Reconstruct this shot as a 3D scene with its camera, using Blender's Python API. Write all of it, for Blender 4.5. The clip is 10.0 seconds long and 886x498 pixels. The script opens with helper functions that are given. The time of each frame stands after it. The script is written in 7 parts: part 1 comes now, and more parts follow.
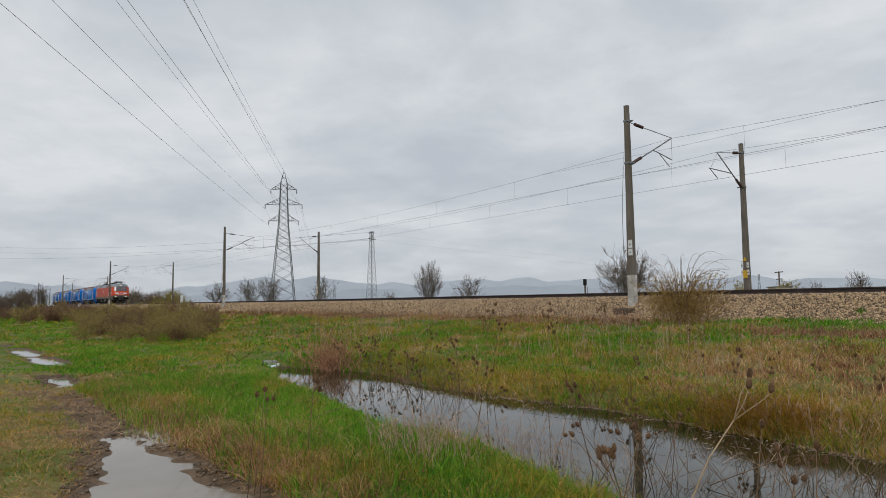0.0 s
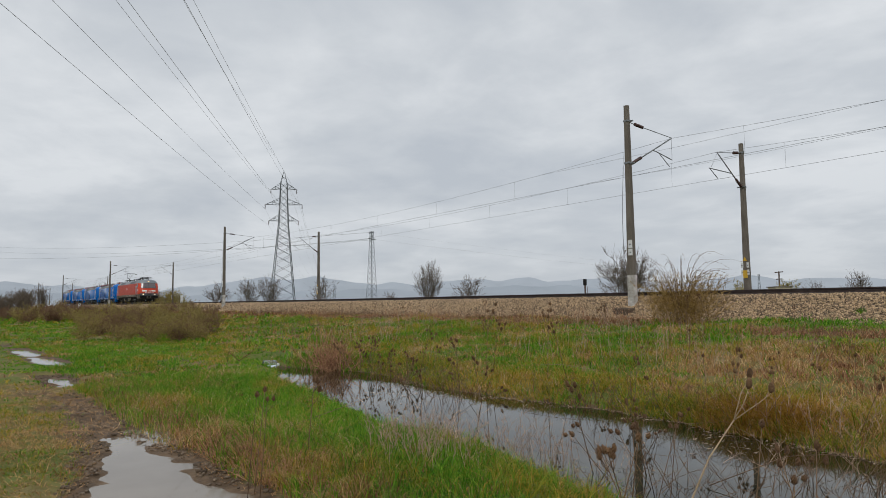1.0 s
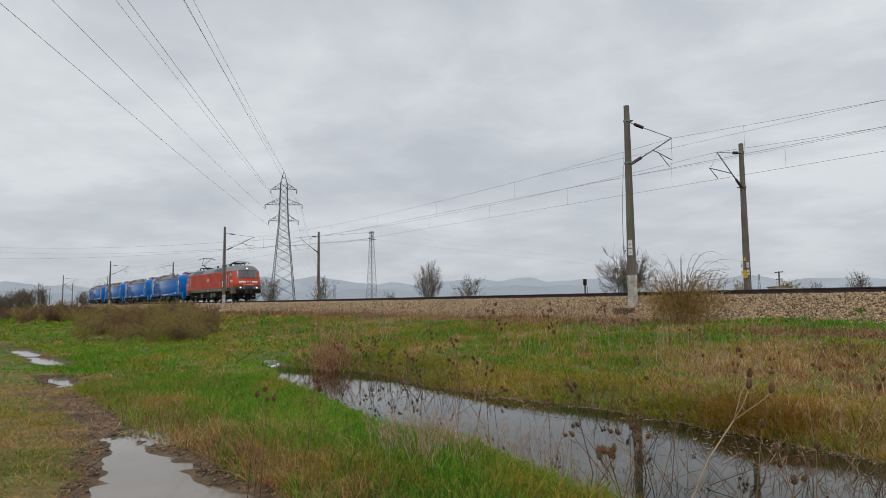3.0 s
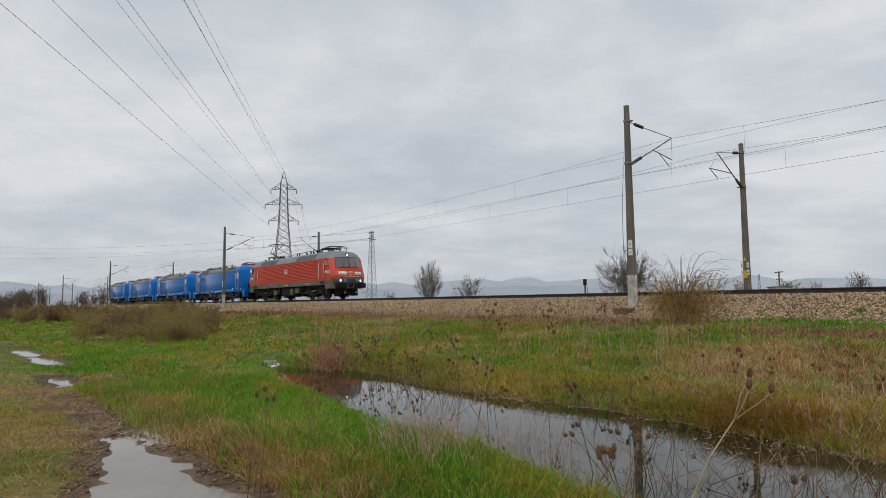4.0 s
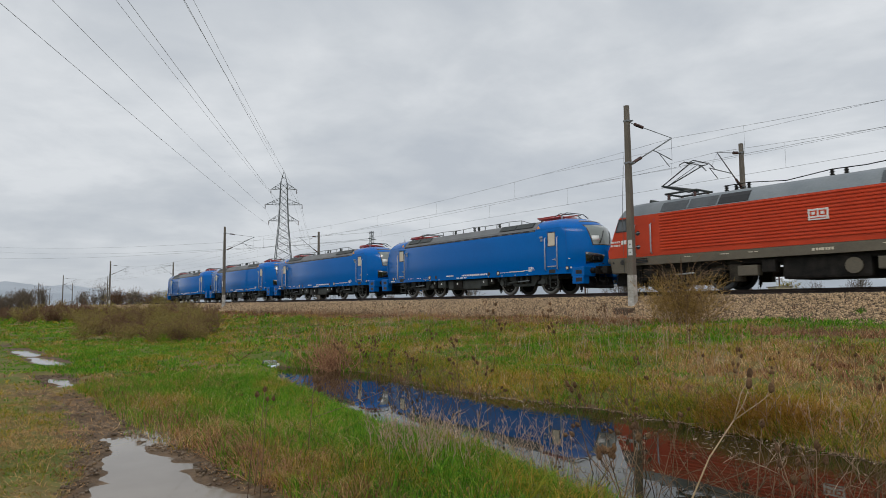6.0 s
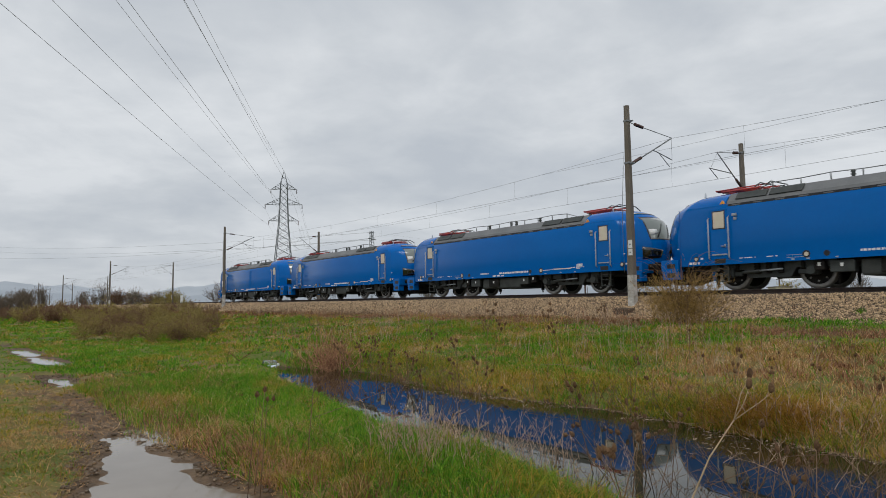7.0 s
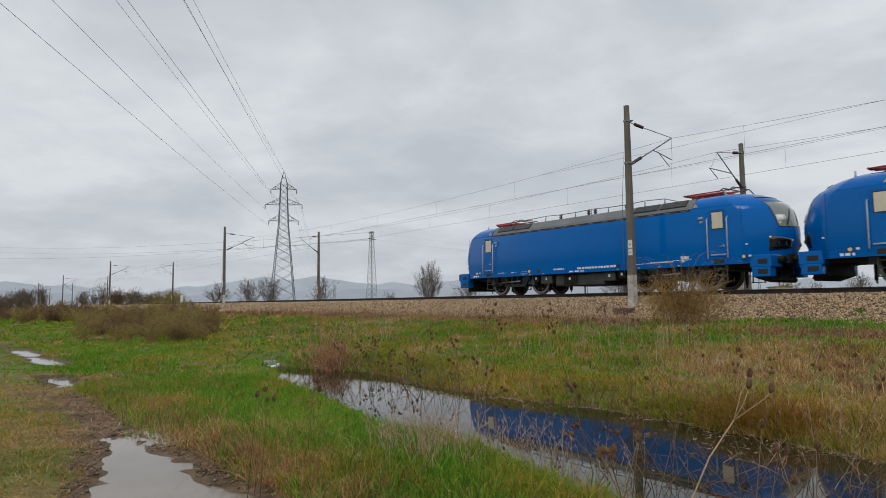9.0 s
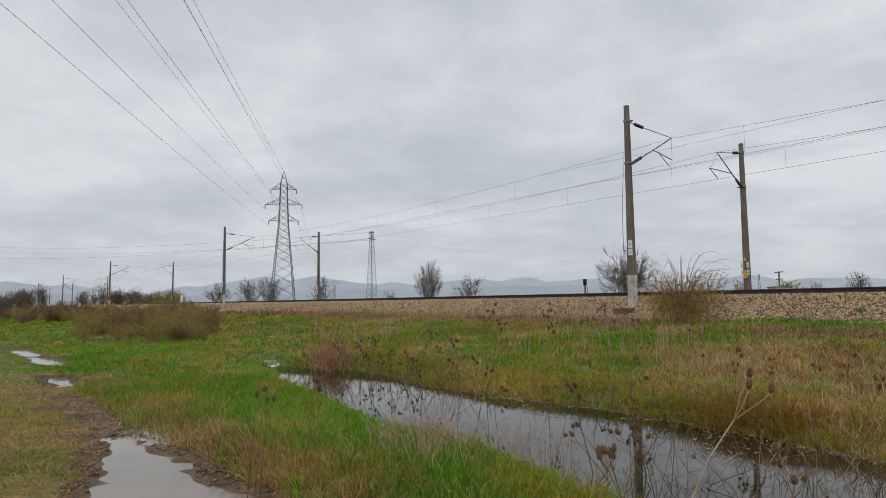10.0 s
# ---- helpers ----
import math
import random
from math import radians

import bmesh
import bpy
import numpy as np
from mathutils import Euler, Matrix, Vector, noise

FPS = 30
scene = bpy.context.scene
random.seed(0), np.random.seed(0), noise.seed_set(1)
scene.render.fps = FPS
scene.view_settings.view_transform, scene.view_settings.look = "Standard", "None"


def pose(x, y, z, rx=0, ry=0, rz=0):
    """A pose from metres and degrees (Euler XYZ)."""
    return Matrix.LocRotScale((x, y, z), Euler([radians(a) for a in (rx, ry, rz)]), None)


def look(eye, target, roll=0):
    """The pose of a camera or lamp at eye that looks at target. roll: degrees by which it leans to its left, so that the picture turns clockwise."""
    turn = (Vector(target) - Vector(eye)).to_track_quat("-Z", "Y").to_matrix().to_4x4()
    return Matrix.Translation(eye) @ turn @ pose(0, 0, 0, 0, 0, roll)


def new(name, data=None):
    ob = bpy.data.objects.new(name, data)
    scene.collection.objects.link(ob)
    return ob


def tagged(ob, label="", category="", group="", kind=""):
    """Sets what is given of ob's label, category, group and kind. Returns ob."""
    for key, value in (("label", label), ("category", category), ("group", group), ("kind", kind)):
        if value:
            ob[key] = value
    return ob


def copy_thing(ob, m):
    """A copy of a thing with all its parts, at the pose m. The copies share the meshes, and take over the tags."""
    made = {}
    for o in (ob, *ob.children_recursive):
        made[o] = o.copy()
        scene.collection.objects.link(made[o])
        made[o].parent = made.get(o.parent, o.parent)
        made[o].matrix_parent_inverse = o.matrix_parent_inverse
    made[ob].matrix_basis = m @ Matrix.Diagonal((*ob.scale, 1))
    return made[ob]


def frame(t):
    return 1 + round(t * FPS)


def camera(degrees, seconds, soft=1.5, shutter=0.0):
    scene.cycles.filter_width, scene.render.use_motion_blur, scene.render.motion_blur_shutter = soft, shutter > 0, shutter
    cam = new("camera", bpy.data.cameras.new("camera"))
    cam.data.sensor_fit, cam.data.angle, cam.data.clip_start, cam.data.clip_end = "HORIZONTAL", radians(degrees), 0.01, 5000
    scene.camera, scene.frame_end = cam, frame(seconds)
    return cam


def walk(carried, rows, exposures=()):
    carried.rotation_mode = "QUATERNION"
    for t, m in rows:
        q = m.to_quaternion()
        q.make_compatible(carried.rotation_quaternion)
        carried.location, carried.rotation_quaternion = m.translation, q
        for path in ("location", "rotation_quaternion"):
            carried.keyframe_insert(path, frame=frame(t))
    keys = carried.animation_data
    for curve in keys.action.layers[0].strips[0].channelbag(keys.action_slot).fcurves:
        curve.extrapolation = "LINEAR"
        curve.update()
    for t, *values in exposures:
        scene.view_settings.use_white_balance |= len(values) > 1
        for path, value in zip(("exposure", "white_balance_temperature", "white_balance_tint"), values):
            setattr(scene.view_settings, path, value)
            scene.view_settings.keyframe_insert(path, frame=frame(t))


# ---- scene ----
# The straight double track runs along x; the rail tops lie at z = 1.85, the dirt road beside the ditch at z = 0.
RAIL = 1.85
EYE = (0.0, -24.478, 1.476)
AIM = tuple(EYE[i] + 50 * (-0.79920095, 0.59542562, 0.08213504)[i] for i in range(3))
cam = camera(68.35, 10.0, 0.75, 0.06)
walk(cam, [(0.0, look(EYE, AIM, -0.59)), (10.0, look(EYE, AIM, -0.59))])


# ---- world, sun ----
def sky_world():
    w = bpy.data.worlds.new("overcast_sky")
    scene.world = w
    w.use_nodes = True
    nt = w.node_tree
    nt.nodes.clear()
    N, K = nt.nodes.new, nt.links.new
    out, bg = N("ShaderNodeOutputWorld"), N("ShaderNodeBackground")
    sky = N("ShaderNodeTexSky")
    sky.sky_type = "NISHITA"
    sky.sun_disc = False
    sky.sun_elevation, sky.sun_rotation = radians(48), radians(150)
    tc, sep = N("ShaderNodeTexCoord"), N("ShaderNodeSeparateXYZ")
    K(tc.outputs["Generated"], sep.inputs[0])
    # cloud sheet: direction projected onto a flat layer
    up = N("ShaderNodeMath")
    up.operation = "MAXIMUM"
    K(sep.outputs["Z"], up.inputs[0])
    up.inputs[1].default_value = 0.0
    lift = N("ShaderNodeMath")
    lift.operation = "ADD"
    K(up.outputs[0], lift.inputs[0])
    lift.inputs[1].default_value = 0.16
    div = N("ShaderNodeVectorMath")
    div.operation = "DIVIDE"
    K(tc.outputs["Generated"], div.inputs[0])
    comb = N("ShaderNodeCombineXYZ")
    for i in range(3):
        K(lift.outputs[0], comb.inputs[i])
    K(comb.outputs[0], div.inputs[1])

    def cloud(scale, detail, rough, dist):
        n = N("ShaderNodeTexNoise")
        n.inputs["Scale"].default_value, n.inputs["Detail"].default_value = scale, detail
        n.inputs["Roughness"].default_value, n.inputs["Distortion"].default_value = rough, dist
        K(div.outputs[0], n.inputs["Vector"])
        return n.outputs["Fac"]
    a, b = cloud(0.9, 6, 0.52, 0.35), cloud(3.1, 7, 0.55, 0.25)
    mixf = N("ShaderNodeMath")
    mixf.operation = "MULTIPLY_ADD"
    K(b, mixf.inputs[0])
    mixf.inputs[1].default_value = 0.42
    K(a, mixf.inputs[2])
    ramp = N("ShaderNodeValToRGB")
    K(mixf.outputs[0], ramp.inputs[0])
    e = ramp.color_ramp.elements
    e[0].position, e[0].color = 0.54, (0.500, 0.540, 0.592, 1)
    e[1].position, e[1].color = 0.88, (0.730, 0.758, 0.788, 1)
    m1 = e.new(0.70)
    m1.color = (0.590, 0.625, 0.665, 1)
    # paler veil of mist low over the land
    veil = N("ShaderNodeMapRange")
    K(up.outputs[0], veil.inputs[0])
    veil.inputs[1].default_value, veil.inputs[2].default_value = 0.0, 0.22
    veil.inputs[3].default_value, veil.inputs[4].default_value = 0.55, 0.0
    mix = N("ShaderNodeMix")
    mix.data_type = "RGBA"
    K(veil.outputs[0], mix.inputs[0])
    K(ramp.outputs[0], mix.inputs[6])
    mix.inputs[7].default_value = (0.485, 0.520, 0.565, 1)
    # a little of the clear sky's tint comes through
    tint = N("ShaderNodeMix")
    tint.data_type = "RGBA"
    tint.inputs[0].default_value = 0.03
    K(mix.outputs[2], tint.inputs[6])
    dim = N("ShaderNodeVectorMath")
    dim.operation = "SCALE"
    K(sky.outputs[0], dim.inputs[0])
    dim.inputs["Scale"].default_value = 0.10
    K(dim.outputs[0], tint.inputs[7])
    K(tint.outputs[2], bg.inputs[0])
    bg.inputs[1].default_value = 1.0
    K(bg.outputs[0], out.inputs[0])


sky_world()
sun_data = bpy.data.lights.new("sun", "SUN")
sun_data.energy, sun_data.angle, sun_data.color = 1.1, radians(25), (1.0, 0.97, 0.93)
sun = new("sun", sun_data)
sun.matrix_world = look((20, -60, 90), (-20, 0, 0))
scene.view_settings.exposure = 0.0


# ---- materials ----
def shade(name, c1, c2=None, rough=0.6, metal=0.0, scale=3.0, fine=40.0, bump=0.15, bump_scale=None, c3=None, spec=0.5, coat=0.0,
          island=0.0, rand=0.0, stretch=(1, 1, 1), wear=0.0):
    """A surface of two colours mixed by noise at two scales, with a fine relief."""
    m = bpy.data.materials.new(name)
    m.use_nodes = True
    nt = m.node_tree
    N, K = nt.nodes.new, nt.links.new
    p = nt.nodes["Principled BSDF"]
    p.inputs["Roughness"].default_value, p.inputs["Metallic"].default_value = rough, metal
    p.inputs["Specular IOR Level"].default_value = spec
    p.inputs["Coat Weight"].default_value = coat
    p.inputs["Coat Roughness"].default_value = 0.12
    tc, mp = N("ShaderNodeTexCoord"), N("ShaderNodeMapping")
    K(tc.outputs["Object"], mp.inputs[0])
    mp.inputs["Scale"].default_value = stretch

    def nz(s, d=5):
        n = N("ShaderNodeTexNoise")
        n.inputs["Scale"].default_value, n.inputs["Detail"].default_value = s, d
        K(mp.outputs[0], n.inputs["Vector"])
        return n.outputs["Fac"]
    big, small = nz(scale), nz(fine, 3)
    if c2 is None:
        c2 = tuple(min(1, v * 1.25 + 0.004) for v in c1)
    f = N("ShaderNodeMath")
    f.operation = "MULTIPLY_ADD"
    K(small, f.inputs[0])
    f.inputs[1].default_value = 0.5
    K(big, f.inputs[2])
    fac = f.outputs[0]
    mr = N("ShaderNodeMapRange")
    K(fac, mr.inputs[0])
    mr.inputs[1].default_value, mr.inputs[2].default_value = 0.55, 0.95
    fac = mr.outputs[0]
    for amount, node, sock in ((island, "ShaderNodeNewGeometry", "Random Per Island"), (rand, "ShaderNodeObjectInfo", "Random")):
        if amount:
            g = N(node)
            a = N("ShaderNodeMath")
            a.operation = "MULTIPLY_ADD"
            K(g.outputs[sock], a.inputs[0])
            a.inputs[1].default_value = amount
            K(fac, a.inputs[2])
            s = N("ShaderNodeMath")
            s.operation = "SUBTRACT"
            K(a.outputs[0], s.inputs[0])
            s.inputs[1].default_value = amount / 2
            s.use_clamp = True
            fac = s.outputs[0]
    r = N("ShaderNodeValToRGB")
    K(fac, r.inputs[0])
    e = r.color_ramp.elements
    e[0].color, e[1].color = (*c1, 1), (*c2, 1)
    if c3:
        x = e.new(0.5)
        x.color = (*c3, 1)
    col = r.outputs[0]
    if wear:
        # dust and streaks of dirt
        wn = nz(scale * 0.6, 8)
        wr = N("ShaderNodeMapRange")
        K(wn, wr.inputs[0])
        wr.inputs[1].default_value, wr.inputs[2].default_value, wr.inputs[4].default_value = 0.5, 0.75, wear
        wm = N("ShaderNodeMix")
        wm.data_type = "RGBA"
        K(wr.outputs[0], wm.inputs[0])
        K(col, wm.inputs[6])
        wm.inputs[7].default_value = (0.09, 0.075, 0.06, 1)
        col = wm.outputs[2]
    K(col, p.inputs["Base Color"])
    if bump:
        b = N("ShaderNodeBump")
        b.inputs["Strength"].default_value, b.inputs["Distance"].default_value = bump, 0.02
        K(small if bump_scale is None else nz(bump_scale, 4), b.inputs["Height"])
        K(b.outputs[0], p.inputs["Normal"])
    return m


def glow(name, c, strength):
    m = bpy.data.materials.new(name)
    m.use_nodes = True
    p = m.node_tree.nodes["Principled BSDF"]
    p.inputs["Base Color"].default_value = (*c, 1)
    p.inputs["Emission Color"].default_value = (*c, 1)
    p.inputs["Emission Strength"].default_value = strength
    return m


def pane(name, c, rough=0.05):
    m = bpy.data.materials.new(name)
    m.use_nodes = True
    p = m.node_tree.nodes["Principled BSDF"]
    p.inputs["Base Color"].default_value = (*c, 1)
    p.inputs["Roughness"].default_value = rough
    p.inputs["IOR"].default_value = 1.6
    p.inputs["Coat Weight"].default_value = 1.0
    p.inputs["Coat Roughness"].default_value = 0.02
    return m


def liquid(name, c, bump, scale, c2):
    """Still, murky water: a clear mirror surface over a dull bed."""
    m = bpy.data.materials.new(name)
    m.use_nodes = True
    nt = m.node_tree
    p = nt.nodes["Principled BSDF"]
    p.inputs["Roughness"].default_value, p.inputs["IOR"].default_value = 0.015, 1.333
    geo, n, r = nt.nodes.new("ShaderNodeNewGeometry"), nt.nodes.new("ShaderNodeTexNoise"), nt.nodes.new("ShaderNodeValToRGB")
    n.inputs["Scale"].default_value, n.inputs["Detail"].default_value = 1.3, 6
    nt.links.new(geo.outputs["Position"], n.inputs["Vector"])
    nt.links.new(n.outputs["Fac"], r.inputs[0])
    r.color_ramp.elements[0].position, r.color_ramp.elements[1].position = 0.35, 0.65
    r.color_ramp.elements[0].color, r.color_ramp.elements[1].color = (*c, 1), (*c2, 1)
    nt.links.new(r.outputs[0], p.inputs["Base Color"])
    w = nt.nodes.new("ShaderNodeTexNoise")
    w.inputs["Scale"].default_value, w.inputs["Detail"].default_value = scale, 2
    nt.links.new(geo.outputs["Position"], w.inputs["Vector"])
    b = nt.nodes.new("ShaderNodeBump")
    b.inputs["Strength"].default_value, b.inputs["Distance"].default_value = bump, 0.01
    nt.links.new(w.outputs["Fac"], b.inputs["Height"])
    nt.links.new(b.outputs[0], p.inputs["Normal"])
    return m


M_RED = shade("red_paint", (0.50, 0.046, 0.014), (0.57, 0.058, 0.018), 0.42, scale=1.2, fine=18, bump=0.03, wear=0.10, stretch=(1, 1, 2.5), spec=0.3)
# copy of the red paint with shade put into its colour
M_RED_SHADED = shade("shaded_red_paint", (0.40, 0.032, 0.018), (0.46, 0.04, 0.02), 0.42, scale=2, fine=20, bump=0.03, wear=0.12)
M_GREYROOF = shade("grey_roof_paint", (0.16, 0.185, 0.20), (0.22, 0.245, 0.26), 0.5, scale=1.1, fine=14, bump=0.04, wear=0.25)
M_DARKROOF = shade("dark_grille_paint", (0.055, 0.062, 0.068), (0.09, 0.10, 0.108), 0.55, scale=2, fine=30, bump=0.1)
M_UMBRA = shade("umbra_grey_frame_paint", (0.105, 0.092, 0.068), (0.155, 0.134, 0.098), 0.6, scale=1.4, fine=20, bump=0.06, wear=0.35)
M_UNDER = shade("grimy_black_undercarriage", (0.007, 0.007, 0.007), (0.026, 0.023, 0.020), 0.75, scale=3, fine=30, bump=0.2, spec=0.18)
M_UNDERB = shade("dusty_brown_bogie", (0.016, 0.014, 0.011), (0.075, 0.064, 0.048), 0.75, scale=3, fine=26, bump=0.2, spec=0.2, wear=0.3)
M_UNDERG = shade("dark_green_grey_bogie_paint", (0.022, 0.027, 0.026), (0.048, 0.055, 0.051), 0.55, scale=3, fine=30, bump=0.12, wear=0.2)
M_STEEL = shade("worn_wheel_steel", (0.22, 0.215, 0.205), (0.33, 0.32, 0.30), 0.45, 0.6, scale=8, fine=60, bump=0.1)
M_BLUE = shade("blue_gloss_paint", (0.0, 0.113, 0.415), (0.0, 0.126, 0.46), 0.11, scale=0.5, fine=9, bump=0.004, spec=0.17)
M_BLUE_DARK = shade("dark_blue_paint", (0.0, 0.060, 0.29), (0.0, 0.068, 0.32), 0.3, scale=1, fine=9, bump=0.01, spec=0.14)
M_BROOF = shade("mid_grey_roof_paint", (0.13, 0.135, 0.138), (0.18, 0.185, 0.187), 0.5, scale=1.2, fine=20, bump=0.04)
M_BLACK = shade("black_plastic", (0.008, 0.008, 0.009), (0.016, 0.016, 0.017), 0.4, scale=5, fine=40, bump=0.05)
M_PANTO = shade("red_pantograph_paint", (0.34, 0.03, 0.025), (0.45, 0.05, 0.04), 0.45, scale=5, fine=40, bump=0.05)
M_WHITE = shade("white_paint", (0.68, 0.68, 0.66), (0.80, 0.80, 0.78), 0.5, scale=4, fine=40, bump=0.05)
M_BEIGE = shade("cream_blind", (0.62, 0.55, 0.43), (0.68, 0.61, 0.49), 0.5, scale=4, fine=40, bump=0.02)
M_RAILGREY = shade("pale_grey_handrail", (0.30, 0.34, 0.38), (0.40, 0.44, 0.47), 0.4, 0.2, scale=6, fine=40, bump=0.02)
M_ORANGE = shade("orange_marking", (0.75, 0.32, 0.04), (0.8, 0.36, 0.05), 0.5, scale=6, fine=40, bump=0.02)
M_GLASS = pane("tinted_cab_glass", (0.19, 0.215, 0.20))
M_GLASS_ROSE = pane("rose_grey_cab_glass", (0.105, 0.082, 0.086))
M_GLASS_DARK = pane("dark_lamp_cover", (0.006, 0.007, 0.008))
M_LAMP = glow("lit_headlamp", (1.0, 0.66, 0.32), 2.3)
M_LENS = pane("lamp_glass", (0.16, 0.16, 0.155))
M_SIDEGLASS = pane("grey_side_glass", (0.05, 0.06, 0.065))
M_CONC = shade("weathered_concrete", (0.115, 0.098, 0.078), (0.19, 0.165, 0.135), 0.9, scale=1.6, fine=35, bump=0.35, stretch=(2, 2, 0.6), wear=0.3)
M_EARTH = shade("soil_stained_concrete", (0.055, 0.036, 0.024), (0.15, 0.105, 0.072), 0.95, scale=5, fine=30, bump=0.6)
M_LIME = shade("flaking_whitewash", (0.28, 0.26, 0.22), (0.62, 0.60, 0.56), 0.9, scale=4.5, fine=28, bump=0.4)
M_RUST = shade("rusty_brown_steel", (0.075, 0.045, 0.032), (0.13, 0.085, 0.06), 0.75, 0.2, scale=5, fine=40, bump=0.2)
M_GALV = shade("galvanised_steel", (0.17, 0.18, 0.185), (0.26, 0.27, 0.275), 0.55, 0.4, scale=3, fine=30, bump=0.05)
M_LATTICE = shade("dark_lattice_steel", (0.135, 0.150, 0.162), (0.195, 0.210, 0.222), 0.6, 0.2, scale=2, fine=20, bump=0.05)
M_INSUL = shade("brown_glazed_insulator", (0.06, 0.03, 0.025), (0.10, 0.05, 0.04), 0.25, scale=6, fine=40, bump=0.02)
M_WIRE = shade("copper_grey_wire", (0.15, 0.155, 0.16), (0.20, 0.205, 0.21), 0.5, 0.5, scale=3, fine=20, bump=0.0)
M_RAIL = shade("rusty_rail_steel", (0.030, 0.020, 0.017), (0.060, 0.040, 0.033), 0.7, 0.3, scale=6, fine=40, bump=0.15)
M_SLEEPER = shade("grey_concrete_sleeper", (0.26, 0.245, 0.22), (0.36, 0.34, 0.31), 0.9, scale=4, fine=40, bump=0.2)
M_STONE = shade("pale_crushed_stone", (0.085, 0.060, 0.040), (0.58, 0.410, 0.238), 0.9, scale=35, fine=90, bump=0.3, c3=(0.37, 0.262, 0.158), island=1.1)
M_BED = shade("ballast_bed", (0.045, 0.033, 0.023), (0.20, 0.147, 0.10), 0.95, scale=30, fine=70, bump=0.9, bump_scale=22)
M_WATER = liquid("ditch_water", (0.012, 0.014, 0.008), 0.02, 5.0, (0.030, 0.026, 0.013))
M_PUDDLE = liquid("muddy_puddle_water", (0.17, 0.140, 0.108), 0.010, 6.0, (0.21, 0.175, 0.138))
M_SIGNW = shade("enamel_sign", (0.62, 0.63, 0.62), (0.72, 0.73, 0.72), 0.4, scale=5, fine=30, bump=0.02)
M_YELLOW = shade("yellow_sign_paint", (0.55, 0.33, 0.02), (0.65, 0.40, 0.03), 0.5, scale=5, fine=30, bump=0.02)
M_PLASTER = shade("cream_plaster", (0.50, 0.44, 0.33), (0.60, 0.53, 0.41), 0.9, scale=1, fine=12, bump=0.1)


# ---- mesh helpers ----
def link(name, me, mats, parent=None, label=""):
    for m in (mats if isinstance(mats, (list, tuple)) else [mats]):
        me.materials.append(m)
    ob = new(name, me)
    if parent is not None:
        ob.parent = parent
    if label:
        ob["label"] = label
    return ob


def part(name, bm, mats, parent=None, label="", smooth=False):
    me = bpy.data.meshes.new(name)
    bmesh.ops.recalc_face_normals(bm, faces=bm.faces)
    bm.to_mesh(me)
    bm.free()
    if smooth:
        me.shade_smooth()
        me.set_sharp_from_angle(angle=radians(38))
    return link(name, me, mats, parent, label)


def np_mesh(name, verts, faces, mats, parent=None, label="", smooth=False):
    """A mesh from arrays of vertices and of equal-sided faces."""
    me = bpy.data.meshes.new(name)
    faces = np.asarray(faces, np.int32)
    n, k = faces.shape
    me.vertices.add(len(verts))
    me.vertices.foreach_set("co", np.asarray(verts, np.float32).ravel())
    me.loops.add(n * k)
    me.loops.foreach_set("vertex_index", faces.ravel())
    me.polygons.add(n)
    me.polygons.foreach_set("loop_start", np.arange(0, n * k, k, dtype=np.int32))
    me.update(calc_edges=True)
    me.validate()
    if smooth:
        me.shade_smooth()
    return link(name, me, mats, parent, label)


def box(bm, x0, x1, y0, y1, z0, z1, bev=0.0, mi=0):
    b = bmesh.new()
    bmesh.ops.create_cube(b, size=1.0)
    for v in b.verts:
        v.co = ((x0 + x1) / 2 + v.co.x * (x1 - x0), (y0 + y1) / 2 + v.co.y * (y1 - y0), (z0 + z1) / 2 + v.co.z * (z1 - z0))
    if bev:
        bmesh.ops.bevel(b, geom=b.edges[:], offset=bev, segments=2, affect="EDGES", profile=0.6)
    merge(bm, b, mi)


def merge(bm, b, mi=0):
    vs = {v: bm.verts.new(v.co) for v in b.verts}
    for f in b.faces:
        g = bm.faces.new([vs[v] for v in f.verts])
        g.material_index = mi
        g.smooth = f.smooth
    b.free()


def tube(bm, pts, radii, n=8, mi=0, closed_ends=True):
    """A round bar along a line of points."""
    pts = [Vector(p) for p in pts]
    if not isinstance(radii, (list, tuple)):
        radii = [radii] * len(pts)
    rings = []
    for i, p in enumerate(pts):
        d = (pts[min(i + 1, len(pts) - 1)] - pts[max(i - 1, 0)]).normalized()
        a = d.cross(Vector((0, 0, 1)) if abs(d.z) < 0.95 else Vector((1, 0, 0))).normalized()
        b = d.cross(a)
        rings.append([bm.verts.new(p + radii[i] * (math.cos(2 * math.pi * k / n) * a + math.sin(2 * math.pi * k / n) * b)) for k in range(n)])
    for r0, r1 in zip(rings, rings[1:]):
        for k in range(n):
            f = bm.faces.new((r0[k], r0[(k + 1) % n], r1[(k + 1) % n], r1[k]))
            f.material_index = mi
            f.smooth = n > 4
    if closed_ends:
        for r in (rings[0], rings[-1]):
            bm.faces.new(r).material_index = mi


def prism(bm, outline, y0, y1, mi=0, axis="y"):
    """An outline of (x, z), pushed from y0 to y1; or with axis x, an outline of (y, z) from x0 to x1."""
    put = (lambda a, z, t: (a, t, z)) if axis == "y" else (lambda a, z, t: (t, a, z))
    r0 = [bm.verts.new(put(a, z, y0)) for a, z in outline]
    r1 = [bm.verts.new(put(a, z, y1)) for a, z in outline]
    n = len(outline)
    for k in range(n):
        bm.faces.new((r0[k], r0[(k + 1) % n], r1[(k + 1) % n], r1[k])).material_index = mi
    bm.faces.new(r0).material_index = mi
    bm.faces.new(r1).material_index = mi


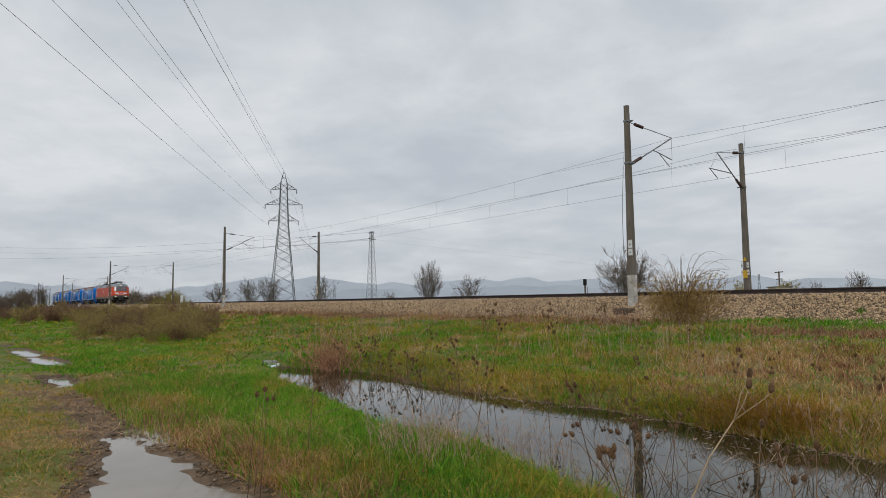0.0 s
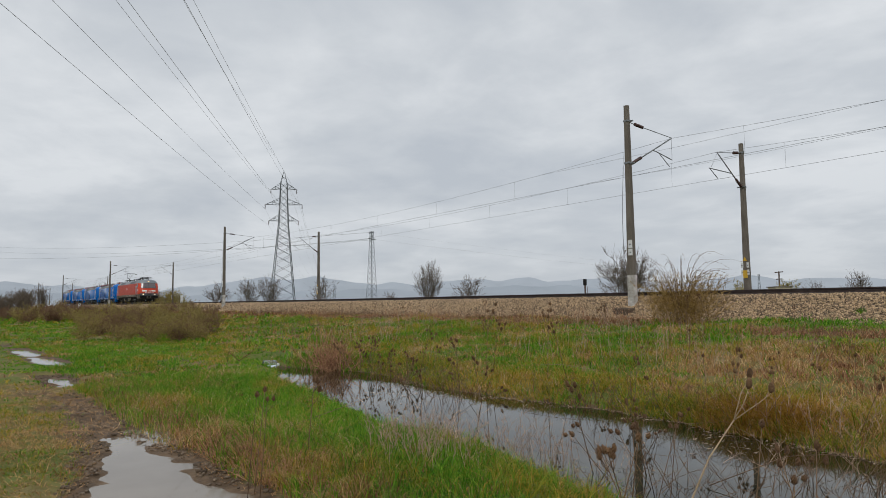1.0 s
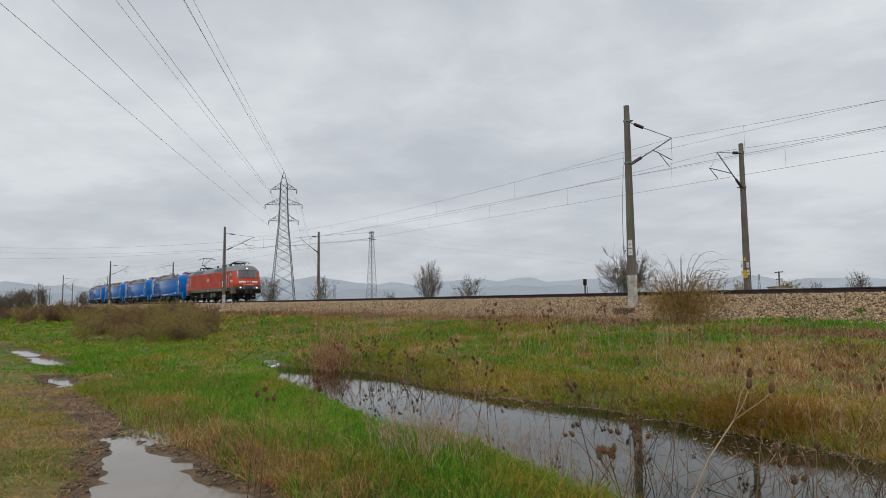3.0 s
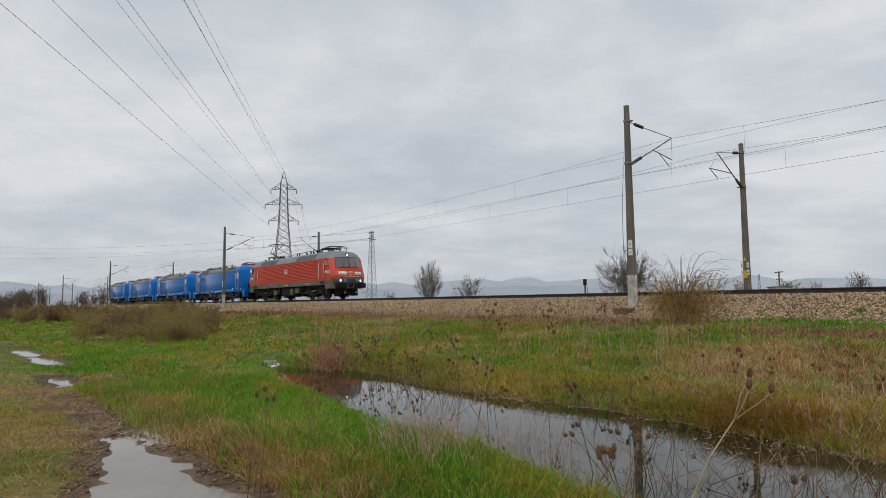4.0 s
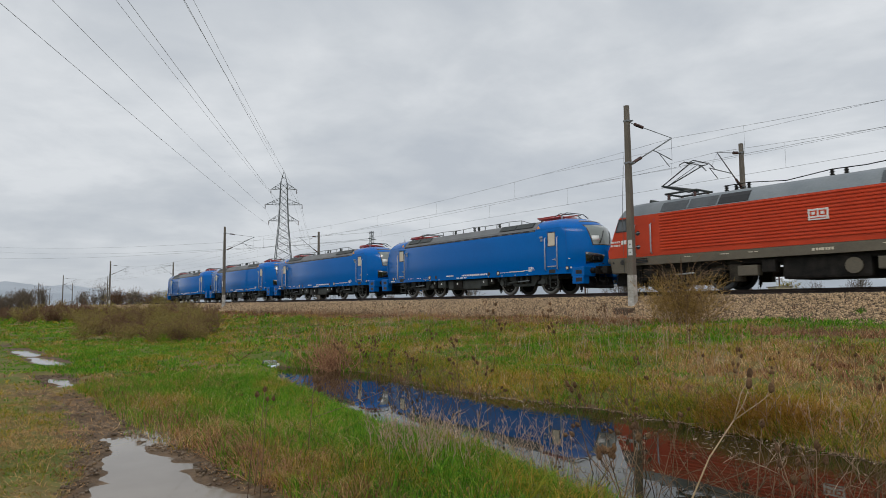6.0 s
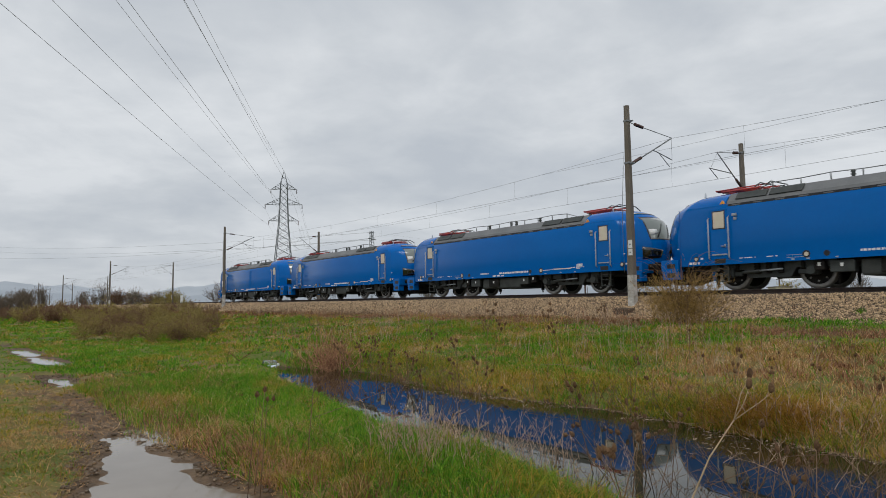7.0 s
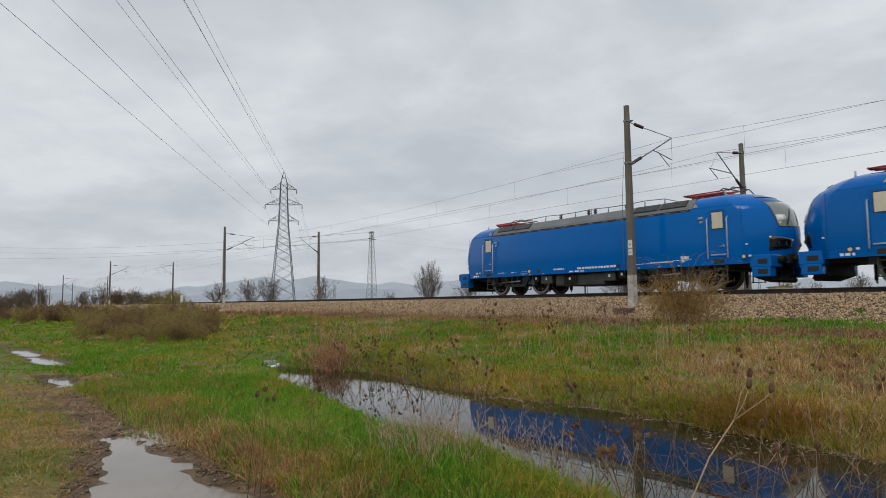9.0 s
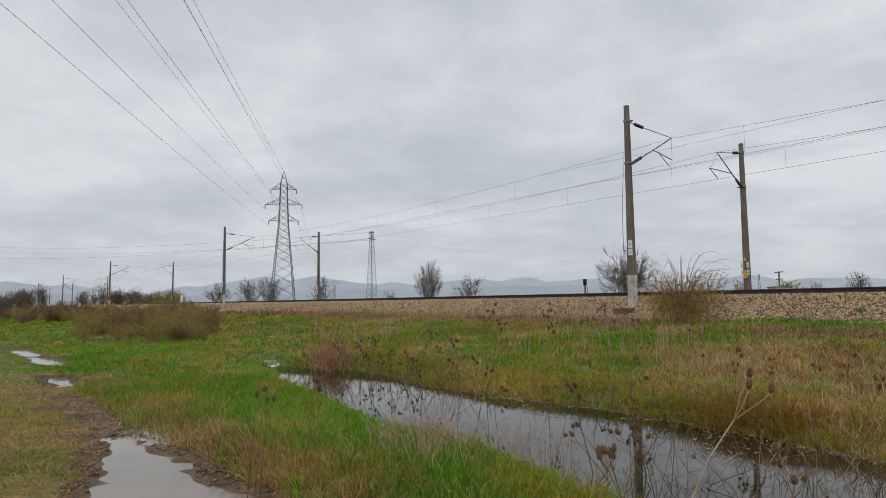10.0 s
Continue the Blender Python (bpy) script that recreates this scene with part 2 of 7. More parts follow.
def rods(segs, n=4):
    """Verts and quads of many thin tapered rods: rows x0 y0 z0 x1 y1 z1 r0 r1."""
    s = np.asarray(segs, float)
    p0, p1, r0, r1 = s[:, :3], s[:, 3:6], s[:, 6], s[:, 7]
    d = p1 - p0
    d /= np.linalg.norm(d, axis=1, keepdims=True) + 1e-9
    ref = np.where(np.abs(d[:, 2:3]) < 0.9, np.array([[0, 0, 1.0]]), np.array([[1.0, 0, 0]]))
    a = np.cross(d, ref)
    a /= np.linalg.norm(a, axis=1, keepdims=True) + 1e-9
    b = np.cross(d, a)
    ang = 2 * np.pi * np.arange(n) / n
    off = a[:, None, :] * np.cos(ang)[None, :, None] + b[:, None, :] * np.sin(ang)[None, :, None]
    v = np.concatenate([p0[:, None] + off * r0[:, None, None], p1[:, None] + off * r1[:, None, None]], axis=1)
    base = (np.arange(len(s)) * 2 * n)[:, None, None]
    k = np.arange(n)
    q = np.stack([k, (k + 1) % n, n + (k + 1) % n, n + k], axis=1)[None]
    return v.reshape(-1, 3), (base + q).reshape(-1, 4)


def empty(name, x, y, z, label, category, group="", rz=0):
    e = new(name)
    e.empty_display_size = 0.2
    e.matrix_basis = pose(x, y, z, 0, 0, rz)
    return tagged(e, label, category, group)


# ---- ground ----
def lerp_list(x, xs, ys):
    return np.interp(x, xs, ys)


def wob(x, y, s, seed=0.0):
    """Smooth unevenness between about -1 and 1."""
    return (np.sin(x * 1.31 * s + 1.7 * np.sin(y * 0.83 * s + seed)) + np.sin(y * 1.73 * s + 1.3 * np.sin(x * 0.71 * s + 2 * seed + 1.0))
            + 0.6 * np.sin((x + y) * 2.9 * s + seed) * np.sin((x - y) * 2.3 * s - seed)) / 2.6


def ditch_edges(x):
    near = lerp_list(x, [-17, -16.2, -15.4, -13.2, -10.8, -9.4, -8.0, -6.85, -5.6, -4.9, -3.7, 0, 20, 30], [-17.6, -17.85, -18.2, -18.85, -19.2, -19.5, -19.75, -19.78, -19.70, -19.85, -20.15, -20.4, -20.5, -20.5])
    far = lerp_list(x, [-17, -15.6, -14, -10.8, -8.7, -6.4, -4.6, -2.7, 0, 20, 30], [-17.6, -16.85, -16.30, -16.75, -16.6, -16.35, -16.5, -16.8, -17, -17, -17])
    j = 0.12 * wob(x, x * 0.3, 2.3) + 0.05 * np.sin(x * 9.0)
    return near + j, far + 0.10 * wob(x * 1.2, 4 + x * 0.2, 2.9)


PUDDLES = ((-8.35, -22.92, -2.2, -23.35, 0.16, 0.62, -0.035), (-28.2, -22.72, -24.0, -22.50, 0.24, 0.34, 0.0),
           (-23.2, -22.56, -19.8, -22.30, 0.22, 0.38, 0.0), (-16.4, -22.78, -14.2, -22.72, 0.16, 0.20, 0.0), (-31.5, -22.9, -29.4, -22.8, 0.1, 0.12, 0.0))


def puddle_field(x, y):
    """How deep inside a puddle the place lies: above 0 inside."""
    best = np.full(np.shape(x), -9.0)
    for x0, y0, x1, y1, w0, w1, _ in PUDDLES:
        dx, dy = x1 - x0, y1 - y0
        L2 = dx * dx + dy * dy
        t = np.clip(((x - x0) * dx + (y - y0) * dy) / L2, 0, 1)
        d = np.hypot(x - x0 - t * dx, y - y0 - t * dy)
        w = w0 + (w1 - w0) * np.minimum(1, t * 1.9)
        best = np.maximum(best, w - d + 0.10 * wob(x, y, 3.2, 2.0) + 0.05 * wob(x, y, 8.5, 1.0))
    return best


def mud_strip(x, y):
    """The churned wheel track: 1 in its middle, fading to its edges and up the road."""
    mid = -22.98 + 0.10 * np.sin(x * 0.55) - 0.03 * np.clip(x + 8, 0, 8)
    return np.exp(-((y - mid) / (0.56 + 0.16 * wob(x, y, 1.4, 6.0))) ** 2) * np.clip((x + 15.5) / 5, 0.06, 1)


def ground_z(x, y):
    x, y = np.asarray(x, float), np.asarray(y, float)
    rise = lerp_list(y, [-4000, -60, -26, -20.5, -15.5, -12, -8, -4.2, 8.5, 12, 60, 4000], [0, 0.05, 0.05, 0.0, 0.04, 0.28, 0.57, 0.83, 0.85, 0.8, 0.7, 0.7])
    z = rise + 0.05 * wob(x, y, 0.9) * (y < -4.5) + 0.025 * wob(x, y, 4.1, 3.0) * (y < -4.5)
    # the ditch
    near, far = ditch_edges(x)
    inside = np.minimum(y - near, far - y)
    bank = np.where(y < (near + far) / 2, 0.42, 0.30)
    zd = -0.20 - inside * bank
    open_ = (x > -19) & (x < 28) & (y > -22) & (y < -14)
    z = np.where(open_, np.minimum(z, np.maximum(zd, -0.75)), z)
    # wheel ruts of the road and its puddles
    road = mud_strip(x, y)
    z = z - 0.05 * road + road * (0.020 * wob(x, y, 6.0, 5.0) + 0.016 * wob(x, y, 15.0, 2.0))
    p = puddle_field(x, y)
    z = np.where(p > -0.35, np.minimum(z, -0.035 - 0.16 * p + 0.012 * wob(x, y, 11, 4)), z)
    return z


def steps(spans):
    out = []
    for a, b, d in spans:
        out += list(np.arange(a, b, d))
    return np.array(out + [spans[-1][1]])


def build_ground():
    gx = steps([(-4200, -1000, 400), (-1000, -200, 80), (-200, -60, 5), (-60, -30, 0.8), (-30, -14, 0.25), (-14, -1.5, 0.09), (-1.5, 6, 0.3), (6, 30, 2), (30, 200, 20), (200, 4200, 400)])
    gy = steps([(-4200, -200, 400), (-200, -40, 16), (-40, -26, 1.0), (-26, -24.4, 0.2), (-24.4, -15.6, 0.08), (-15.6, -10, 0.2), (-10, -3, 0.5), (-3, 20, 3), (20, 200, 20), (200, 4200, 400)])
    X, Y = np.meshgrid(gx, gy, indexing="ij")
    Z = ground_z(X, Y)
    n, m = X.shape
    idx = np.arange(n * m).reshape(n, m)
    q = np.stack([idx[:-1, :-1], idx[1:, :-1], idx[1:, 1:], idx[:-1, 1:]], -1).reshape(-1, 4)
    g = np_mesh("ground", np.stack([X, Y, Z], -1).reshape(-1, 3), q, ground_material(), smooth=True)
    mud = np.clip(mud_strip(X, Y) * 1.2 + 0.35 * wob(X, Y, 2.0, 7.0) * np.exp(-((Y + 23.1) / 0.9) ** 2) * (X > -20) - 0.05, 0, 1)
    p = puddle_field(X, Y)
    mud = np.maximum(mud, np.clip(1.0 + p / 0.30, 0, 1))
    near, far = ditch_edges(X)
    mud = np.maximum(mud, np.where((X > -17) & (X < 28), np.clip(np.minimum(Y - near, far - Y) * 4 + 0.8, 0, 1), 0))
    at = g.data.attributes.new("mud", "FLOAT", "POINT")
    at.data.foreach_set("value", mud.astype(np.float32).ravel())
    tagged(g, "wet spring meadow with a muddy dirt road and puddles", "ground", kind="structure")
    for nm, x0, x1, y0, y1, z, mt, lb in (("water_ditch", -17.5, 28, -21.0, -15.6, -0.20, M_WATER, "still dark water in the drainage ditch mirroring the sky"),):
        b = bmesh.new()
        bm_grid(b, x0, x1, y0, y1, z)
        tagged(part(nm, b, mt), lb, "water", kind="structure")
    for i, (x0, y0, x1, y1, w0, w1, z) in enumerate(PUDDLES):
        b = bmesh.new()
        bm_grid(b, x0 - 0.6, x1 + 0.6, min(y0, y1) - w1 - 0.25, max(y0, y1) + w1 + 0.25, -0.045)
        tagged(part("water_puddle", b, M_PUDDLE), "muddy rainwater puddle in the dirt road", "puddle", kind="structure")


def bm_grid(bm, x0, x1, y0, y1, z):
    vs = [bm.verts.new(p) for p in ((x0, y0, z), (x1, y0, z), (x1, y1, z), (x0, y1, z))]
    bm.faces.new(vs)


def ground_material():
    m = bpy.data.materials.new("meadow_soil")
    m.use_nodes = True
    nt = m.node_tree
    N, K = nt.nodes.new, nt.links.new
    p = nt.nodes["Principled BSDF"]
    p.inputs["Roughness"].default_value = 0.9
    p.inputs["Specular IOR Level"].default_value = 0.22
    geo = N("ShaderNodeNewGeometry")

    def nz(s, d, dist=0.0):
        n = N("ShaderNodeTexNoise")
        n.inputs["Scale"].default_value, n.inputs["Detail"].default_value, n.inputs["Distortion"].default_value = s, d, dist
        K(geo.outputs["Position"], n.inputs["Vector"])
        return n.outputs["Fac"]

    def ramp(f, stops):
        r = N("ShaderNodeValToRGB")
        K(f, r.inputs[0])
        e = r.color_ramp.elements
        e[0].position, e[0].color = stops[0][0], (*stops[0][1], 1)
        e[1].position, e[1].color = stops[-1][0], (*stops[-1][1], 1)
        for s, c in stops[1:-1]:
            e.new(s).color = (*c, 1)
        return r.outputs[0]

    def mix(f, a, b):
        x = N("ShaderNodeMix")
        x.data_type = "RGBA"
        K(f, x.inputs[0])
        K(a, x.inputs[6])
        K(b, x.inputs[7])
        return x.outputs[2]
    grass = ramp(nz(0.35, 9, 0.6), [(0.32, (0.075, 0.130, 0.018)), (0.46, (0.120, 0.160, 0.028)), (0.55, (0.190, 0.150, 0.050)), (0.68, (0.240, 0.155, 0.080))])
    fine = ramp(nz(9.0, 8), [(0.3, (0.055, 0.065, 0.016)), (0.7, (0.23, 0.20, 0.075))])
    mx = N("ShaderNodeMix")
    mx.data_type = "RGBA"
    mx.inputs[0].default_value = 0.4
    K(grass, mx.inputs[6])
    K(fine, mx.inputs[7])
    mud = ramp(nz(5.0, 9, 0.4), [(0.3, (0.060, 0.038, 0.021)), (0.55, (0.135, 0.088, 0.051)), (0.75, (0.205, 0.142, 0.088))])
    at = N("ShaderNodeAttribute")
    at.attribute_name = "mud"
    edge = N("ShaderNodeMath")
    edge.operation = "MULTIPLY_ADD"
    K(nz(3.5, 7), edge.inputs[0])
    edge.inputs[1].default_value = 1.6
    K(at.outputs["Fac"], edge.inputs[2])
    er = N("ShaderNodeMapRange")
    K(edge.outputs[0], er.inputs[0])
    er.inputs[1].default_value, er.inputs[2].default_value = 1.05, 1.45
    K(mix(er.outputs[0], mx.outputs[2], mud), p.inputs["Base Color"])
    b = N("ShaderNodeBump")
    b.inputs["Strength"].default_value, b.inputs["Distance"].default_value = 0.7, 0.04
    K(nz(14, 8), b.inputs["Height"])
    K(b.outputs[0], p.inputs["Normal"])
    wet = N("ShaderNodeMapRange")
    K(at.outputs["Fac"], wet.inputs[0])
    wet.inputs[3].default_value, wet.inputs[4].default_value = 0.95, 0.72
    K(wet.outputs[0], p.inputs["Roughness"])
    return m


build_ground()


# ---- track bed ----
def build_track():
    b = bmesh.new()
    prism(b, [(-4.05, 0.78), (-3.35, 1.10), (-2.75, 1.50), (-2.35, 1.62), (6.55, 1.62), (6.95, 1.50), (8.25, 0.78)], -1500, 500, axis="x")
    bed = tagged(part("ballast_bed", b, M_BED), "embankment of pale crushed stone under two railway tracks", "track bed", kind="structure")
    # crushed stones lying on the near slope and shoulder
    rng = np.random.default_rng(4)
    vs, fs, off = [], [], 0
    cube = np.array([(x, y, z) for x in (-1, 1) for y in (-1, 1) for z in (-1, 1)], float) * 0.5
    quad = np.array([(0, 1, 3, 2), (4, 6, 7, 5), (0, 4, 5, 1), (2, 3, 7, 6), (0, 2, 6, 4), (1, 5, 7, 3)])
    for x0, x1, size, count in ((-30, -2, 0.050, 36000), (-60, -30, 0.062, 22000), (-120, -60, 0.11, 10000), (-320, -120, 0.22, 5000)):
        x = rng.uniform(x0, x1, count)
        t = rng.uniform(0, 1, count)
        y = np.interp(t, [0, 0.36, 0.78, 1.0], [-4.3, -3.35, -2.75, -2.2]) - 0.35 * (t < 0.12) * rng.uniform(-0.6, 1, count)
        z = np.interp(y, [-4.6, -4.05, -3.35, -2.75, -2.35, -2.0], [0.80, 0.80, 1.10, 1.50, 1.62, 1.63])
        s = size * rng.uniform(0.55, 1.35, (count, 1, 1)) * rng.uniform(0.55, 1.25, (count, 1, 3))
        c = cube[None] * s * rng.uniform(0.62, 1.25, (count, 8, 1)) + rng.normal(0, size * 0.09, (count, 8, 3))
        a, e = rng.uniform(0, 6.28, count), rng.uniform(-0.9, 0.9, count)
        ca, sa, ce, se = np.cos(a)[:, None], np.sin(a)[:, None], np.cos(e)[:, None], np.sin(e)[:, None]
        X, Y, Z = c[..., 0], c[..., 1], c[..., 2]
        Y, Z = Y * ce - Z * se, Y * se + Z * ce
        X, Y = X * ca - Y * sa, X * sa + Y * ca
        v = np.stack([X + x[:, None], Y + y[:, None], Z + z[:, None] + 0.01], -1)
        vs.append(v.reshape(-1, 3))
        fs.append((quad[None] + (np.arange(count) * 8)[:, None, None] + off).reshape(-1, 4))
        off += count * 8
    st = np_mesh("ballast_stones", np.concatenate(vs), np.concatenate(fs), M_STONE)
    tagged(st, "loose pale tan and grey crushed ballast stones", "ballast", kind="stuff")
    # rails
    prof = [(-0.075, 0), (0.075, 0), (0.075, 0.012), (0.012, 0.035), (0.009, 0.115), (0.036, 0.130), (0.036, 0.162), (0.028, 0.172), (-0.028, 0.172), (-0.036, 0.162), (-0.036, 0.130), (-0.009, 0.115), (-0.012, 0.035), (-0.075, 0.012)]
    for yc in (0.0, 4.2):
        for s in (-1, 1):
            b = bmesh.new()
            prism(b, [(yc + s * 0.7535 + a, RAIL - 0.172 + z) for a, z in prof], -1500, 500, axis="x")
            tagged(part("rail", b, M_RAIL), "dark rusty brown steel rail on concrete sleepers", "rail", "rails of the double track", "structure")
    # sleepers of the near track
    track = tagged(empty("sleeper_row", 0, 0, RAIL - 0.172, "row of grey concrete sleepers bedded in ballast", "sleepers"), kind="structure")
    b = bmesh.new()
    prism(b, [(-0.14, -0.19), (0.14, -0.19), (0.10, -0.004), (-0.10, -0.004)], -1.3, 1.3)
    first = part("sleeper", b, M_SLEEPER, track)
    for i in range(75):
        o = first if i == 0 else new("sleeper", first.data)
        o.parent = track
        o.location = (2.4 - i * 0.6, 0, 0)


build_track()


# ---- overhead line ----
def catenary_pole(near):
    """A tapered concrete mast with its bracket arm; the track lies 2.9 m off along +y."""
    p = empty("catenary_pole", 0, 0, 0, "tapered grey-brown concrete catenary mast with whitewashed foot" if near else "tapered grey-brown concrete catenary mast with yellow warning plates", "mast", "masts along the railway")
    top, foot = (9.36 if near else 9.18), 0.72
    k = 1.03 if near else 0.745
    side = 1 if near else -1
    zw = 2.50 if near else foot

    def half(z):
        return 0.150 - 0.064 * (z - foot) / (top - foot)

    def shaft(z0, z1, grow=0.0):
        b = bmesh.new()
        rings = []
        for z in (z0, (z0 + z1) / 2, z1):
            h = half(z) + grow
            c = h * 0.8
            rings.append([b.verts.new((x, y, z)) for x, y in ((-h, -c), (-c, -h), (c, -h), (h, -c), (h, c), (c, h), (-c, h), (-h, c))])
        for r0, r1 in zip(rings, rings[1:]):
            for k in range(8):
                b.faces.new((r0[k], r0[(k + 1) % 8], r1[(k + 1) % 8], r1[k]))
        b.faces.new(rings[0])
        b.faces.new(rings[-1])
        return b
    part("shaft", shaft(zw, top), M_CONC, p)
    if near:
        part("whitewashed_foot", shaft(foot, zw, 0.004), M_LIME, p, "flaking white paint on the foot of the mast")
        b = bmesh.new()
        box(b, -0.36, 0.34, -0.80, -0.10, 0.86, 1.20, 0.07)
        part("foundation", b, M_EARTH, p, "soil-stained brown foundation block")
    h = half(3.6)
    for z, sz in (((3.72, 0.16), (3.40, 0.13)) if near else ((3.15, 0.13), (2.80, 0.13))):
        for x0, x1 in (((-0.02, 0.17),) if near else ((-0.20, -0.08), (0.09, 0.21))):
            b = bmesh.new()
            box(b, x0, x1, min(-side * (h + 0.035), -side * (h + 0.012)), max(-side * (h + 0.035), -side * (h + 0.012)), z - sz, z + sz, 0.006)
            part("number_plate", b, M_SIGNW, p, "small white enamel plate")
            b = bmesh.new()
            m = (x0 + x1) / 2
            box(b, m - 0.03, m + 0.03, min(-side * (h + 0.040), -side * (h + 0.034)), max(-side * (h + 0.040), -side * (h + 0.034)), z - sz * 0.3, z + sz * 0.1)
            part("plate_writing", b, M_GALV, p)
    if not near:
        b = bmesh.new()
        box(b, -0.11, 0.11, h + 0.012, h + 0.040, 2.52, 2.90, 0.01)
        part("warning_plate", b, M_YELLOW, p, "yellow warning plate")
        b = bmesh.new()
        prism(b, [(-0.11, 3.36), (0.11, 3.36), (0, 3.56)], h + 0.012, h + 0.035)
        part("warning_triangle", b, M_YELLOW, p, "yellow triangular warning sign")
    for z in (8.72, 7.0):
        b = bmesh.new()
        w = half(z) + 0.02
        box(b, -w, w, -w, w, z - 0.04, z + 0.04, 0.01)
        box(b, -w - 0.1, w + 0.1, w - 0.03, w + 0.03, z - 0.025, z + 0.025)
        part("clamp", b, M_GALV, p)

    def insulator(p0, p1):
        b = bmesh.new()
        p0, p1 = Vector((p0[0], p0[1] * k, p0[2])), Vector((p1[0], p1[1] * k, p1[2]))
        pts = [p0.lerp(p1, i / 12) for i in range(13)]
        tube(b, pts, [0.035 if i % 2 else 0.075 for i in range(13)], 8)
        part("insulator", b, M_INSUL, p, "ribbed brown insulator")

    def bar(name, pts, r, mt=M_GALV):
        b = bmesh.new()
        tube(b, [(x, y * k, z) for x, y, z in pts], r, 6)
        part(name, b, mt, p)
    bar("stay_rod", [(0, 0.15, 8.70), (0, 0.55, 8.66)], 0.018)
    insulator((0, 0.5, 8.67), (0, 0.98, 8.62))
    bar("stay_rod", [(0, 0.95, 8.62), (0, 2.92, 8.47)], 0.016)
    insulator((0, 0.24, 7.02), (0, 0.80, 7.32))
    bar("bracket_tube", [(0, 0.75, 7.29), (0, 2.95, 8.46)], 0.028)
    if near:
        bar("registration_arm", [(0, 1.62, 7.76), (0, 2.05, 7.68), (0, 2.92, 7.50)], 0.020)
        bar("steady_arm", [(0, 2.05, 7.66), (0, 2.72, 7.19)], 0.016)
        bar("hanger_wire", [(0, 2.92, 8.44), (0, 2.92, 7.50)], 0.006, M_WIRE)
    else:
        # push-off arm: it reaches past the wire and holds it from the outside
        bar("registration_arm", [(0, 1.30, 7.58), (0, 3.95, 7.62)], 0.022)
        bar("steady_arm", [(0, 3.88, 7.62), (0, 2.95, 7.19)], 0.018)
        bar("hanger_wire", [(0, 2.92, 8.44), (0, 3.75, 7.62)], 0.006, M_WIRE)
    if near:
        bar("earth_wire", [(-0.17, -0.1, 6.9), (-0.27, -0.12, 5.2), (-0.26, -0.14, 4.2), (-0.21, -0.18, 2.6)], 0.010, M_WIRE)
    return p


NEAR_X = (-16.29, -65.67, -126.6, -189.5, -250.5, -314.0, -376.0, 45.0)
FAR_X = (-16.66, -63.7, -122.2, -185.0, -248.0, -313.0, -375.0, 44.0)
near_pole, far_pole = catenary_pole(True), catenary_pole(False)
near_pole.matrix_basis = pose(NEAR_X[0], -3.0, 0)
far_pole.matrix_basis = pose(FAR_X[0], 6.4, 0, 0, 0, 180)
for i in range(1, len(NEAR_X)):
    copy_thing(near_pole, pose(NEAR_X[i], -3.0, 0, 0, 0, 0.6 * (i % 3 - 1)))
    copy_thing(far_pole, pose(FAR_X[i], 6.4, 0, 0, 0, 180))


def overhead_line(y, xs, label):
    """Messenger and contact wire of one track with their droppers."""
    xs = sorted(xs)
    e = empty("overhead_line", 0, y, 0, label, "overhead wire", "wires over the tracks")
    mz, cz = 8.46, 7.165

    def mess(x):
        for a, b in zip(xs, xs[1:]):
            if a <= x <= b:
                t = (x - a) / (b - a)
                return mz - 4 * 0.85 * ((b - a) / 60) ** 2 * t * (1 - t)
        return mz
    fine = []
    for a, b in zip(xs, xs[1:]):
        fine += [a + (b - a) * k / 16 for k in range(16)]
    fine.append(xs[-1])
    for nm, r, f in (("messenger_wire", 0.0062, mess), ("contact_wire", 0.0068, lambda x: cz)):
        seg = [(x0, 0, f(x0), x1, 0, f(x1), r, r) for x0, x1 in zip(fine, fine[1:])]
        v, q = rods(seg, 5)
        np_mesh(nm, v, q, M_WIRE, e)
    for a, b in zip(xs, xs[1:]):
        # sling wire on both sides of the mast and droppers along the span
        for c, s in ((a, 1), (b, -1)):
            seg = [(c + s * 0.0, 0, mess(c) - 0.42, c + s * 4, 0, mess(c + s * 4) - 0.20, 0.0045, 0.0045), (c + s * 4, 0, mess(c + s * 4) - 0.20, c + s * 8, 0, mess(c + s * 8), 0.0045, 0.0045)]
            v, q = rods(seg, 4)
            np_mesh("sling_wire", v, q, M_WIRE, e)
        if a < -260:
            continue
        n = 7
        for k in range(n):
            x = a + (b - a) * (k + 0.35) / (n - 0.3)
            v, q = rods([(x, 0, cz, x, 0, mess(x), 0.005, 0.005)], 4)
            np_mesh("dropper", v, q, M_WIRE, e)


overhead_line(0.06, NEAR_X, "thin messenger and contact wires over the near track")
overhead_line(4.18, FAR_X, "thin messenger and contact wires over the far track")


# ---- high-voltage line ----
HV = Vector((0.880, -0.4745, 0))
HVP = Vector((-140.9, 35.0, 0.6))
ARMS = ((20.0, 3.3), (23.75, 4.15), (27.3, 2.9))


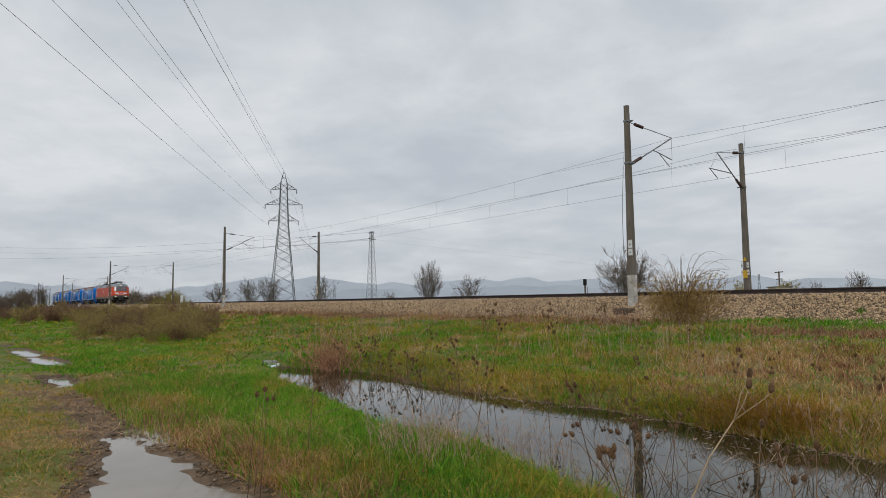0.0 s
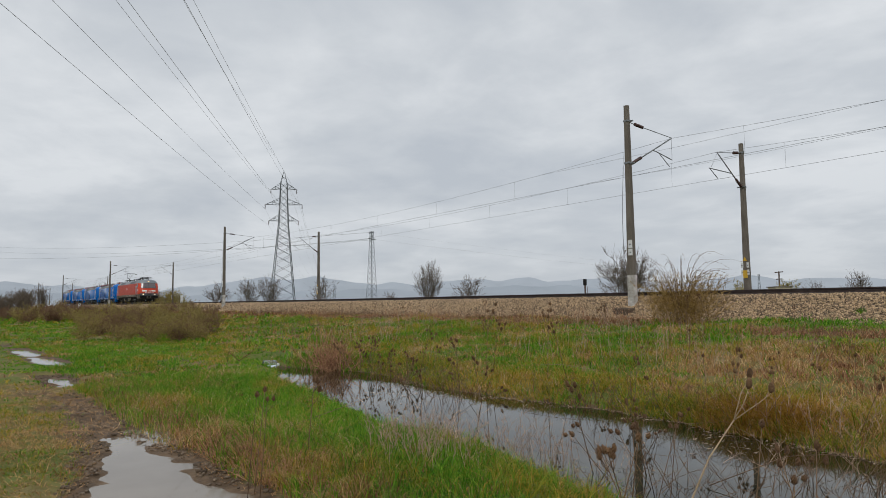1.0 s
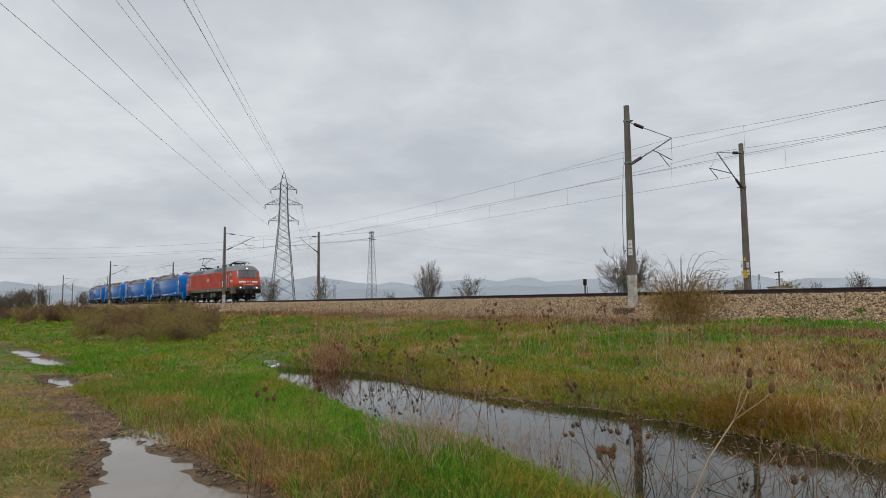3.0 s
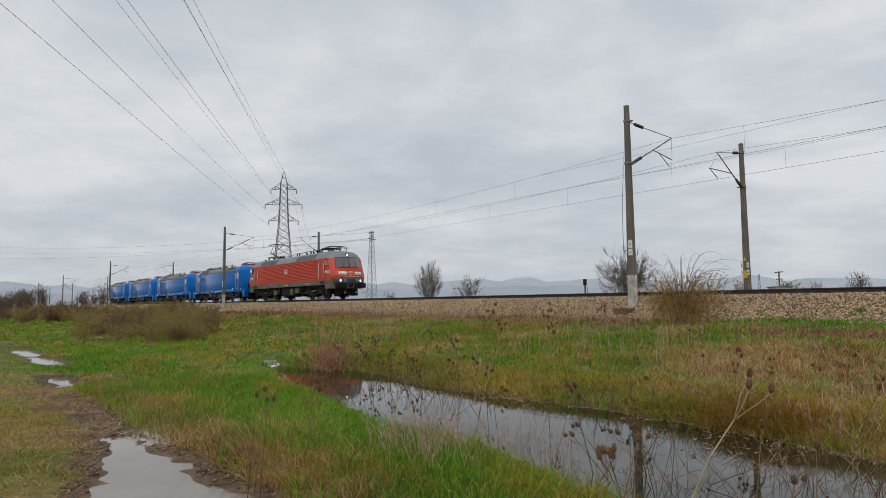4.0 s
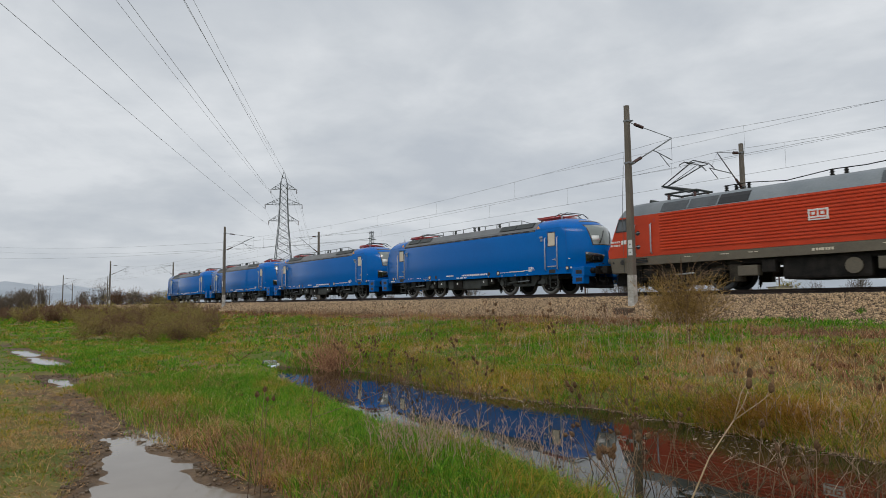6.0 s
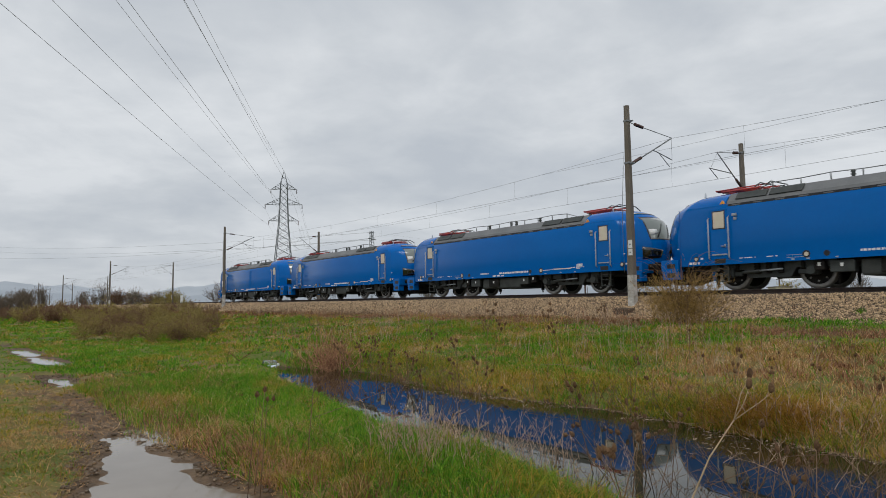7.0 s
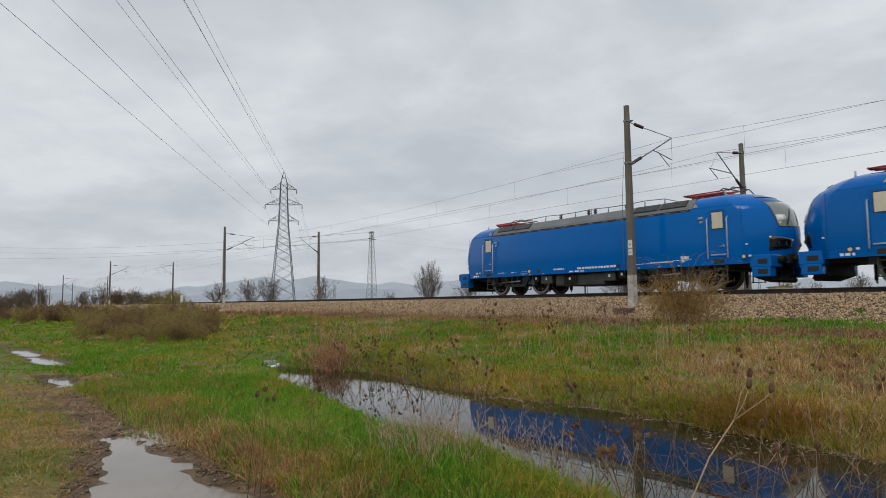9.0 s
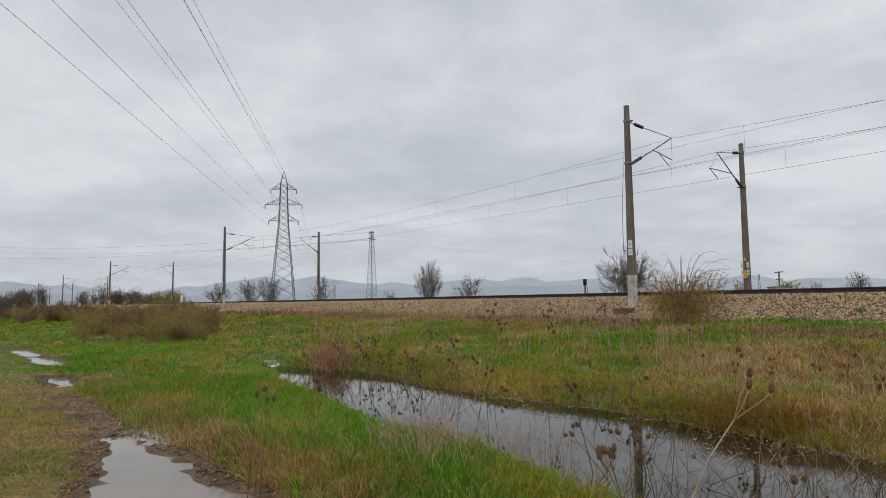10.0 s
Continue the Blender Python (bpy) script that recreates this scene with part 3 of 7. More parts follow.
def lattice_tower(name, label, legs, arms, apex, brace_steps, t=0.07):
    """A square lattice tower: legs as (height, half width); arms reach out along local y."""
    e = empty(name, 0, 0, 0, label, "pylon", "towers of the power line")
    zs, hs = [z for z, _ in legs], [h for _, h in legs]
    for sx, sy in ((-1, -1), (-1, 1), (1, -1), (1, 1)):
        seg = [(sx * h0, sy * h0, z0, sx * h1, sy * h1, z1, t * 1.25, t * 1.25) for (z0, h0), (z1, h1) in zip(legs, legs[1:])]
        v, q = rods(seg, 4)
        np_mesh("leg", v, q, M_LATTICE, e)
    lv = [zs[0]]
    while lv[-1] < zs[-1] - 0.05:
        h = np.interp(lv[-1], zs, hs)
        lv.append(min(zs[-1], lv[-1] + max(brace_steps, 0.85 * h * 2 * 0.62)))
    for axis in (0, 1):
        for side in (-1, 1):
            seg = []
            for z0, z1 in zip(lv, lv[1:]):
                h0, h1 = np.interp(z0, zs, hs), np.interp(z1, zs, hs)
                for s in (-1, 1):
                    a, b = (s * h0, side * h0), (-s * h1, side * h1)
                    if axis:
                        a, b = a[::-1], b[::-1]
                    seg.append((*a, z0, *b, z1, t * 0.62, t * 0.62))
            v, q = rods(seg, 4)
            np_mesh("bracing", v, q, M_LATTICE, e)
    for z, reach in arms:
        h = float(np.interp(z, zs, hs))
        for s in (-1, 1):
            tip = (0, s * reach, z - 0.05)
            seg = []
            for sx in (-1, 1):
                seg += [(sx * h, s * h, z, *tip, t * 0.8, t * 0.7), (sx * h, s * h, z + 1.3, *tip, t * 0.7, t * 0.6)]
                m = (sx * h * 0.5, s * (h + reach) / 2, z + 0.6)
                seg += [(sx * h, s * h, z, *m, t * 0.5, t * 0.5), (*m, sx * h * 0.5, s * (h + reach) / 2, z, t * 0.5, t * 0.5)]
            v, q = rods(seg, 4)
            np_mesh("cross_arm", v, q, M_LATTICE, e)
            b = bmesh.new()
            tube(b, [(0, s * reach, z - 0.05 - 0.12 * k) for k in range(9)], [0.05 if k % 2 else 0.12 for k in range(9)], 6)
            part("insulator", b, M_INSUL, e)
    if apex:
        h = hs[-1]
        seg = [(sx * h, sy * h, zs[-1], 0, 0, apex, t, t * 0.6) for sx in (-1, 1) for sy in (-1, 1)]
        seg += [(sx * h * 0.5, -h * 0.5, (zs[-1] + apex) / 2, -sx * h * 0.8, h * 0.8, zs[-1] + 1, t * 0.5, t * 0.5) for sx in (-1, 1)]
        v, q = rods(seg, 4)
        np_mesh("peak", v, q, M_LATTICE, e)
    return e


hv_turn = math.degrees(math.atan2(HV.y, HV.x))
pylon = lattice_tower("power_pylon", "tall grey steel lattice pylon with six cross-arms", [(0.0, 2.75), (19.3, 1.05), (28.7, 0.72)], ARMS, 31.6, 1.5, 0.062)
pylon.matrix_basis = pose(HVP.x, HVP.y, HVP.z, 0, 0, hv_turn)
HV_POS = [HVP + HV * 300, HVP, Vector((-629, 287, 0.6)), Vector((-903, 440, 0.6))]
copy_thing(pylon, pose(*HV_POS[0], 0, 0, hv_turn))
far_pylon = lattice_tower("power_pylon", "distant steel lattice pylon in the mist", [(0.0, 2.75), (19.3, 1.05), (28.7, 0.72)], ARMS, 31.6, 3.5, 0.17)
far_pylon.matrix_basis = pose(*HV_POS[2], 0, 0, hv_turn)
copy_thing(far_pylon, pose(*HV_POS[3], 0, 0, hv_turn))


def wire_span(name, p0, p1, sag, r, label, group=""):
    p0, p1 = Vector(p0), Vector(p1)
    n = 40
    pts = [p0.lerp(p1, i / n) - Vector((0, 0, 4 * sag * (i / n) * (1 - i / n))) for i in range(n + 1)]
    v, q = rods([(*a, *b, r, r) for a, b in zip(pts, pts[1:])], 5)
    ob = np_mesh(name, v, q, M_WIRE)
    return tagged(ob, label, "power line", group)


perp = Vector((-HV.y, HV.x, 0))
for z, reach in ARMS:
    for s in (-1, 1):
        for a, b, sag in ((0, 1, 2.5), (1, 2, 9.0)):
            off = perp * (s * reach) + Vector((0, 0, z - 1.05))
            wire_span("power_conductor", HV_POS[a] + off, HV_POS[b] + off, sag, 0.0145, "thin grey high-voltage conductor strung between pylons", "conductors of the power line")
for a, b, sag in ((0, 1, 4.2), (1, 2, 8.0)):
    off = Vector((0, 0, 31.6))
    wire_span("ground_wire", HV_POS[a] + off, HV_POS[b] + off, sag, 0.012, "thin earth wire joining the pylon peaks", "conductors of the power line")

mast = lattice_tower("lattice_mast", "slim grey steel lattice mast of a minor power line", [(0.0, 0.70), (11.6, 0.25), (13.0, 0.22)], (), None, 0.9, 0.030)
mast.matrix_basis = pose(-95.3, 31.5, 0.7, 0, 0, 20)
b = bmesh.new()
box(b, -0.5, 0.5, -0.1, 0.1, 12.6, 12.75, 0.02)
box(b, -0.1, 0.1, -0.9, 0.9, 11.6, 11.75, 0.02)
part("cross_arm", b, M_LATTICE, mast)
copy_thing(mast, pose(-118.0, 202.0, -2.6, 0, 0, 20))
for z, dy in ((13.5, 0.0), (12.3, -0.8), (12.3, 0.8)):
    wire_span("line_wire", (-95.3, 31.5 + dy, z), (-330.0, -15.0 + 4 * dy, 23.4 + (z - 12.3) * 2.8 + dy * 1.6), 1.6, 0.018, "thin wire of the minor power line", "wires of the minor power line")
    wire_span("line_wire", (-95.3, 31.5 + dy, z), (-118.0, 202.0 + dy, 9.5 + (z - 12.3)), 1.0, 0.0045, "thin wire of the minor power line", "wires of the minor power line")


# ---- locomotives: nose of each at x = 0, rail top at z = 0 ----
def outline(x_front, x_rear, w, k, power, both=True, n=25):
    """A plan outline with a rounded nose in front, and at the rear too where both is set."""
    ys = [w * math.sin(math.pi / 2 * (2 * i / (n - 1) - 1)) for i in range(n)]
    pts = [(x_front - k * abs(y / w) ** power, y) for y in ys]
    if both:
        pts += [(x_rear + k * abs(y / w) ** power, y) for y in reversed(ys)]
    else:
        pts += [(x_rear, w), (x_rear, -w)]
    return pts


def hull(bm, slices, mi=0):
    """Stacks plan outlines (z, points) into a closed shell."""
    rings = [[bm.verts.new((x, y, z)) for x, y in pts] for z, pts in slices]
    n = len(rings[0])
    for r0, r1 in zip(rings, rings[1:]):
        for j in range(n):
            f = bm.faces.new((r0[j], r0[(j + 1) % n], r1[(j + 1) % n], r1[j]))
            f.material_index, f.smooth = mi, True
    bm.faces.new(rings[0]).material_index = mi
    bm.faces.new(rings[-1]).material_index = mi


def face_patch(bm, xf, corners, rear=None, off=0.012, nu=10, nv=6, depth=0.03):
    """A panel on the curved front: corners as (y, z) from lower left round; xf(y, z) gives the front's x; rear mirrors about x."""
    grid = []
    for j in range(nv + 1):
        row = []
        for i in range(nu + 1):
            u, v = i / nu, j / nv
            (a, b, c, d) = corners
            y = (a[0] * (1 - u) + b[0] * u) * (1 - v) + (d[0] * (1 - u) + c[0] * u) * v
            z = (a[1] * (1 - u) + b[1] * u) * (1 - v) + (d[1] * (1 - u) + c[1] * u) * v
            x = xf(y, z) + off
            row.append(((x if rear is None else rear - x), y, z))
        grid.append(row)
    vs = [[bm.verts.new(p) for p in row] for row in grid]
    for j in range(nv):
        for i in range(nu):
            bm.faces.new((vs[j][i], vs[j][i + 1], vs[j + 1][i + 1], vs[j + 1][i])).smooth = True
    ring = [vs[0][i] for i in range(nu + 1)] + [vs[j][nu] for j in range(1, nv + 1)] + [vs[nv][i] for i in range(nu - 1, -1, -1)] + [vs[j][0] for j in range(nv - 1, 0, -1)]
    s = -depth if rear is None else depth
    back = [bm.verts.new(v.co + Vector((s, 0, 0))) for v in ring]
    for i in range(len(ring)):
        bm.faces.new((ring[i], ring[(i + 1) % len(ring)], back[(i + 1) % len(ring)], back[i]))


def wheelset(parent, x, r, mats):
    b = bmesh.new()
    tube(b, [(0, -1.0, 0), (0, 1.0, 0)], 0.09, 10, 1)
    for s in (-1, 1):
        y = s * 0.70
        prof = [(0.0, 0.085), (0.16, 0.085), (0.18, 0.05), (r * 0.76, 0.03), (r * 0.78, 0.065), (r * 0.985, 0.066), (r, 0.055), (r, -0.045), (r + 0.03, -0.052), (r + 0.03, -0.068), (r * 0.78, -0.066), (0.0, -0.066)]
        n = 28
        rings = []
        for rr, yy in prof[1:-1]:
            rings.append([b.verts.new((rr * math.cos(6.28318 * k / n), y + s * yy, rr * math.sin(6.28318 * k / n))) for k in range(n)])
        for i, (r0, r1) in enumerate(zip(rings, rings[1:])):
            for k in range(n):
                f = b.faces.new((r0[k], r0[(k + 1) % n], r1[(k + 1) % n], r1[k]))
                f.material_index, f.smooth = (0 if i >= 3 else 1), True
        b.faces.new(rings[0]).material_index = 1
        b.faces.new(rings[-1]).material_index = 1
        # bolts of the brake disc, so that the turning shows
        for k in range(8):
            a = 6.28318 * k / 8
            tube(b, [(r * 0.6 * math.cos(a), y + s * 0.03, r * 0.6 * math.sin(a)), (r * 0.6 * math.cos(a), y + s * 0.075, r * 0.6 * math.sin(a))], 0.035, 6, 0)
    o = part("wheelset", b, mats, parent)
    o.location = (x, 0, r)
    WHEELS.append((o, x, r))
    return o


WHEELS = []


def bogie(loco, xc, wb, r, paint):
    """A bogie with frame, axle boxes, springs, dampers and two wheelsets."""
    b = bmesh.new()
    for s in (-1, 1):
        y0, y1 = s * 0.98, s * 1.12
        prism(b, [(xc - wb / 2 - 0.75, 0.72), (xc - wb / 2 - 0.75, 0.95), (xc + wb / 2 + 0.75, 0.95), (xc + wb / 2 + 0.75, 0.72), (xc + wb / 2 - 0.55, 0.74), (xc + 0.75, 0.42), (xc - 0.75, 0.42), (xc - wb / 2 + 0.55, 0.74)], min(y0, y1), max(y0, y1))
    box(b, xc - 0.5, xc + 0.5, -1.0, 1.0, 0.45, 0.85, 0.03)
    for e in (-1, 1):
        box(b, xc + e * (wb / 2 + 0.6), xc + e * (wb / 2 + 0.72), -1.0, 1.0, 0.72, 0.9, 0.02)
    fr = part("bogie", b, paint, loco)
    for e in (-1, 1):
        x = xc + e * wb / 2
        wheelset(fr, x, r, [M_STEEL if paint is M_UNDERG else M_DARKROOF, M_UNDER])
        for s in (-1, 1):
            b = bmesh.new()
            box(b, x - 0.20, x + 0.20, min(s * 0.95, s * 1.22), max(s * 0.95, s * 1.22), 0.46, 0.80, 0.05)
            tube(b, [(x, s * 1.20, 0.625), (x, s * 1.30, 0.625)], 0.15, 14)
            box(b, x + (-0.5 if e > 0 else 0.2), x + (-0.2 if e > 0 else 0.5), min(s * 1.0, s * 1.15), max(s * 1.0, s * 1.15), 0.5, 0.66, 0.03)
            part("axle_box", b, paint, fr)
            b = bmesh.new()
            for dx in (-0.32, 0.32):
                tube(b, [(x + dx, s * 1.12, 0.66 + 0.045 * k) for k in range(8)], [0.085 if k % 2 else 0.065 for k in range(8)], 9)
                part("axle_spring", b, M_UNDER, fr)
                b = bmesh.new()
            box(b, x - 0.72 if e < 0 else x + 0.66, x - 0.66 if e < 0 else x + 0.72, min(s * 0.66, s * 0.84), max(s * 0.66, s * 0.84), 0.2, 0.75, 0.015)
            tube(b, [(x + e * 0.66, s * 0.78, 0.10), (x + e * 0.70, s * 0.78, 0.40)], 0.03, 6)
            part("brake_shoe", b, M_UNDER, fr)
    for s in (-1, 1):
        b = bmesh.new()
        for dx in (-0.42, 0.0, 0.42):
            tube(b, [(xc + dx, s * 1.14, 0.56 + 0.05 * k) for k in range(9)], [0.12 if k % 2 else 0.095 for k in range(9)], 10)
            part("bolster_spring", b, M_UNDER, fr)
            b = bmesh.new()
        tube(b, [(xc - 0.9, s * 1.28, 0.62), (xc - 0.25, s * 1.28, 0.66)], 0.055, 8)
        tube(b, [(xc - 0.25, s * 1.28, 0.66), (xc + 0.55, s * 1.28, 0.70)], 0.032, 8, 1)
        part("yaw_damper", b, [paint, M_RAILGREY], fr)
    return fr


def buffer(loco, x, s, y, z=1.05, mt=None, label=""):
    """A buffer at the end x; s is the way it points along x."""
    b = bmesh.new()
    tube(b, [(x - s * 0.62, y, z), (x - s * 0.22, y, z)], [0.135, 0.125], 14)
    tube(b, [(x - s * 0.24, y, z), (x - s * 0.04, y, z)], 0.095, 14)
    box(b, min(x - s * 0.05, x), max(x - s * 0.05, x), y - 0.24, y + 0.24, z - 0.17, z + 0.17, 0.02)
    part("buffer", b, mt or M_UNDER, loco, label)


def coupling(loco, x, s):
    b = bmesh.new()
    box(b, min(x, x - s * 0.42), max(x, x - s * 0.42), -0.12, 0.12, 0.92, 1.14, 0.03)
    tube(b, [(x - s * 0.1, 0, 1.0), (x + s * 0.03, 0, 0.8), (x + s * 0.0, 0, 0.55), (x - s * 0.1, 0, 0.45)], 0.03, 6)
    part("screw_coupling", b, M_UNDER, loco)
    for y in (-0.42, 0.42):
        b = bmesh.new()
        tube(b, [(x - s * 0.42, y, 0.95), (x - s * 0.22, y, 0.72), (x - s * 0.15, y, 0.55), (x - s * 0.28, y, 0.42)], 0.028, 6)
        part("brake_hose", b, M_BLACK, loco)


def pantograph(loco, x, z0, raised, paint, way=1):
    """A half pantograph on its base frame; raised: height of the head above the base."""
    b = bmesh.new()
    for s in (-1, 1):
        tube(b, [(x - 0.75, s * 0.55, z0 + 0.12), (x + 0.75, s * 0.55, z0 + 0.12)], 0.045, 6)
        tube(b, [(x + s * 0.7, -0.55, z0 + 0.12), (x + s * 0.7, 0.55, z0 + 0.12)], 0.045, 6)
    base = part("pantograph", b, paint, loco)
    for sx in (-0.6, 0.6):
        for sy in (-0.5, 0.5):
            b = bmesh.new()
            tube(b, [(x + sx, sy, z0 - 0.18 + 0.05 * k) for k in range(6)], [0.05 if k % 2 else 0.085 for k in range(6)], 8)
            part("insulator", b, M_INSUL, base)
    if raised > 0.6:
        knee = (x - way * 1.15, 0, z0 + raised * 0.42)
        head = (x + way * 0.45, 0, z0 + raised - 0.06)
    else:
        knee = (x - way * 1.25, 0, z0 + 0.26)
        head = (x + way * 0.95, 0, z0 + 0.22)
    b = bmesh.new()
    tube(b, [(x + way * 0.45, 0, z0 + 0.14), knee], [0.075, 0.055], 8)
    tube(b, [(x + way * 0.1, 0.18, z0 + 0.12), (knee[0] + 0.08, 0.12, knee[2] - 0.06)], 0.02, 6)
    part("lower_arm", b, paint, base)
    b = bmesh.new()
    for s in (-1, 1):
        tube(b, [(knee[0], s * 0.16, knee[2]), (head[0], s * 0.45, head[2])], 0.026, 6)
    tube(b, [(knee[0], -0.18, knee[2]), (knee[0], 0.18, knee[2])], 0.04, 6)
    tube(b, [(knee[0] + 0.05, 0.0, knee[2] - 0.05), (head[0], 0.0, head[2] - 0.04)], 0.014, 5)
    part("upper_arm", b, paint, base)
    b = bmesh.new()
    for dx in (-0.2, 0.2):
        tube(b, [(head[0] + dx, -0.98, head[2] - 0.13), (head[0] + dx, -0.82, head[2] - 0.05), (head[0] + dx, -0.6, head[2] + 0.05), (head[0] + dx, 0.6, head[2] + 0.05), (head[0] + dx, 0.82, head[2] - 0.05), (head[0] + dx, 0.98, head[2] - 0.13)], 0.022, 6)
    for s in (-1, 1):
        tube(b, [(head[0] - 0.2, s * 0.45, head[2]), (head[0] + 0.2, s * 0.45, head[2])], 0.02, 6)
    part("collector_head", b, M_UNDERG, base)


def side_box(loco, name, mt, x0, x1, z0, z1, y, t=0.02, bev=0.0, label="", sides=(-1, 1)):
    """A flat fitting on the body side, t proud of y."""
    made = []
    for s in sides:
        b = bmesh.new()
        a, c = s * (y - 0.01), s * (y + t)
        box(b, x0, x1, min(a, c), max(a, c), z0, z1, bev)
        made.append(part(name, b, mt, loco, label))
    return made


def handrail(loco, x, z0, z1, y, mt, r=0.022):
    for s in (-1, 1):
        b = bmesh.new()
        tube(b, [(x, s * (y - 0.01), z0), (x, s * (y + 0.07), z0 + 0.05), (x, s * (y + 0.07), z1 - 0.05), (x, s * (y - 0.01), z1)], r, 7)
        part("handrail", b, mt, loco)


def lettering(loco, x0, x1, z0, z1, y, mt, n, seed, sides=(-1, 1)):
    """A line of small marks of unreadable writing."""
    rnd = random.Random(seed)
    for s in sides:
        b = bmesh.new()
        x = x0
        while x < x1:
            w = rnd.uniform(0.5, 1.6) * (x1 - x0) / n
            a, c = s * (y + 0.002), s * (y + 0.005)
            box(b, x, min(x1, x + w * 0.72), min(a, c), max(a, c), z0, z1)
            x += w
        part("lettering", b, mt, loco)


def blue_locomotive():
    L = 18.76
    e = empty("blue_locomotive", 0, 0, RAIL, "blue modern electric locomotive with grey roof, pantographs lowered, towed", "locomotive", "blue locomotives in the train")
    zs = [0.94, 1.1, 1.26, 1.55, 1.75, 1.95, 2.17, 2.35, 2.6, 2.93, 3.1, 3.18]
    sil_z = [0.9, 1.26, 1.55, 1.95, 2.17, 2.35, 2.6, 2.93, 3.1, 3.29, 3.45, 3.6, 3.7, 3.76]
    sil_u = [0.34, 0.28, 0.20, 0.15, 0.16, 0.21, 0.28, 0.40, 0.50, 0.76, 1.02, 1.42, 1.92, 2.6]

    def front(y, z, w=1.5):
        return -float(np.interp(z, sil_z, sil_u)) - 1.2 * (y / w) ** 2
    b = bmesh.new()
    hull(b, [(z, outline(-float(np.interp(z, sil_z, sil_u)), -L + float(np.interp(z, sil_z, sil_u)), 1.5, 1.2, 2)) for z in zs])
    part("body", b, M_BLUE, e, smooth=True)
    for rear in (False, True):
        b = bmesh.new()
        sl = []
        for z, w in ((3.18, 1.5), (3.26, 1.475), (3.36, 1.41), (3.48, 1.28), (3.58, 1.10), (3.66, 0.86), (3.72, 0.55), (3.74, 0.3)):
            pts = outline(-float(np.interp(z, sil_z, sil_u)), -3.42, w, 1.2 * w / 1.5, 2, False)
            sl.append((z, [(-L - x, -y) for x, y in pts] if rear else pts))
        hull(b, sl)
        part("cab_roof", b, M_BLUE, e, smooth=True)
        R = -L if rear else None
        b = bmesh.new()
        face_patch(b, front, [(-0.72, 2.27), (0.72, 2.27), (0.78, 3.22), (-0.78, 3.22)], R, 0.016, 14, 8)
        ws = part("windscreen", b, M_GLASS, e, "large grey-tinted windscreen", smooth=True)
        b = bmesh.new()
        face_patch(b, front, [(-0.755, 2.235), (0.755, 2.235), (0.815, 3.255), (-0.815, 3.255)], R, 0.006, 14, 8)
        part("windscreen_seal", b, M_BLACK, e, smooth=True)
        for y0, y1 in ((-0.50, -0.06), (0.06, 0.50)):
            b = bmesh.new()
            face_patch(b, front, [(y0, 2.32), (y0 + 0.04, 2.32), (y1, 2.95), (y1 - 0.03, 2.95)], R, 0.04, 2, 4)
            part("wiper", b, M_BLACK, e)
        b = bmesh.new()
        face_patch(b, front, [(-0.72, 2.46), (-0.42, 2.46), (-0.42, 2.70), (-0.72, 2.70)], R, 0.024, 2, 2)
        part("paper_notice", b, M_WHITE, e, "white paper notice behind the windscreen")
        b = bmesh.new()
        face_patch(b, front, [(-0.75, 3.42), (0.75, 3.42), (0.65, 3.50), (-0.65, 3.50)], R, 0.012, 6, 1)
        part("top_lamp", b, M_LENS, e, "clear top lamp cover")
        for s in (-1, 1):
            b = bmesh.new()
            face_patch(b, front, [(s * 0.34, 1.46), (s * 0.97, 1.38), (s * 1.02, 1.94), (s * 0.26, 1.78)], R, 0.012, 8, 4)
            lc = part("headlamp_panel", b, M_GLASS_DARK, e, "glossy black headlamp panel")
            for dy in (0.52, 0.74):
                b = bmesh.new()
                x = front(s * dy, 1.62) + 0.014
                x = x if not rear else -L - x
                d = 1 if not rear else -1
                tube(b, [(x, s * dy, 1.63), (x + d * 0.012, s * dy, 1.63)], 0.075, 12)
                part("headlamp", b, M_UNDERG, lc)
            # fender block round each buffer
            b = bmesh.new()
            x0, x1 = (-1.25, -0.46) if not rear else (-L + 0.46, -L + 1.25)
            box(b, x0, x1, min(s * 0.62, s * 1.42), max(s * 0.62, s * 1.42), 0.78, 1.24, 0.04)
            box(b, x0 + 0.06, x1 - 0.05, min(s * 1.02, s * 1.42), max(s * 1.02, s * 1.42), 0.44, 0.80, 0.03)
            part("buffer_beam", b, M_BLUE, e)
            for z0, z1 in ((0.90, 1.08), (0.54, 0.72)):
                b = bmesh.new()
                box(b, x0 + 0.28, x1 - 0.14, min(s * 1.415, s * 1.425), max(s * 1.415, s * 1.425), z0, z1, 0.003)
                part("step_hole", b, M_BLACK, e)
            buffer(e, 0.0 if not rear else -L, 1 if not rear else -1, s * 0.875)
        coupling(e, -0.42 if not rear else -L + 0.42, 1 if not rear else -1)
        b = bmesh.new()
        d = 1 if not rear else -1
        x = -0.75 if not rear else -L + 0.75
        prism(b, [(x - d * 0.1, 0.78), (x - d * 0.5, 0.80), (x - d * 0.56, 0.42), (x - d * 0.02, 0.24), (x + d * 0.06, 0.32)], -0.98, 0.98)
        part("snowplough", b, M_UNDER, e)
        # cab doors with their rails and steps
        xd = -2.39 if not rear else -L + 3.10
        for s in (-1, 1):
            b = bmesh.new()
            box(b, xd - 0.34, xd + 0.34, min(s * 1.495, s * 1.508), max(s * 1.495, s * 1.508), 1.26, 3.05, 0.006)
            dr = part("cab_door", b, M_BLUE, e)
            b = bmesh.new()
            box(b, xd - 0.26, xd + 0.26, min(s * 1.50, s * 1.514), max(s * 1.50, s * 1.514), 2.28, 2.98, 0.005)
            part("window_seal", b, M_BLACK, dr)
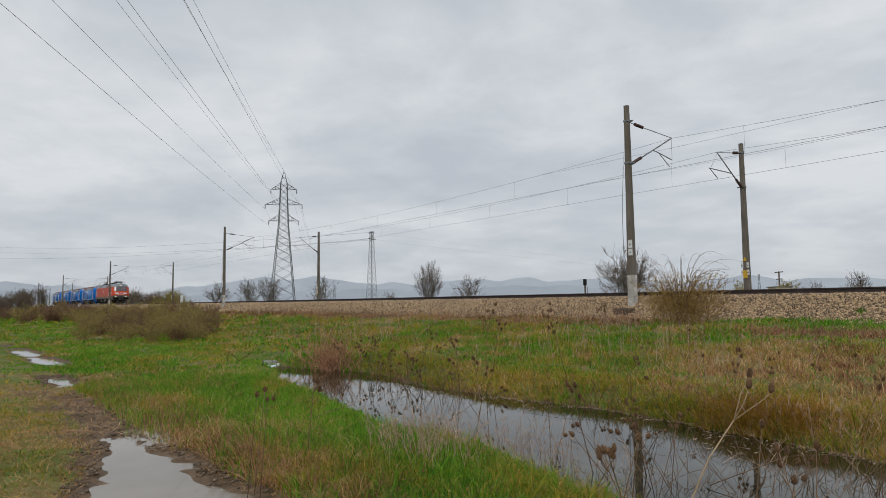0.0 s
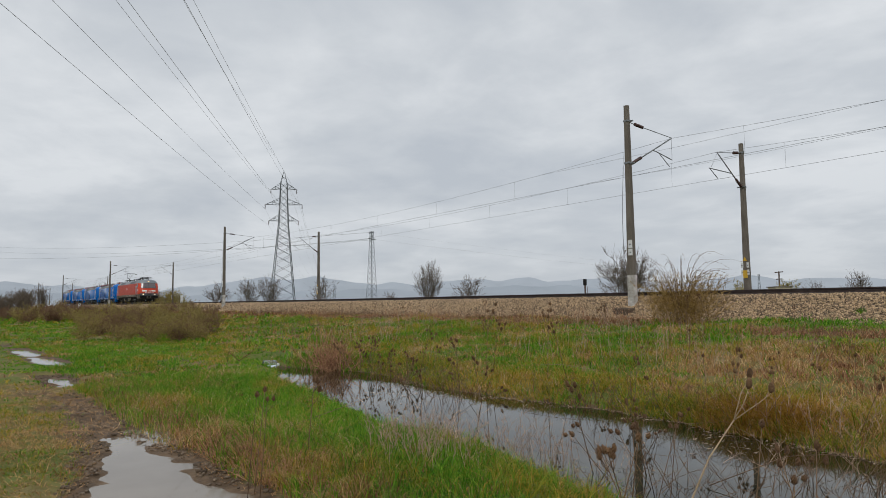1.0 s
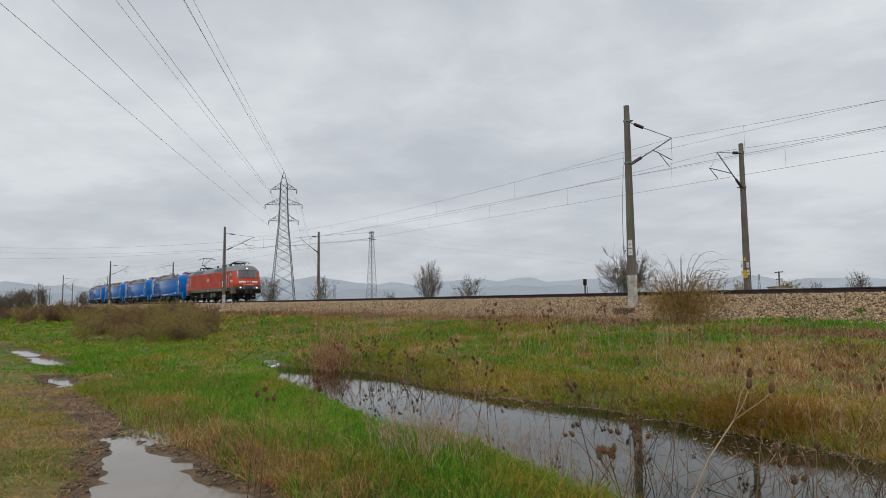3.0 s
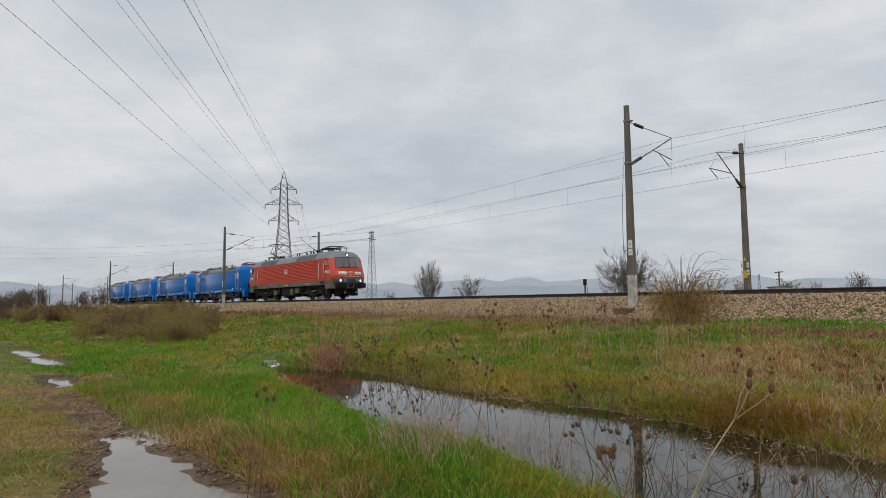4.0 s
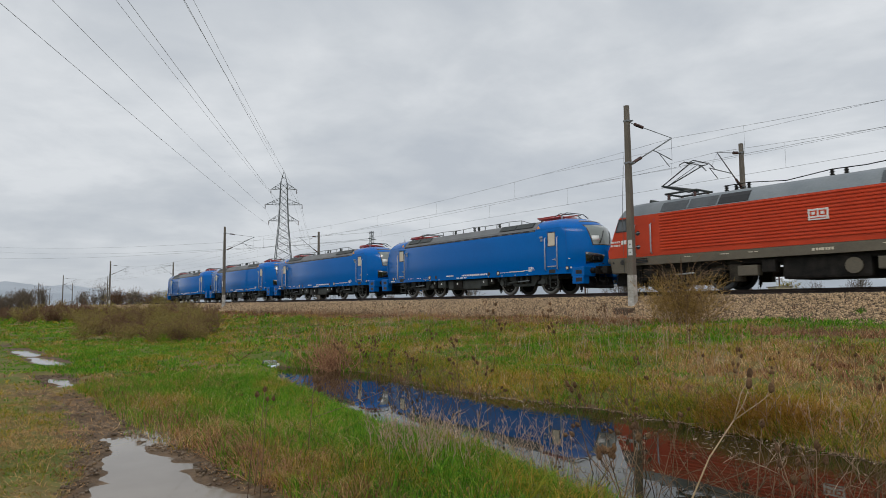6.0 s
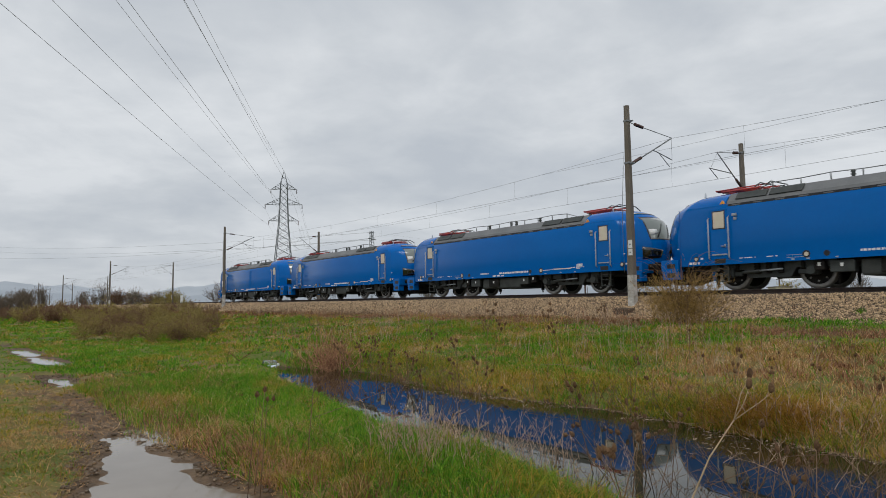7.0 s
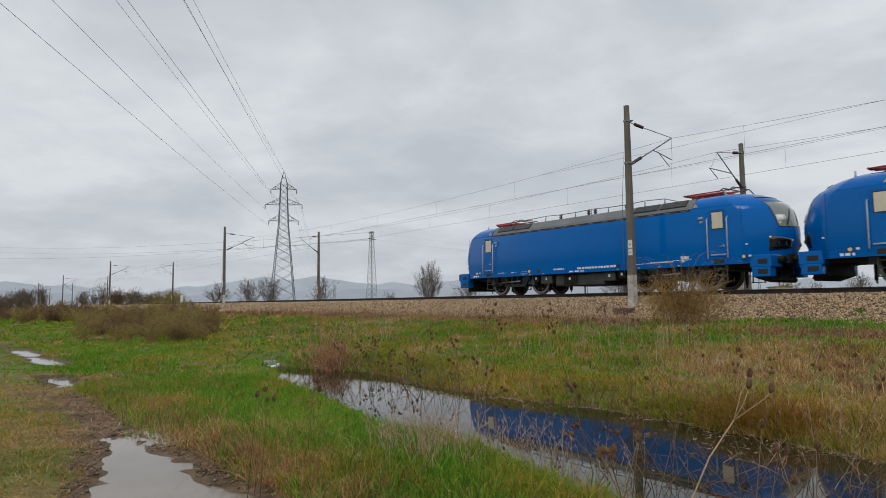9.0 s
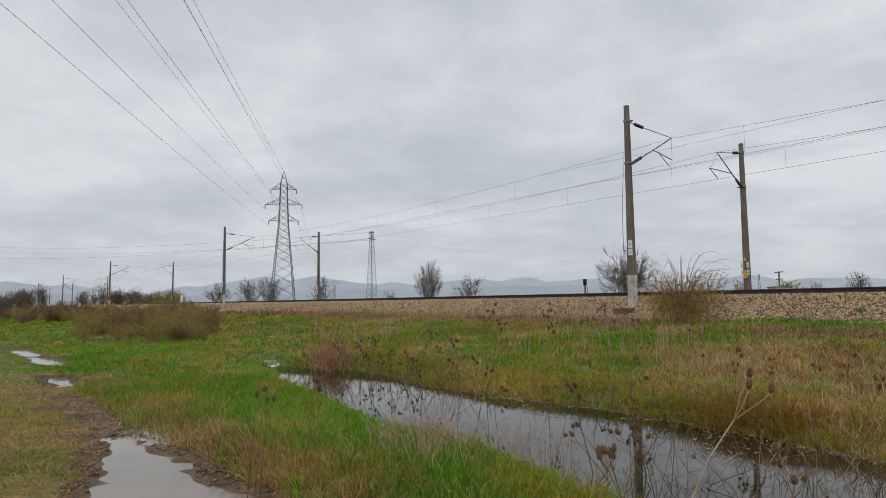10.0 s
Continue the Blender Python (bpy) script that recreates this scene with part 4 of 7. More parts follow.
            b = bmesh.new()
            box(b, xd - 0.22, xd + 0.22, min(s * 1.50, s * 1.52), max(s * 1.50, s * 1.52), 2.32, 2.94, 0.008)
            part("door_window", b, M_BEIGE, dr, "door window with cream blind down")
            b = bmesh.new()
            tube(b, [(xd + 0.08, s * 1.53, 1.64), (xd + 0.26, s * 1.54, 1.62)], 0.02, 6)
            tube(b, [(xd + 0.24, s * 1.50, 1.58), (xd + 0.24, s * 1.55, 1.70)], 0.02, 6)
            part("door_handle", b, M_RAILGREY, dr)
            b = bmesh.new()
            box(b, xd - 0.30, xd + 0.30, min(s * 1.50, s * 1.53), max(s * 1.50, s * 1.53), 1.30, 1.35, 0.006)
            part("door_sill", b, M_RAILGREY, dr)
            b = bmesh.new()
            box(b, xd - 0.22, xd + 0.22, min(s * 1.49, s * 1.506), max(s * 1.49, s * 1.506), 0.99, 1.17, 0.004)
            part("step_recess", b, M_BLACK, e)
            b = bmesh.new()
            for z in (0.30, 0.56, 0.80):
                box(b, xd - 0.24, xd + 0.24, min(s * 1.20, s * 1.42), max(s * 1.20, s * 1.42), z, z + 0.03, 0.006)
            for dx in (-0.25, 0.25):
                box(b, xd + dx - 0.02, xd + dx + 0.02, min(s * 1.36, s * 1.41), max(s * 1.36, s * 1.41), 0.28, 0.96)
            part("cab_steps", b, M_UNDERG, e)
        for dx in (-0.40, 0.40):
            handrail(e, xd + dx, 1.15, 2.74, 1.5, M_RAILGREY, 0.027)
        # camera pod, warning triangle, round vents and small plates
        side_box(e, "camera_pod", M_RAILGREY, xd - 0.76 if not rear else xd + 0.56, xd - 0.58 if not rear else xd + 0.74, 2.72, 2.82, 1.5, 0.08, 0.02)
        side_box(e, "camera_pod", M_RAILGREY, xd - 0.72 if not rear else xd + 0.60, xd - 0.60 if not rear else xd + 0.72, 2.58, 2.68, 1.5, 0.04, 0.01)
        for s in (-1, 1):
            b = bmesh.new()
            xt = -3.28 if not rear else -L + 3.28
            prism(b, [(xt - 0.11, 3.22), (xt + 0.11, 3.22), (xt, 3.36)], min(s * 1.46, s * 1.50), max(s * 1.46, s * 1.50))
            part("warning_triangle", b, M_ORANGE, e, "orange warning triangle")
        xv = xd + (0.98 if not rear else -0.98)
        for s in (-1, 1):
            b = bmesh.new()
            tube(b, [(xv, s * 1.495, 1.20), (xv, s * 1.512, 1.20)], 0.10, 14)
            tube(b, [(xv, s * 1.50, 1.20), (xv, s * 1.518, 1.20)], 0.065, 14, 1)
            part("socket_cover", b, [M_BLACK, M_BEIGE], e)
        lettering(e, xv + 0.18, xv + 0.30, 1.18, 1.25, 1.5, M_WHITE, 1, 5)
        lettering(e, (-1.42 if not rear else -L + 1.28), (-1.26 if not rear else -L + 1.42), 1.62, 1.67, 1.47, M_WHITE, 1, 6)
        # seam of the front module
        side_box(e, "panel_seam", M_BLUE_DARK, -1.46 if not rear else -L + 1.445, -1.445 if not rear else -L + 1.46, 1.24, 3.16, 1.5, 0.003)
        side_box(e, "panel_seam", M_BLUE_DARK, -2.3 if not rear else -L + 1.40, -1.40 if not rear else -L + 2.3, 1.235, 1.25, 1.5, 0.003)
        b = bmesh.new()
        xa = -2.55 if not rear else -L + 2.05
        tube(b, [(xa, -0.55, 3.55), (xa, -0.55, 3.88)], [0.05, 0.025], 8)
        part("aerial", b, M_RAILGREY, e)
        b = bmesh.new()
        tube(b, [(xa - 0.1, 0.45, 3.72), (xa + 0.25, 0.45, 3.72)], [0.03, 0.09], 8)
        part("horn", b, M_RAILGREY, e)
        pantograph(e, -3.35 if not rear else -L + 3.55, 3.70, 0.3, M_PANTO, 1 if not rear else 1)
    # grey machine-room roof
    b = bmesh.new()
    prism(b, [(-1.47, 3.18), (-1.42, 3.30), (-1.14, 3.60), (-0.95, 3.64), (0.95, 3.64), (1.14, 3.60), (1.42, 3.30), (1.47, 3.18)], -L + 3.43, -3.43, axis="x")
    part("roof", b, M_BROOF, e, "grey machine-room roof")
    for x0, x1 in ((-6.3, -3.7), (-L + 3.7, -L + 6.2)):
        for s in (-1, 1):
            b = bmesh.new()
            n = 2
            for k in range(n):
                a = x0 + (x1 - x0) * k / n + 0.05
                c = x0 + (x1 - x0) * (k + 1) / n - 0.05
                p = [(s * 1.405, 3.335), (s * 1.165, 3.590), (s * 1.19, 3.612), (s * 1.43, 3.357)]
                prism(b, p, a, c, axis="x")
            part("roof_grille", b, M_UNDERG, e)
    side_box(e, "gutter_strip", M_BLACK, -L + 3.5, -3.5, 3.10, 3.185, 1.495, 0.008)
    for s in (-1, 1):
        for k in range(15):
            x = -3.9 - k * 0.8
            b = bmesh.new()
            box(b, x, x + 0.32, min(s * 1.495, s * 1.508), max(s * 1.495, s * 1.508), 3.12, 3.155)
            part("gutter_clip", b, M_BROOF, e)
    # roof rails on posts, with insulators and busbar
    for s in (-1, 1):
        xs = [-5.0 - 0.98 * k for k in range(10)]
        b = bmesh.new()
        tube(b, [(xs[0] + 0.6, s * 0.95, 3.66)] + [(x, s * 0.95, 3.85 + 0.04 * (k % 3 == 1)) for k, x in enumerate(xs)] + [(xs[-1] - 0.5, s * 0.95, 3.70)], 0.018, 6)
        part("roof_cable", b, M_GALV, e)
        for k, x in enumerate(xs):
            b = bmesh.new()
            tube(b, [(x, s * 0.95, 3.62), (x, s * 0.95, 3.85)], 0.024, 6)
            part("roof_post", b, M_GALV, e)
    for x in (-7.4, -9.2, -9.6, -11.4):
        b = bmesh.new()
        tube(b, [(x, -0.35, 3.62 + 0.05 * k) for k in range(8)], [0.05 if k % 2 else 0.09 for k in range(8)], 8)
        part("roof_insulator", b, M_UNDERG, e)
    # marks along the sill
    lettering(e, -9.4, -7.2, 1.10, 1.19, 1.5, M_WHITE, 16, 1)
    lettering(e, -9.9, -9.0, 0.985, 1.05, 1.5, M_WHITE, 4, 2)
    lettering(e, -10.9, -10.2, 1.13, 1.20, 1.5, M_WHITE, 6, 3)
    lettering(e, -6.3, -5.5, 1.14, 1.17, 1.5, M_WHITE, 5, 9)
    side_box(e, "label_strip", M_BEIGE, -5.45, -4.35, 1.15, 1.20, 1.5, 0.003)
    for x, z0, z1 in ((-3.9, 1.12, 1.36), (-3.72, 1.24, 1.36)):
        lettering(e, x - 0.10, x + 0.08, z0, z1, 1.5, M_WHITE, 2, int(-x * 10))
    lettering(e, -4.35, -3.55, 1.19, 1.22, 1.5, M_WHITE, 5, 13)
    lettering(e, -14.9, -14.3, 1.13, 1.16, 1.5, M_WHITE, 2, 14)
    lettering(e, -13.9, -13.5, 1.13, 1.16, 1.5, M_WHITE, 2, 15)
    lettering(e, -16.95, -16.5, 1.00, 1.09, 1.5, M_WHITE, 3, 17)
    for x in (-5.0, -6.0, -7.1, -11.6, -12.5, -13.0, -4.1):
        side_box(e, "fixing_plate", M_RAILGREY, x - 0.05, x + 0.05, 0.975, 1.02, 1.5, 0.004)
    for x in (-7.05, -11.9):
        for s in (-1, 1):
            b = bmesh.new()
            tube(b, [(x, s * 1.495, 1.14), (x, s * 1.51, 1.14)], 0.10, 14)
            part("round_vent", b, M_BLACK, e)
            b = bmesh.new()
            xx = x + (0.75 if x > -9 else -0.65)
            tube(b, [(xx, s * 1.495, 1.15), (xx, s * 1.51, 1.15)], 0.13, 14)
            tube(b, [(xx, s * 1.50, 1.15), (xx, s * 1.516, 1.15)], 0.075, 14, 1)
            part("filler_cap", b, [M_BLACK, M_BEIGE], e)
    side_box(e, "panel_frame", M_RAILGREY, -13.2, -12.5, 1.14, 1.155, 1.5, 0.003)
    side_box(e, "panel_frame", M_RAILGREY, -13.2, -12.5, 1.055, 1.07, 1.5, 0.003)
    # gear under the floor
    b = bmesh.new()
    box(b, -11.0, -8.0, -1.28, 1.28, 0.36, 0.90, 0.08)
    part("transformer", b, M_UNDERG, e)
    for x0, x1, z0, z1, mt in ((-8.0, -7.35, 0.52, 0.90, M_UNDERG), (-11.9, -11.15, 0.50, 0.90, M_UNDERG), (-7.2, -6.8, 0.60, 0.90, M_UNDER), (-12.4, -12.05, 0.6, 0.9, M_UNDER), (-10.4, -9.6, 0.44, 0.88, M_UNDER)):
        for s in (-1, 1):
            b = bmesh.new()
            box(b, x0, x1, min(s * 1.0, s * 1.36), max(s * 1.0, s * 1.36), z0, z1, 0.03)
            part("equipment_box", b, mt, e)
            b = bmesh.new()
            box(b, (x0 + x1) / 2 - 0.05, (x0 + x1) / 2 + 0.05, min(s * 1.355, s * 1.366), max(s * 1.355, s * 1.366), (z0 + z1) / 2 - 0.02, (z0 + z1) / 2 + 0.1)
            part("box_label", b, M_WHITE, e)
    b = bmesh.new()
    box(b, -L + 1.3, -1.3, -1.1, 1.1, 0.80, 0.95, 0.02)
    part("underframe", b, M_UNDER, e)
    bogie(e, -4.74, 3.0, 0.625, M_UNDERG)
    bogie(e, -L + 4.74, 3.0, 0.625, M_UNDERG)
    return e


def red_locomotive():
    L = 19.35
    e = empty("red_locomotive", 0, 0, RAIL, "red ribbed electric locomotive with grey roof, one pantograph raised", "locomotive")
    sil_z = [0.8, 1.2, 1.5, 1.60, 1.78, 2.0, 2.38, 2.75, 3.05, 3.25, 3.48, 3.65, 3.74, 3.82, 3.87]
    sil_u = [0.62, 0.54, 0.46, 0.42, 0.40, 0.51, 0.68, 0.84, 0.98, 1.08, 1.22, 1.42, 1.66, 2.05, 2.5]

    def u(z):
        return float(np.interp(z, sil_z, sil_u))

    def front(y, z, w=1.48):
        return -u(z) - 0.62 * abs(y / w) ** 2.6
    W = 1.48
    b = bmesh.new()
    hull(b, [(z, outline(-u(z), -L + u(z), W, 0.62, 2.6)) for z in (1.47, 1.60, 1.78, 2.0, 2.38, 2.75, 3.05, 3.2)])
    part("body", b, M_RED, e, smooth=True)
    b = bmesh.new()
    hull(b, [(z, outline(-u(z), -L + u(z), W + 0.004, 0.62, 2.6)) for z in (1.12, 1.3, 1.46)])
    part("lower_frame", b, M_UMBRA, e, "dusty brown-grey lower frame band", smooth=True)
    # roof
    b = bmesh.new()
    sl = [(3.2, W), (3.32, 1.40), (3.5, 1.27), (3.66, 1.12), (3.76, 0.95), (3.82, 0.7), (3.85, 0.4)]
    hull(b, [(z, outline(-u(z), -L + u(z), w, 0.62 * w / W, 2.6)) for z, w in sl])
    part("roof", b, M_GREYROOF, e, "grey sloping roof", smooth=True)
    for x0, x1, n, dark in ((-7.7, -3.85, 3, 0), (-15.7, -11.9, 3, 1)):
        for s in (-1, 1):
            for k in range(n):
                a = x0 + (x1 - x0) * k / n + 0.04
                c = x0 + (x1 - x0) * (k + 1) / n - 0.04
                b = bmesh.new()
                y = lambda z: float(np.interp(z, [3.2, 3.32, 3.5, 3.66], [1.48, 1.40, 1.27, 1.12]))
                zz = (3.24, 3.32, 3.5, 3.64)
                prism(b, [(s * (y(z) + 0.012), z + 0.006) for z in zz] + [(s * (y(z) - 0.02), z - 0.02) for z in reversed(zz)], a, c, axis="x")
                part("roof_grille", b, M_BLACK if dark and k == n - 1 else M_DARKROOF, e)
    # ribbed side sheets
    for s in (-1, 1):
        b = bmesh.new()
        n = 13
        z0, z1 = 1.62, 3.17
        pr = [(s * (W - 0.02), z0)]
        for k in range(n):
            za = z0 + (z1 - z0) * k / n
            h = (z1 - z0) / n
            pr += [(s * (W + 0.006), za + 0.10 * h), (s * (W + 0.006), za + 0.42 * h), (s * (W + 0.034), za + 0.54 * h), (s * (W + 0.034), za + 0.86 * h)]
        pr += [(s * (W + 0.006), z1), (s * (W - 0.02), z1)]
        prism(b, pr, -L + 3.68, -3.68, axis="x")
        part("ribbed_side", b, M_RED, e, "red side sheeting with long horizontal ribs")
        # cast emblem on the side, as plain shapes
        b = bmesh.new()
        box(b, -9.85, -9.20, min(s * 1.5, s * 1.53), max(s * 1.5, s * 1.53), 2.26, 2.64, 0.005)
        em = part("emblem_plate", b, M_WHITE, e, "white rectangular emblem plate")
        b = bmesh.new()
        for a, c in ((-9.79, -9.56), (-9.50, -9.26)):
            box(b, a, c, min(s * 1.52, s * 1.536), max(s * 1.52, s * 1.536), 2.40, 2.58)
        box(b, -9.79, -9.26, min(s * 1.52, s * 1.536), max(s * 1.52, s * 1.536), 2.31, 2.34)
        part("emblem_mark", b, M_RED, em)
        b = bmesh.new()
        for a, c in ((-9.73, -9.62), (-9.44, -9.33)):
            box(b, a, c, min(s * 1.53, s * 1.539), max(s * 1.53, s * 1.539), 2.44, 2.54)
        part("emblem_mark", b, M_WHITE, em)
    for rear in (False, True):
        R = -L if rear else None
        d = -1 if rear else 1
        X = (lambda x: -L - x) if rear else (lambda x: x)
        b = bmesh.new()
        # cab skirt down to the buffer beam
        sl = []
        for z in (0.82, 0.95, 1.125):
            pts = outline(-u(z) - 0.02, -2.0, W + 0.003, 0.60, 2.6, False)
            sl.append((z, [(-L - x, -y) for x, y in pts] if rear else pts))
        hull(b, sl)
        part("cab_skirt", b, M_UMBRA, e, smooth=True)
        for y0, y1 in ((-1.06, -0.035), (0.035, 1.06)):
            b = bmesh.new()
            t0, t1 = y0 * 0.93, y1 * 0.93
            face_patch(b, front, [(y0, 2.46), (y1, 2.46), (t1, 3.22), (t0, 3.22)], R, 0.015, 8, 6)
            part("windscreen", b, M_GLASS_ROSE, e, "rose-grey tinted windscreen pane", smooth=True)
            b = bmesh.new()
            ym = (y0 + y1) / 2
            face_patch(b, front, [(ym, 2.44), (ym + 0.04, 2.44), (ym + 0.18, 2.98), (ym + 0.15, 2.98)], R, 0.04, 2, 4)
            part("wiper", b, M_BLACK, e)
        b = bmesh.new()
        face_patch(b, front, [(-1.12, 2.40), (1.12, 2.40), (1.03, 3.27), (-1.03, 3.27)], R, 0.006, 14, 8)
        part("windscreen_seal", b, M_BLACK, e, smooth=True)
        # white band panels, dark lower band with lamps
        for y0, y1 in ((-0.98, -0.34), (0.34, 0.98)):
            b = bmesh.new()
            face_patch(b, front, [(y0, 1.87), (y1, 1.87), (y1, 2.11), (y0, 2.11)], R, 0.012, 8, 3)
            band = part("front_band", b, M_WHITE, e, "white panel with grey marks on the front")
            b = bmesh.new()
            for j in range(9):
                k = y0 + 0.06 + j * 0.06
                face_patch(b, front, [(k, 1.94), (k + 0.035, 1.94), (k + 0.035, 2.04), (k, 2.04)], R, 0.016, 1, 1)
            part("lettering_bars", b, M_BEIGE, band)
        b = bmesh.new()
        face_patch(b, front, [(-0.20, 1.87), (0.20, 1.87), (0.20, 2.11), (-0.20, 2.11)], R, 0.012, 3, 3)
        em = part("front_emblem", b, M_WHITE, e, "small white emblem on the nose")
        b = bmesh.new()
        for a, c in ((-0.165, -0.02), (0.02, 0.165)):
            face_patch(b, front, [(a, 1.90), (c, 1.90), (c, 2.08), (a, 2.08)], R, 0.016, 2, 2)
        part("emblem_mark", b, M_RED, em)
        b = bmesh.new()
        k = -0.62
        while k < 0.6:
            face_patch(b, front, [(k, 1.70), (k + 0.07, 1.70), (k + 0.07, 1.77), (k, 1.77)], R, 0.012, 1, 1)
            k += 0.12
        part("running_plate", b, M_WHITE, e)
        b = bmesh.new()
        face_patch(b, front, [(-1.30, 1.16), (1.30, 1.16), (1.30, 1.60), (-1.30, 1.60)], R, 0.012, 16, 4)
        part("lamp_band", b, M_DARKROOF, e, "dark grey band holding the lamps")
        for s in (-1, 1):
            for dy, on in ((0.86, not rear), (0.53, False)):
                x = X(front(s * dy, 1.42) + 0.01)
                b = bmesh.new()
                tube(b, [(x - d * 0.05, s * dy, 1.42), (x + d * 0.05, s * dy, 1.42)], 0.135, 16)
                lp = part("lamp_ring", b, M_GALV, e)
                b = bmesh.new()
                tube(b, [(x + d * 0.03, s * dy, 1.42), (x + d * 0.06, s * dy, 1.42)], 0.078, 16)
                part("headlamp", b, M_LAMP if on else M_LENS, lp, "lit warm headlamp" if on else "unlit lamp")
            buffer(e, -0.15 if not rear else -L + 0.06, d, s * 0.875)
            b = bmesh.new()
            box(b, min(X(-0.75), X(-0.50)), max(X(-0.75), X(-0.50)), min(s * 0.35, s * 1.3), max(s * 0.35, s * 1.3), 0.86, 1.20, 0.03)
            part("buffer_beam", b, M_UNDER, e)
            b = bmesh.new()
            xx = X(-0.60)
            tube(b, [(xx, s * 1.30, 1.30), (xx + d * 0.25, s * 1.34, 1.28), (xx + d * 0.25, s * 1.34, 0.55), (xx, s * 1.30, 0.52), (xx, s * 1.0, 0.52)], 0.018, 6)
            part("shunter_step", b, M_UNDER, e)
            b = bmesh.new()
            tube(b, [(xx + d * 0.02, s * 0.50, 0.50), (xx + d * 0.08, s * 0.50, 0.50)], 0.085, 14)
            part("cable_socket", b, M_GALV, e, "grey round cover below the buffer beam")
        x = X(front(0, 3.48) + 0.0)
        b = bmesh.new()
        tube(b, [(x - d * 0.12, 0, 3.50), (x + d * 0.06, 0, 3.47)], 0.14, 16)
        lp = part("top_lamp_housing", b, M_DARKROOF, e)
        b = bmesh.new()
        tube(b, [(x + d * 0.04, 0, 3.47), (x + d * 0.075, 0, 3.465)], 0.08, 16)
        part("top_lamp", b, M_LAMP if not rear else M_LENS, lp)
        coupling(e, X(-0.40), d)
        b = bmesh.new()
        prism(b, [(X(-1.05), 0.86), (X(-1.6), 0.86), (X(-1.75), 0.40), (X(-1.0), 0.27), (X(-0.92), 0.36)], -0.86, 0.86)
        part("rail_guard", b, M_UNDER, e)
        # cab side: door, rails, window, plates
        xd = -2.55 if not rear else -L + 2.86
        for s in (-1, 1):
            b = bmesh.new()
            box(b, xd - 0.36, xd + 0.36, min(s * 1.475, s * 1.488), max(s * 1.475, s * 1.488), 1.55, 3.12, 0.006)
            part("cab_door", b, M_RED, e)
            for z in (2.46, 1.88):
                b = bmesh.new()
                xk = xd + d * 0.26
                tube(b, [(xk, s * 1.478, z), (xk, s * 1.494, z)], 0.10, 14)
                tube(b, [(xk - 0.11, s * 1.50, z + 0.02), (xk + 0.09, s * 1.50, z + 0.03)], 0.02, 6, 1)
                part("door_lock", b, [M_BLACK, M_RAILGREY], e)
            xw0, xw1 = sorted((X(-2.04), X(-1.42)))
            b = bmesh.new()
            sl = 0.20 * (1 if not rear else -1)
            prism(b, [(xw0, 2.58), (xw1, 2.58), (xw1 - (sl if not rear else 0), 3.14), (xw0 - (sl if rear else 0), 3.14)], min(s * 1.47, s * 1.488), max(s * 1.47, s * 1.488))
            fr = part("side_window", b, M_BLACK, e, "cab side window")
            b = bmesh.new()
            prism(b, [(xw0 + 0.05, 2.63), (xw1 - 0.05, 2.63), (xw1 - 0.05 - (sl if not rear else 0), 3.05), (xw0 + 0.05 - (sl if rear else 0), 3.05)], min(s * 1.475, s * 1.494), max(s * 1.475, s * 1.494))
            part("glass", b, M_SIDEGLASS, fr)
            b = bmesh.new()
            for z in (0.25, 0.50, 0.75):
                box(b, xd - 0.22, xd + 0.22, min(s * 1.15, s * 1.40), max(s * 1.15, s * 1.40), z, z + 0.03, 0.006)
            for dx in (-0.23, 0.23):
                box(b, xd + dx - 0.015, xd + dx + 0.015, min(s * 1.36, s * 1.40), max(s * 1.36, s * 1.40), 0.24, 1.1)
            part("cab_steps", b, M_UNDER, e)
            b = bmesh.new()
            box(b, xd - 0.28 + d * 0.1, xd + 0.28 + d * 0.1, min(s * 1.48, s * 1.492), max(s * 1.48, s * 1.492), 1.20, 1.40, 0.05)
            part("step_recess", b, M_BLACK, e)
        for xr in (xd - d * 0.40, xd + d * 0.40):
            handrail(e, xr, 1.58, 2.82, 1.485, M_RAILGREY, 0.032)
        x0, x1 = sorted((X(-1.98), X(-1.72)))
        side_box(e, "cab_plate", M_WHITE, x0, x1, 2.05, 2.22, 1.478, 0.006)
        x0, x1 = sorted((X(-1.68), X(-1.16)))
        lettering(e, x0, x1, 2.13, 2.21, 1.480, M_WHITE, 5, 21)
        lettering(e, x0, x1, 1.98, 2.06, 1.480, M_WHITE, 5, 22)
        # small vent in the darker red: its shade is in the colour
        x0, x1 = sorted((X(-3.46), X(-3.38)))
        side_box(e, "small_vent", M_RED_SHADED, x0, x1, 2.86, 3.04, 1.478, 0.02, 0.01)
        for xx, r in ((-1.28, 0.05), (-1.76, 0.11)):
            for s in (-1, 1):
                b = bmesh.new()
                tube(b, [(X(xx), s * 1.478, 1.27), (X(xx), s * 1.496, 1.27)], r, 12)
                part("frame_cap", b, M_BLACK, e)
        b = bmesh.new()
        tube(b, [(X(-2.2), 0.5, 3.78), (X(-2.2), 0.5, 4.08)], 0.02, 6)
        part("aerial", b, M_UNDERG, e)
        b = bmesh.new()
        tube(b, [(X(-3.0), -0.5, 3.84), (X(-2.6), -0.5, 3.88)], [0.035, 0.10], 8)
        part("horn", b, M_UNDERG, e)
    lettering(e, -9.8, -9.1, 1.24, 1.33, 1.488, M_BEIGE, 6, 30)
    lettering(e, -5.4, -4.6, 1.24, 1.30, 1.488, M_BEIGE, 5, 31)
    for x in (-14.6, -13.1, -12.0, -6.8, -5.9, -4.1, -7.7):
        lettering(e, x, x + 0.35, 1.33, 1.36, 1.488, M_BEIGE, 2, int(-x * 7))
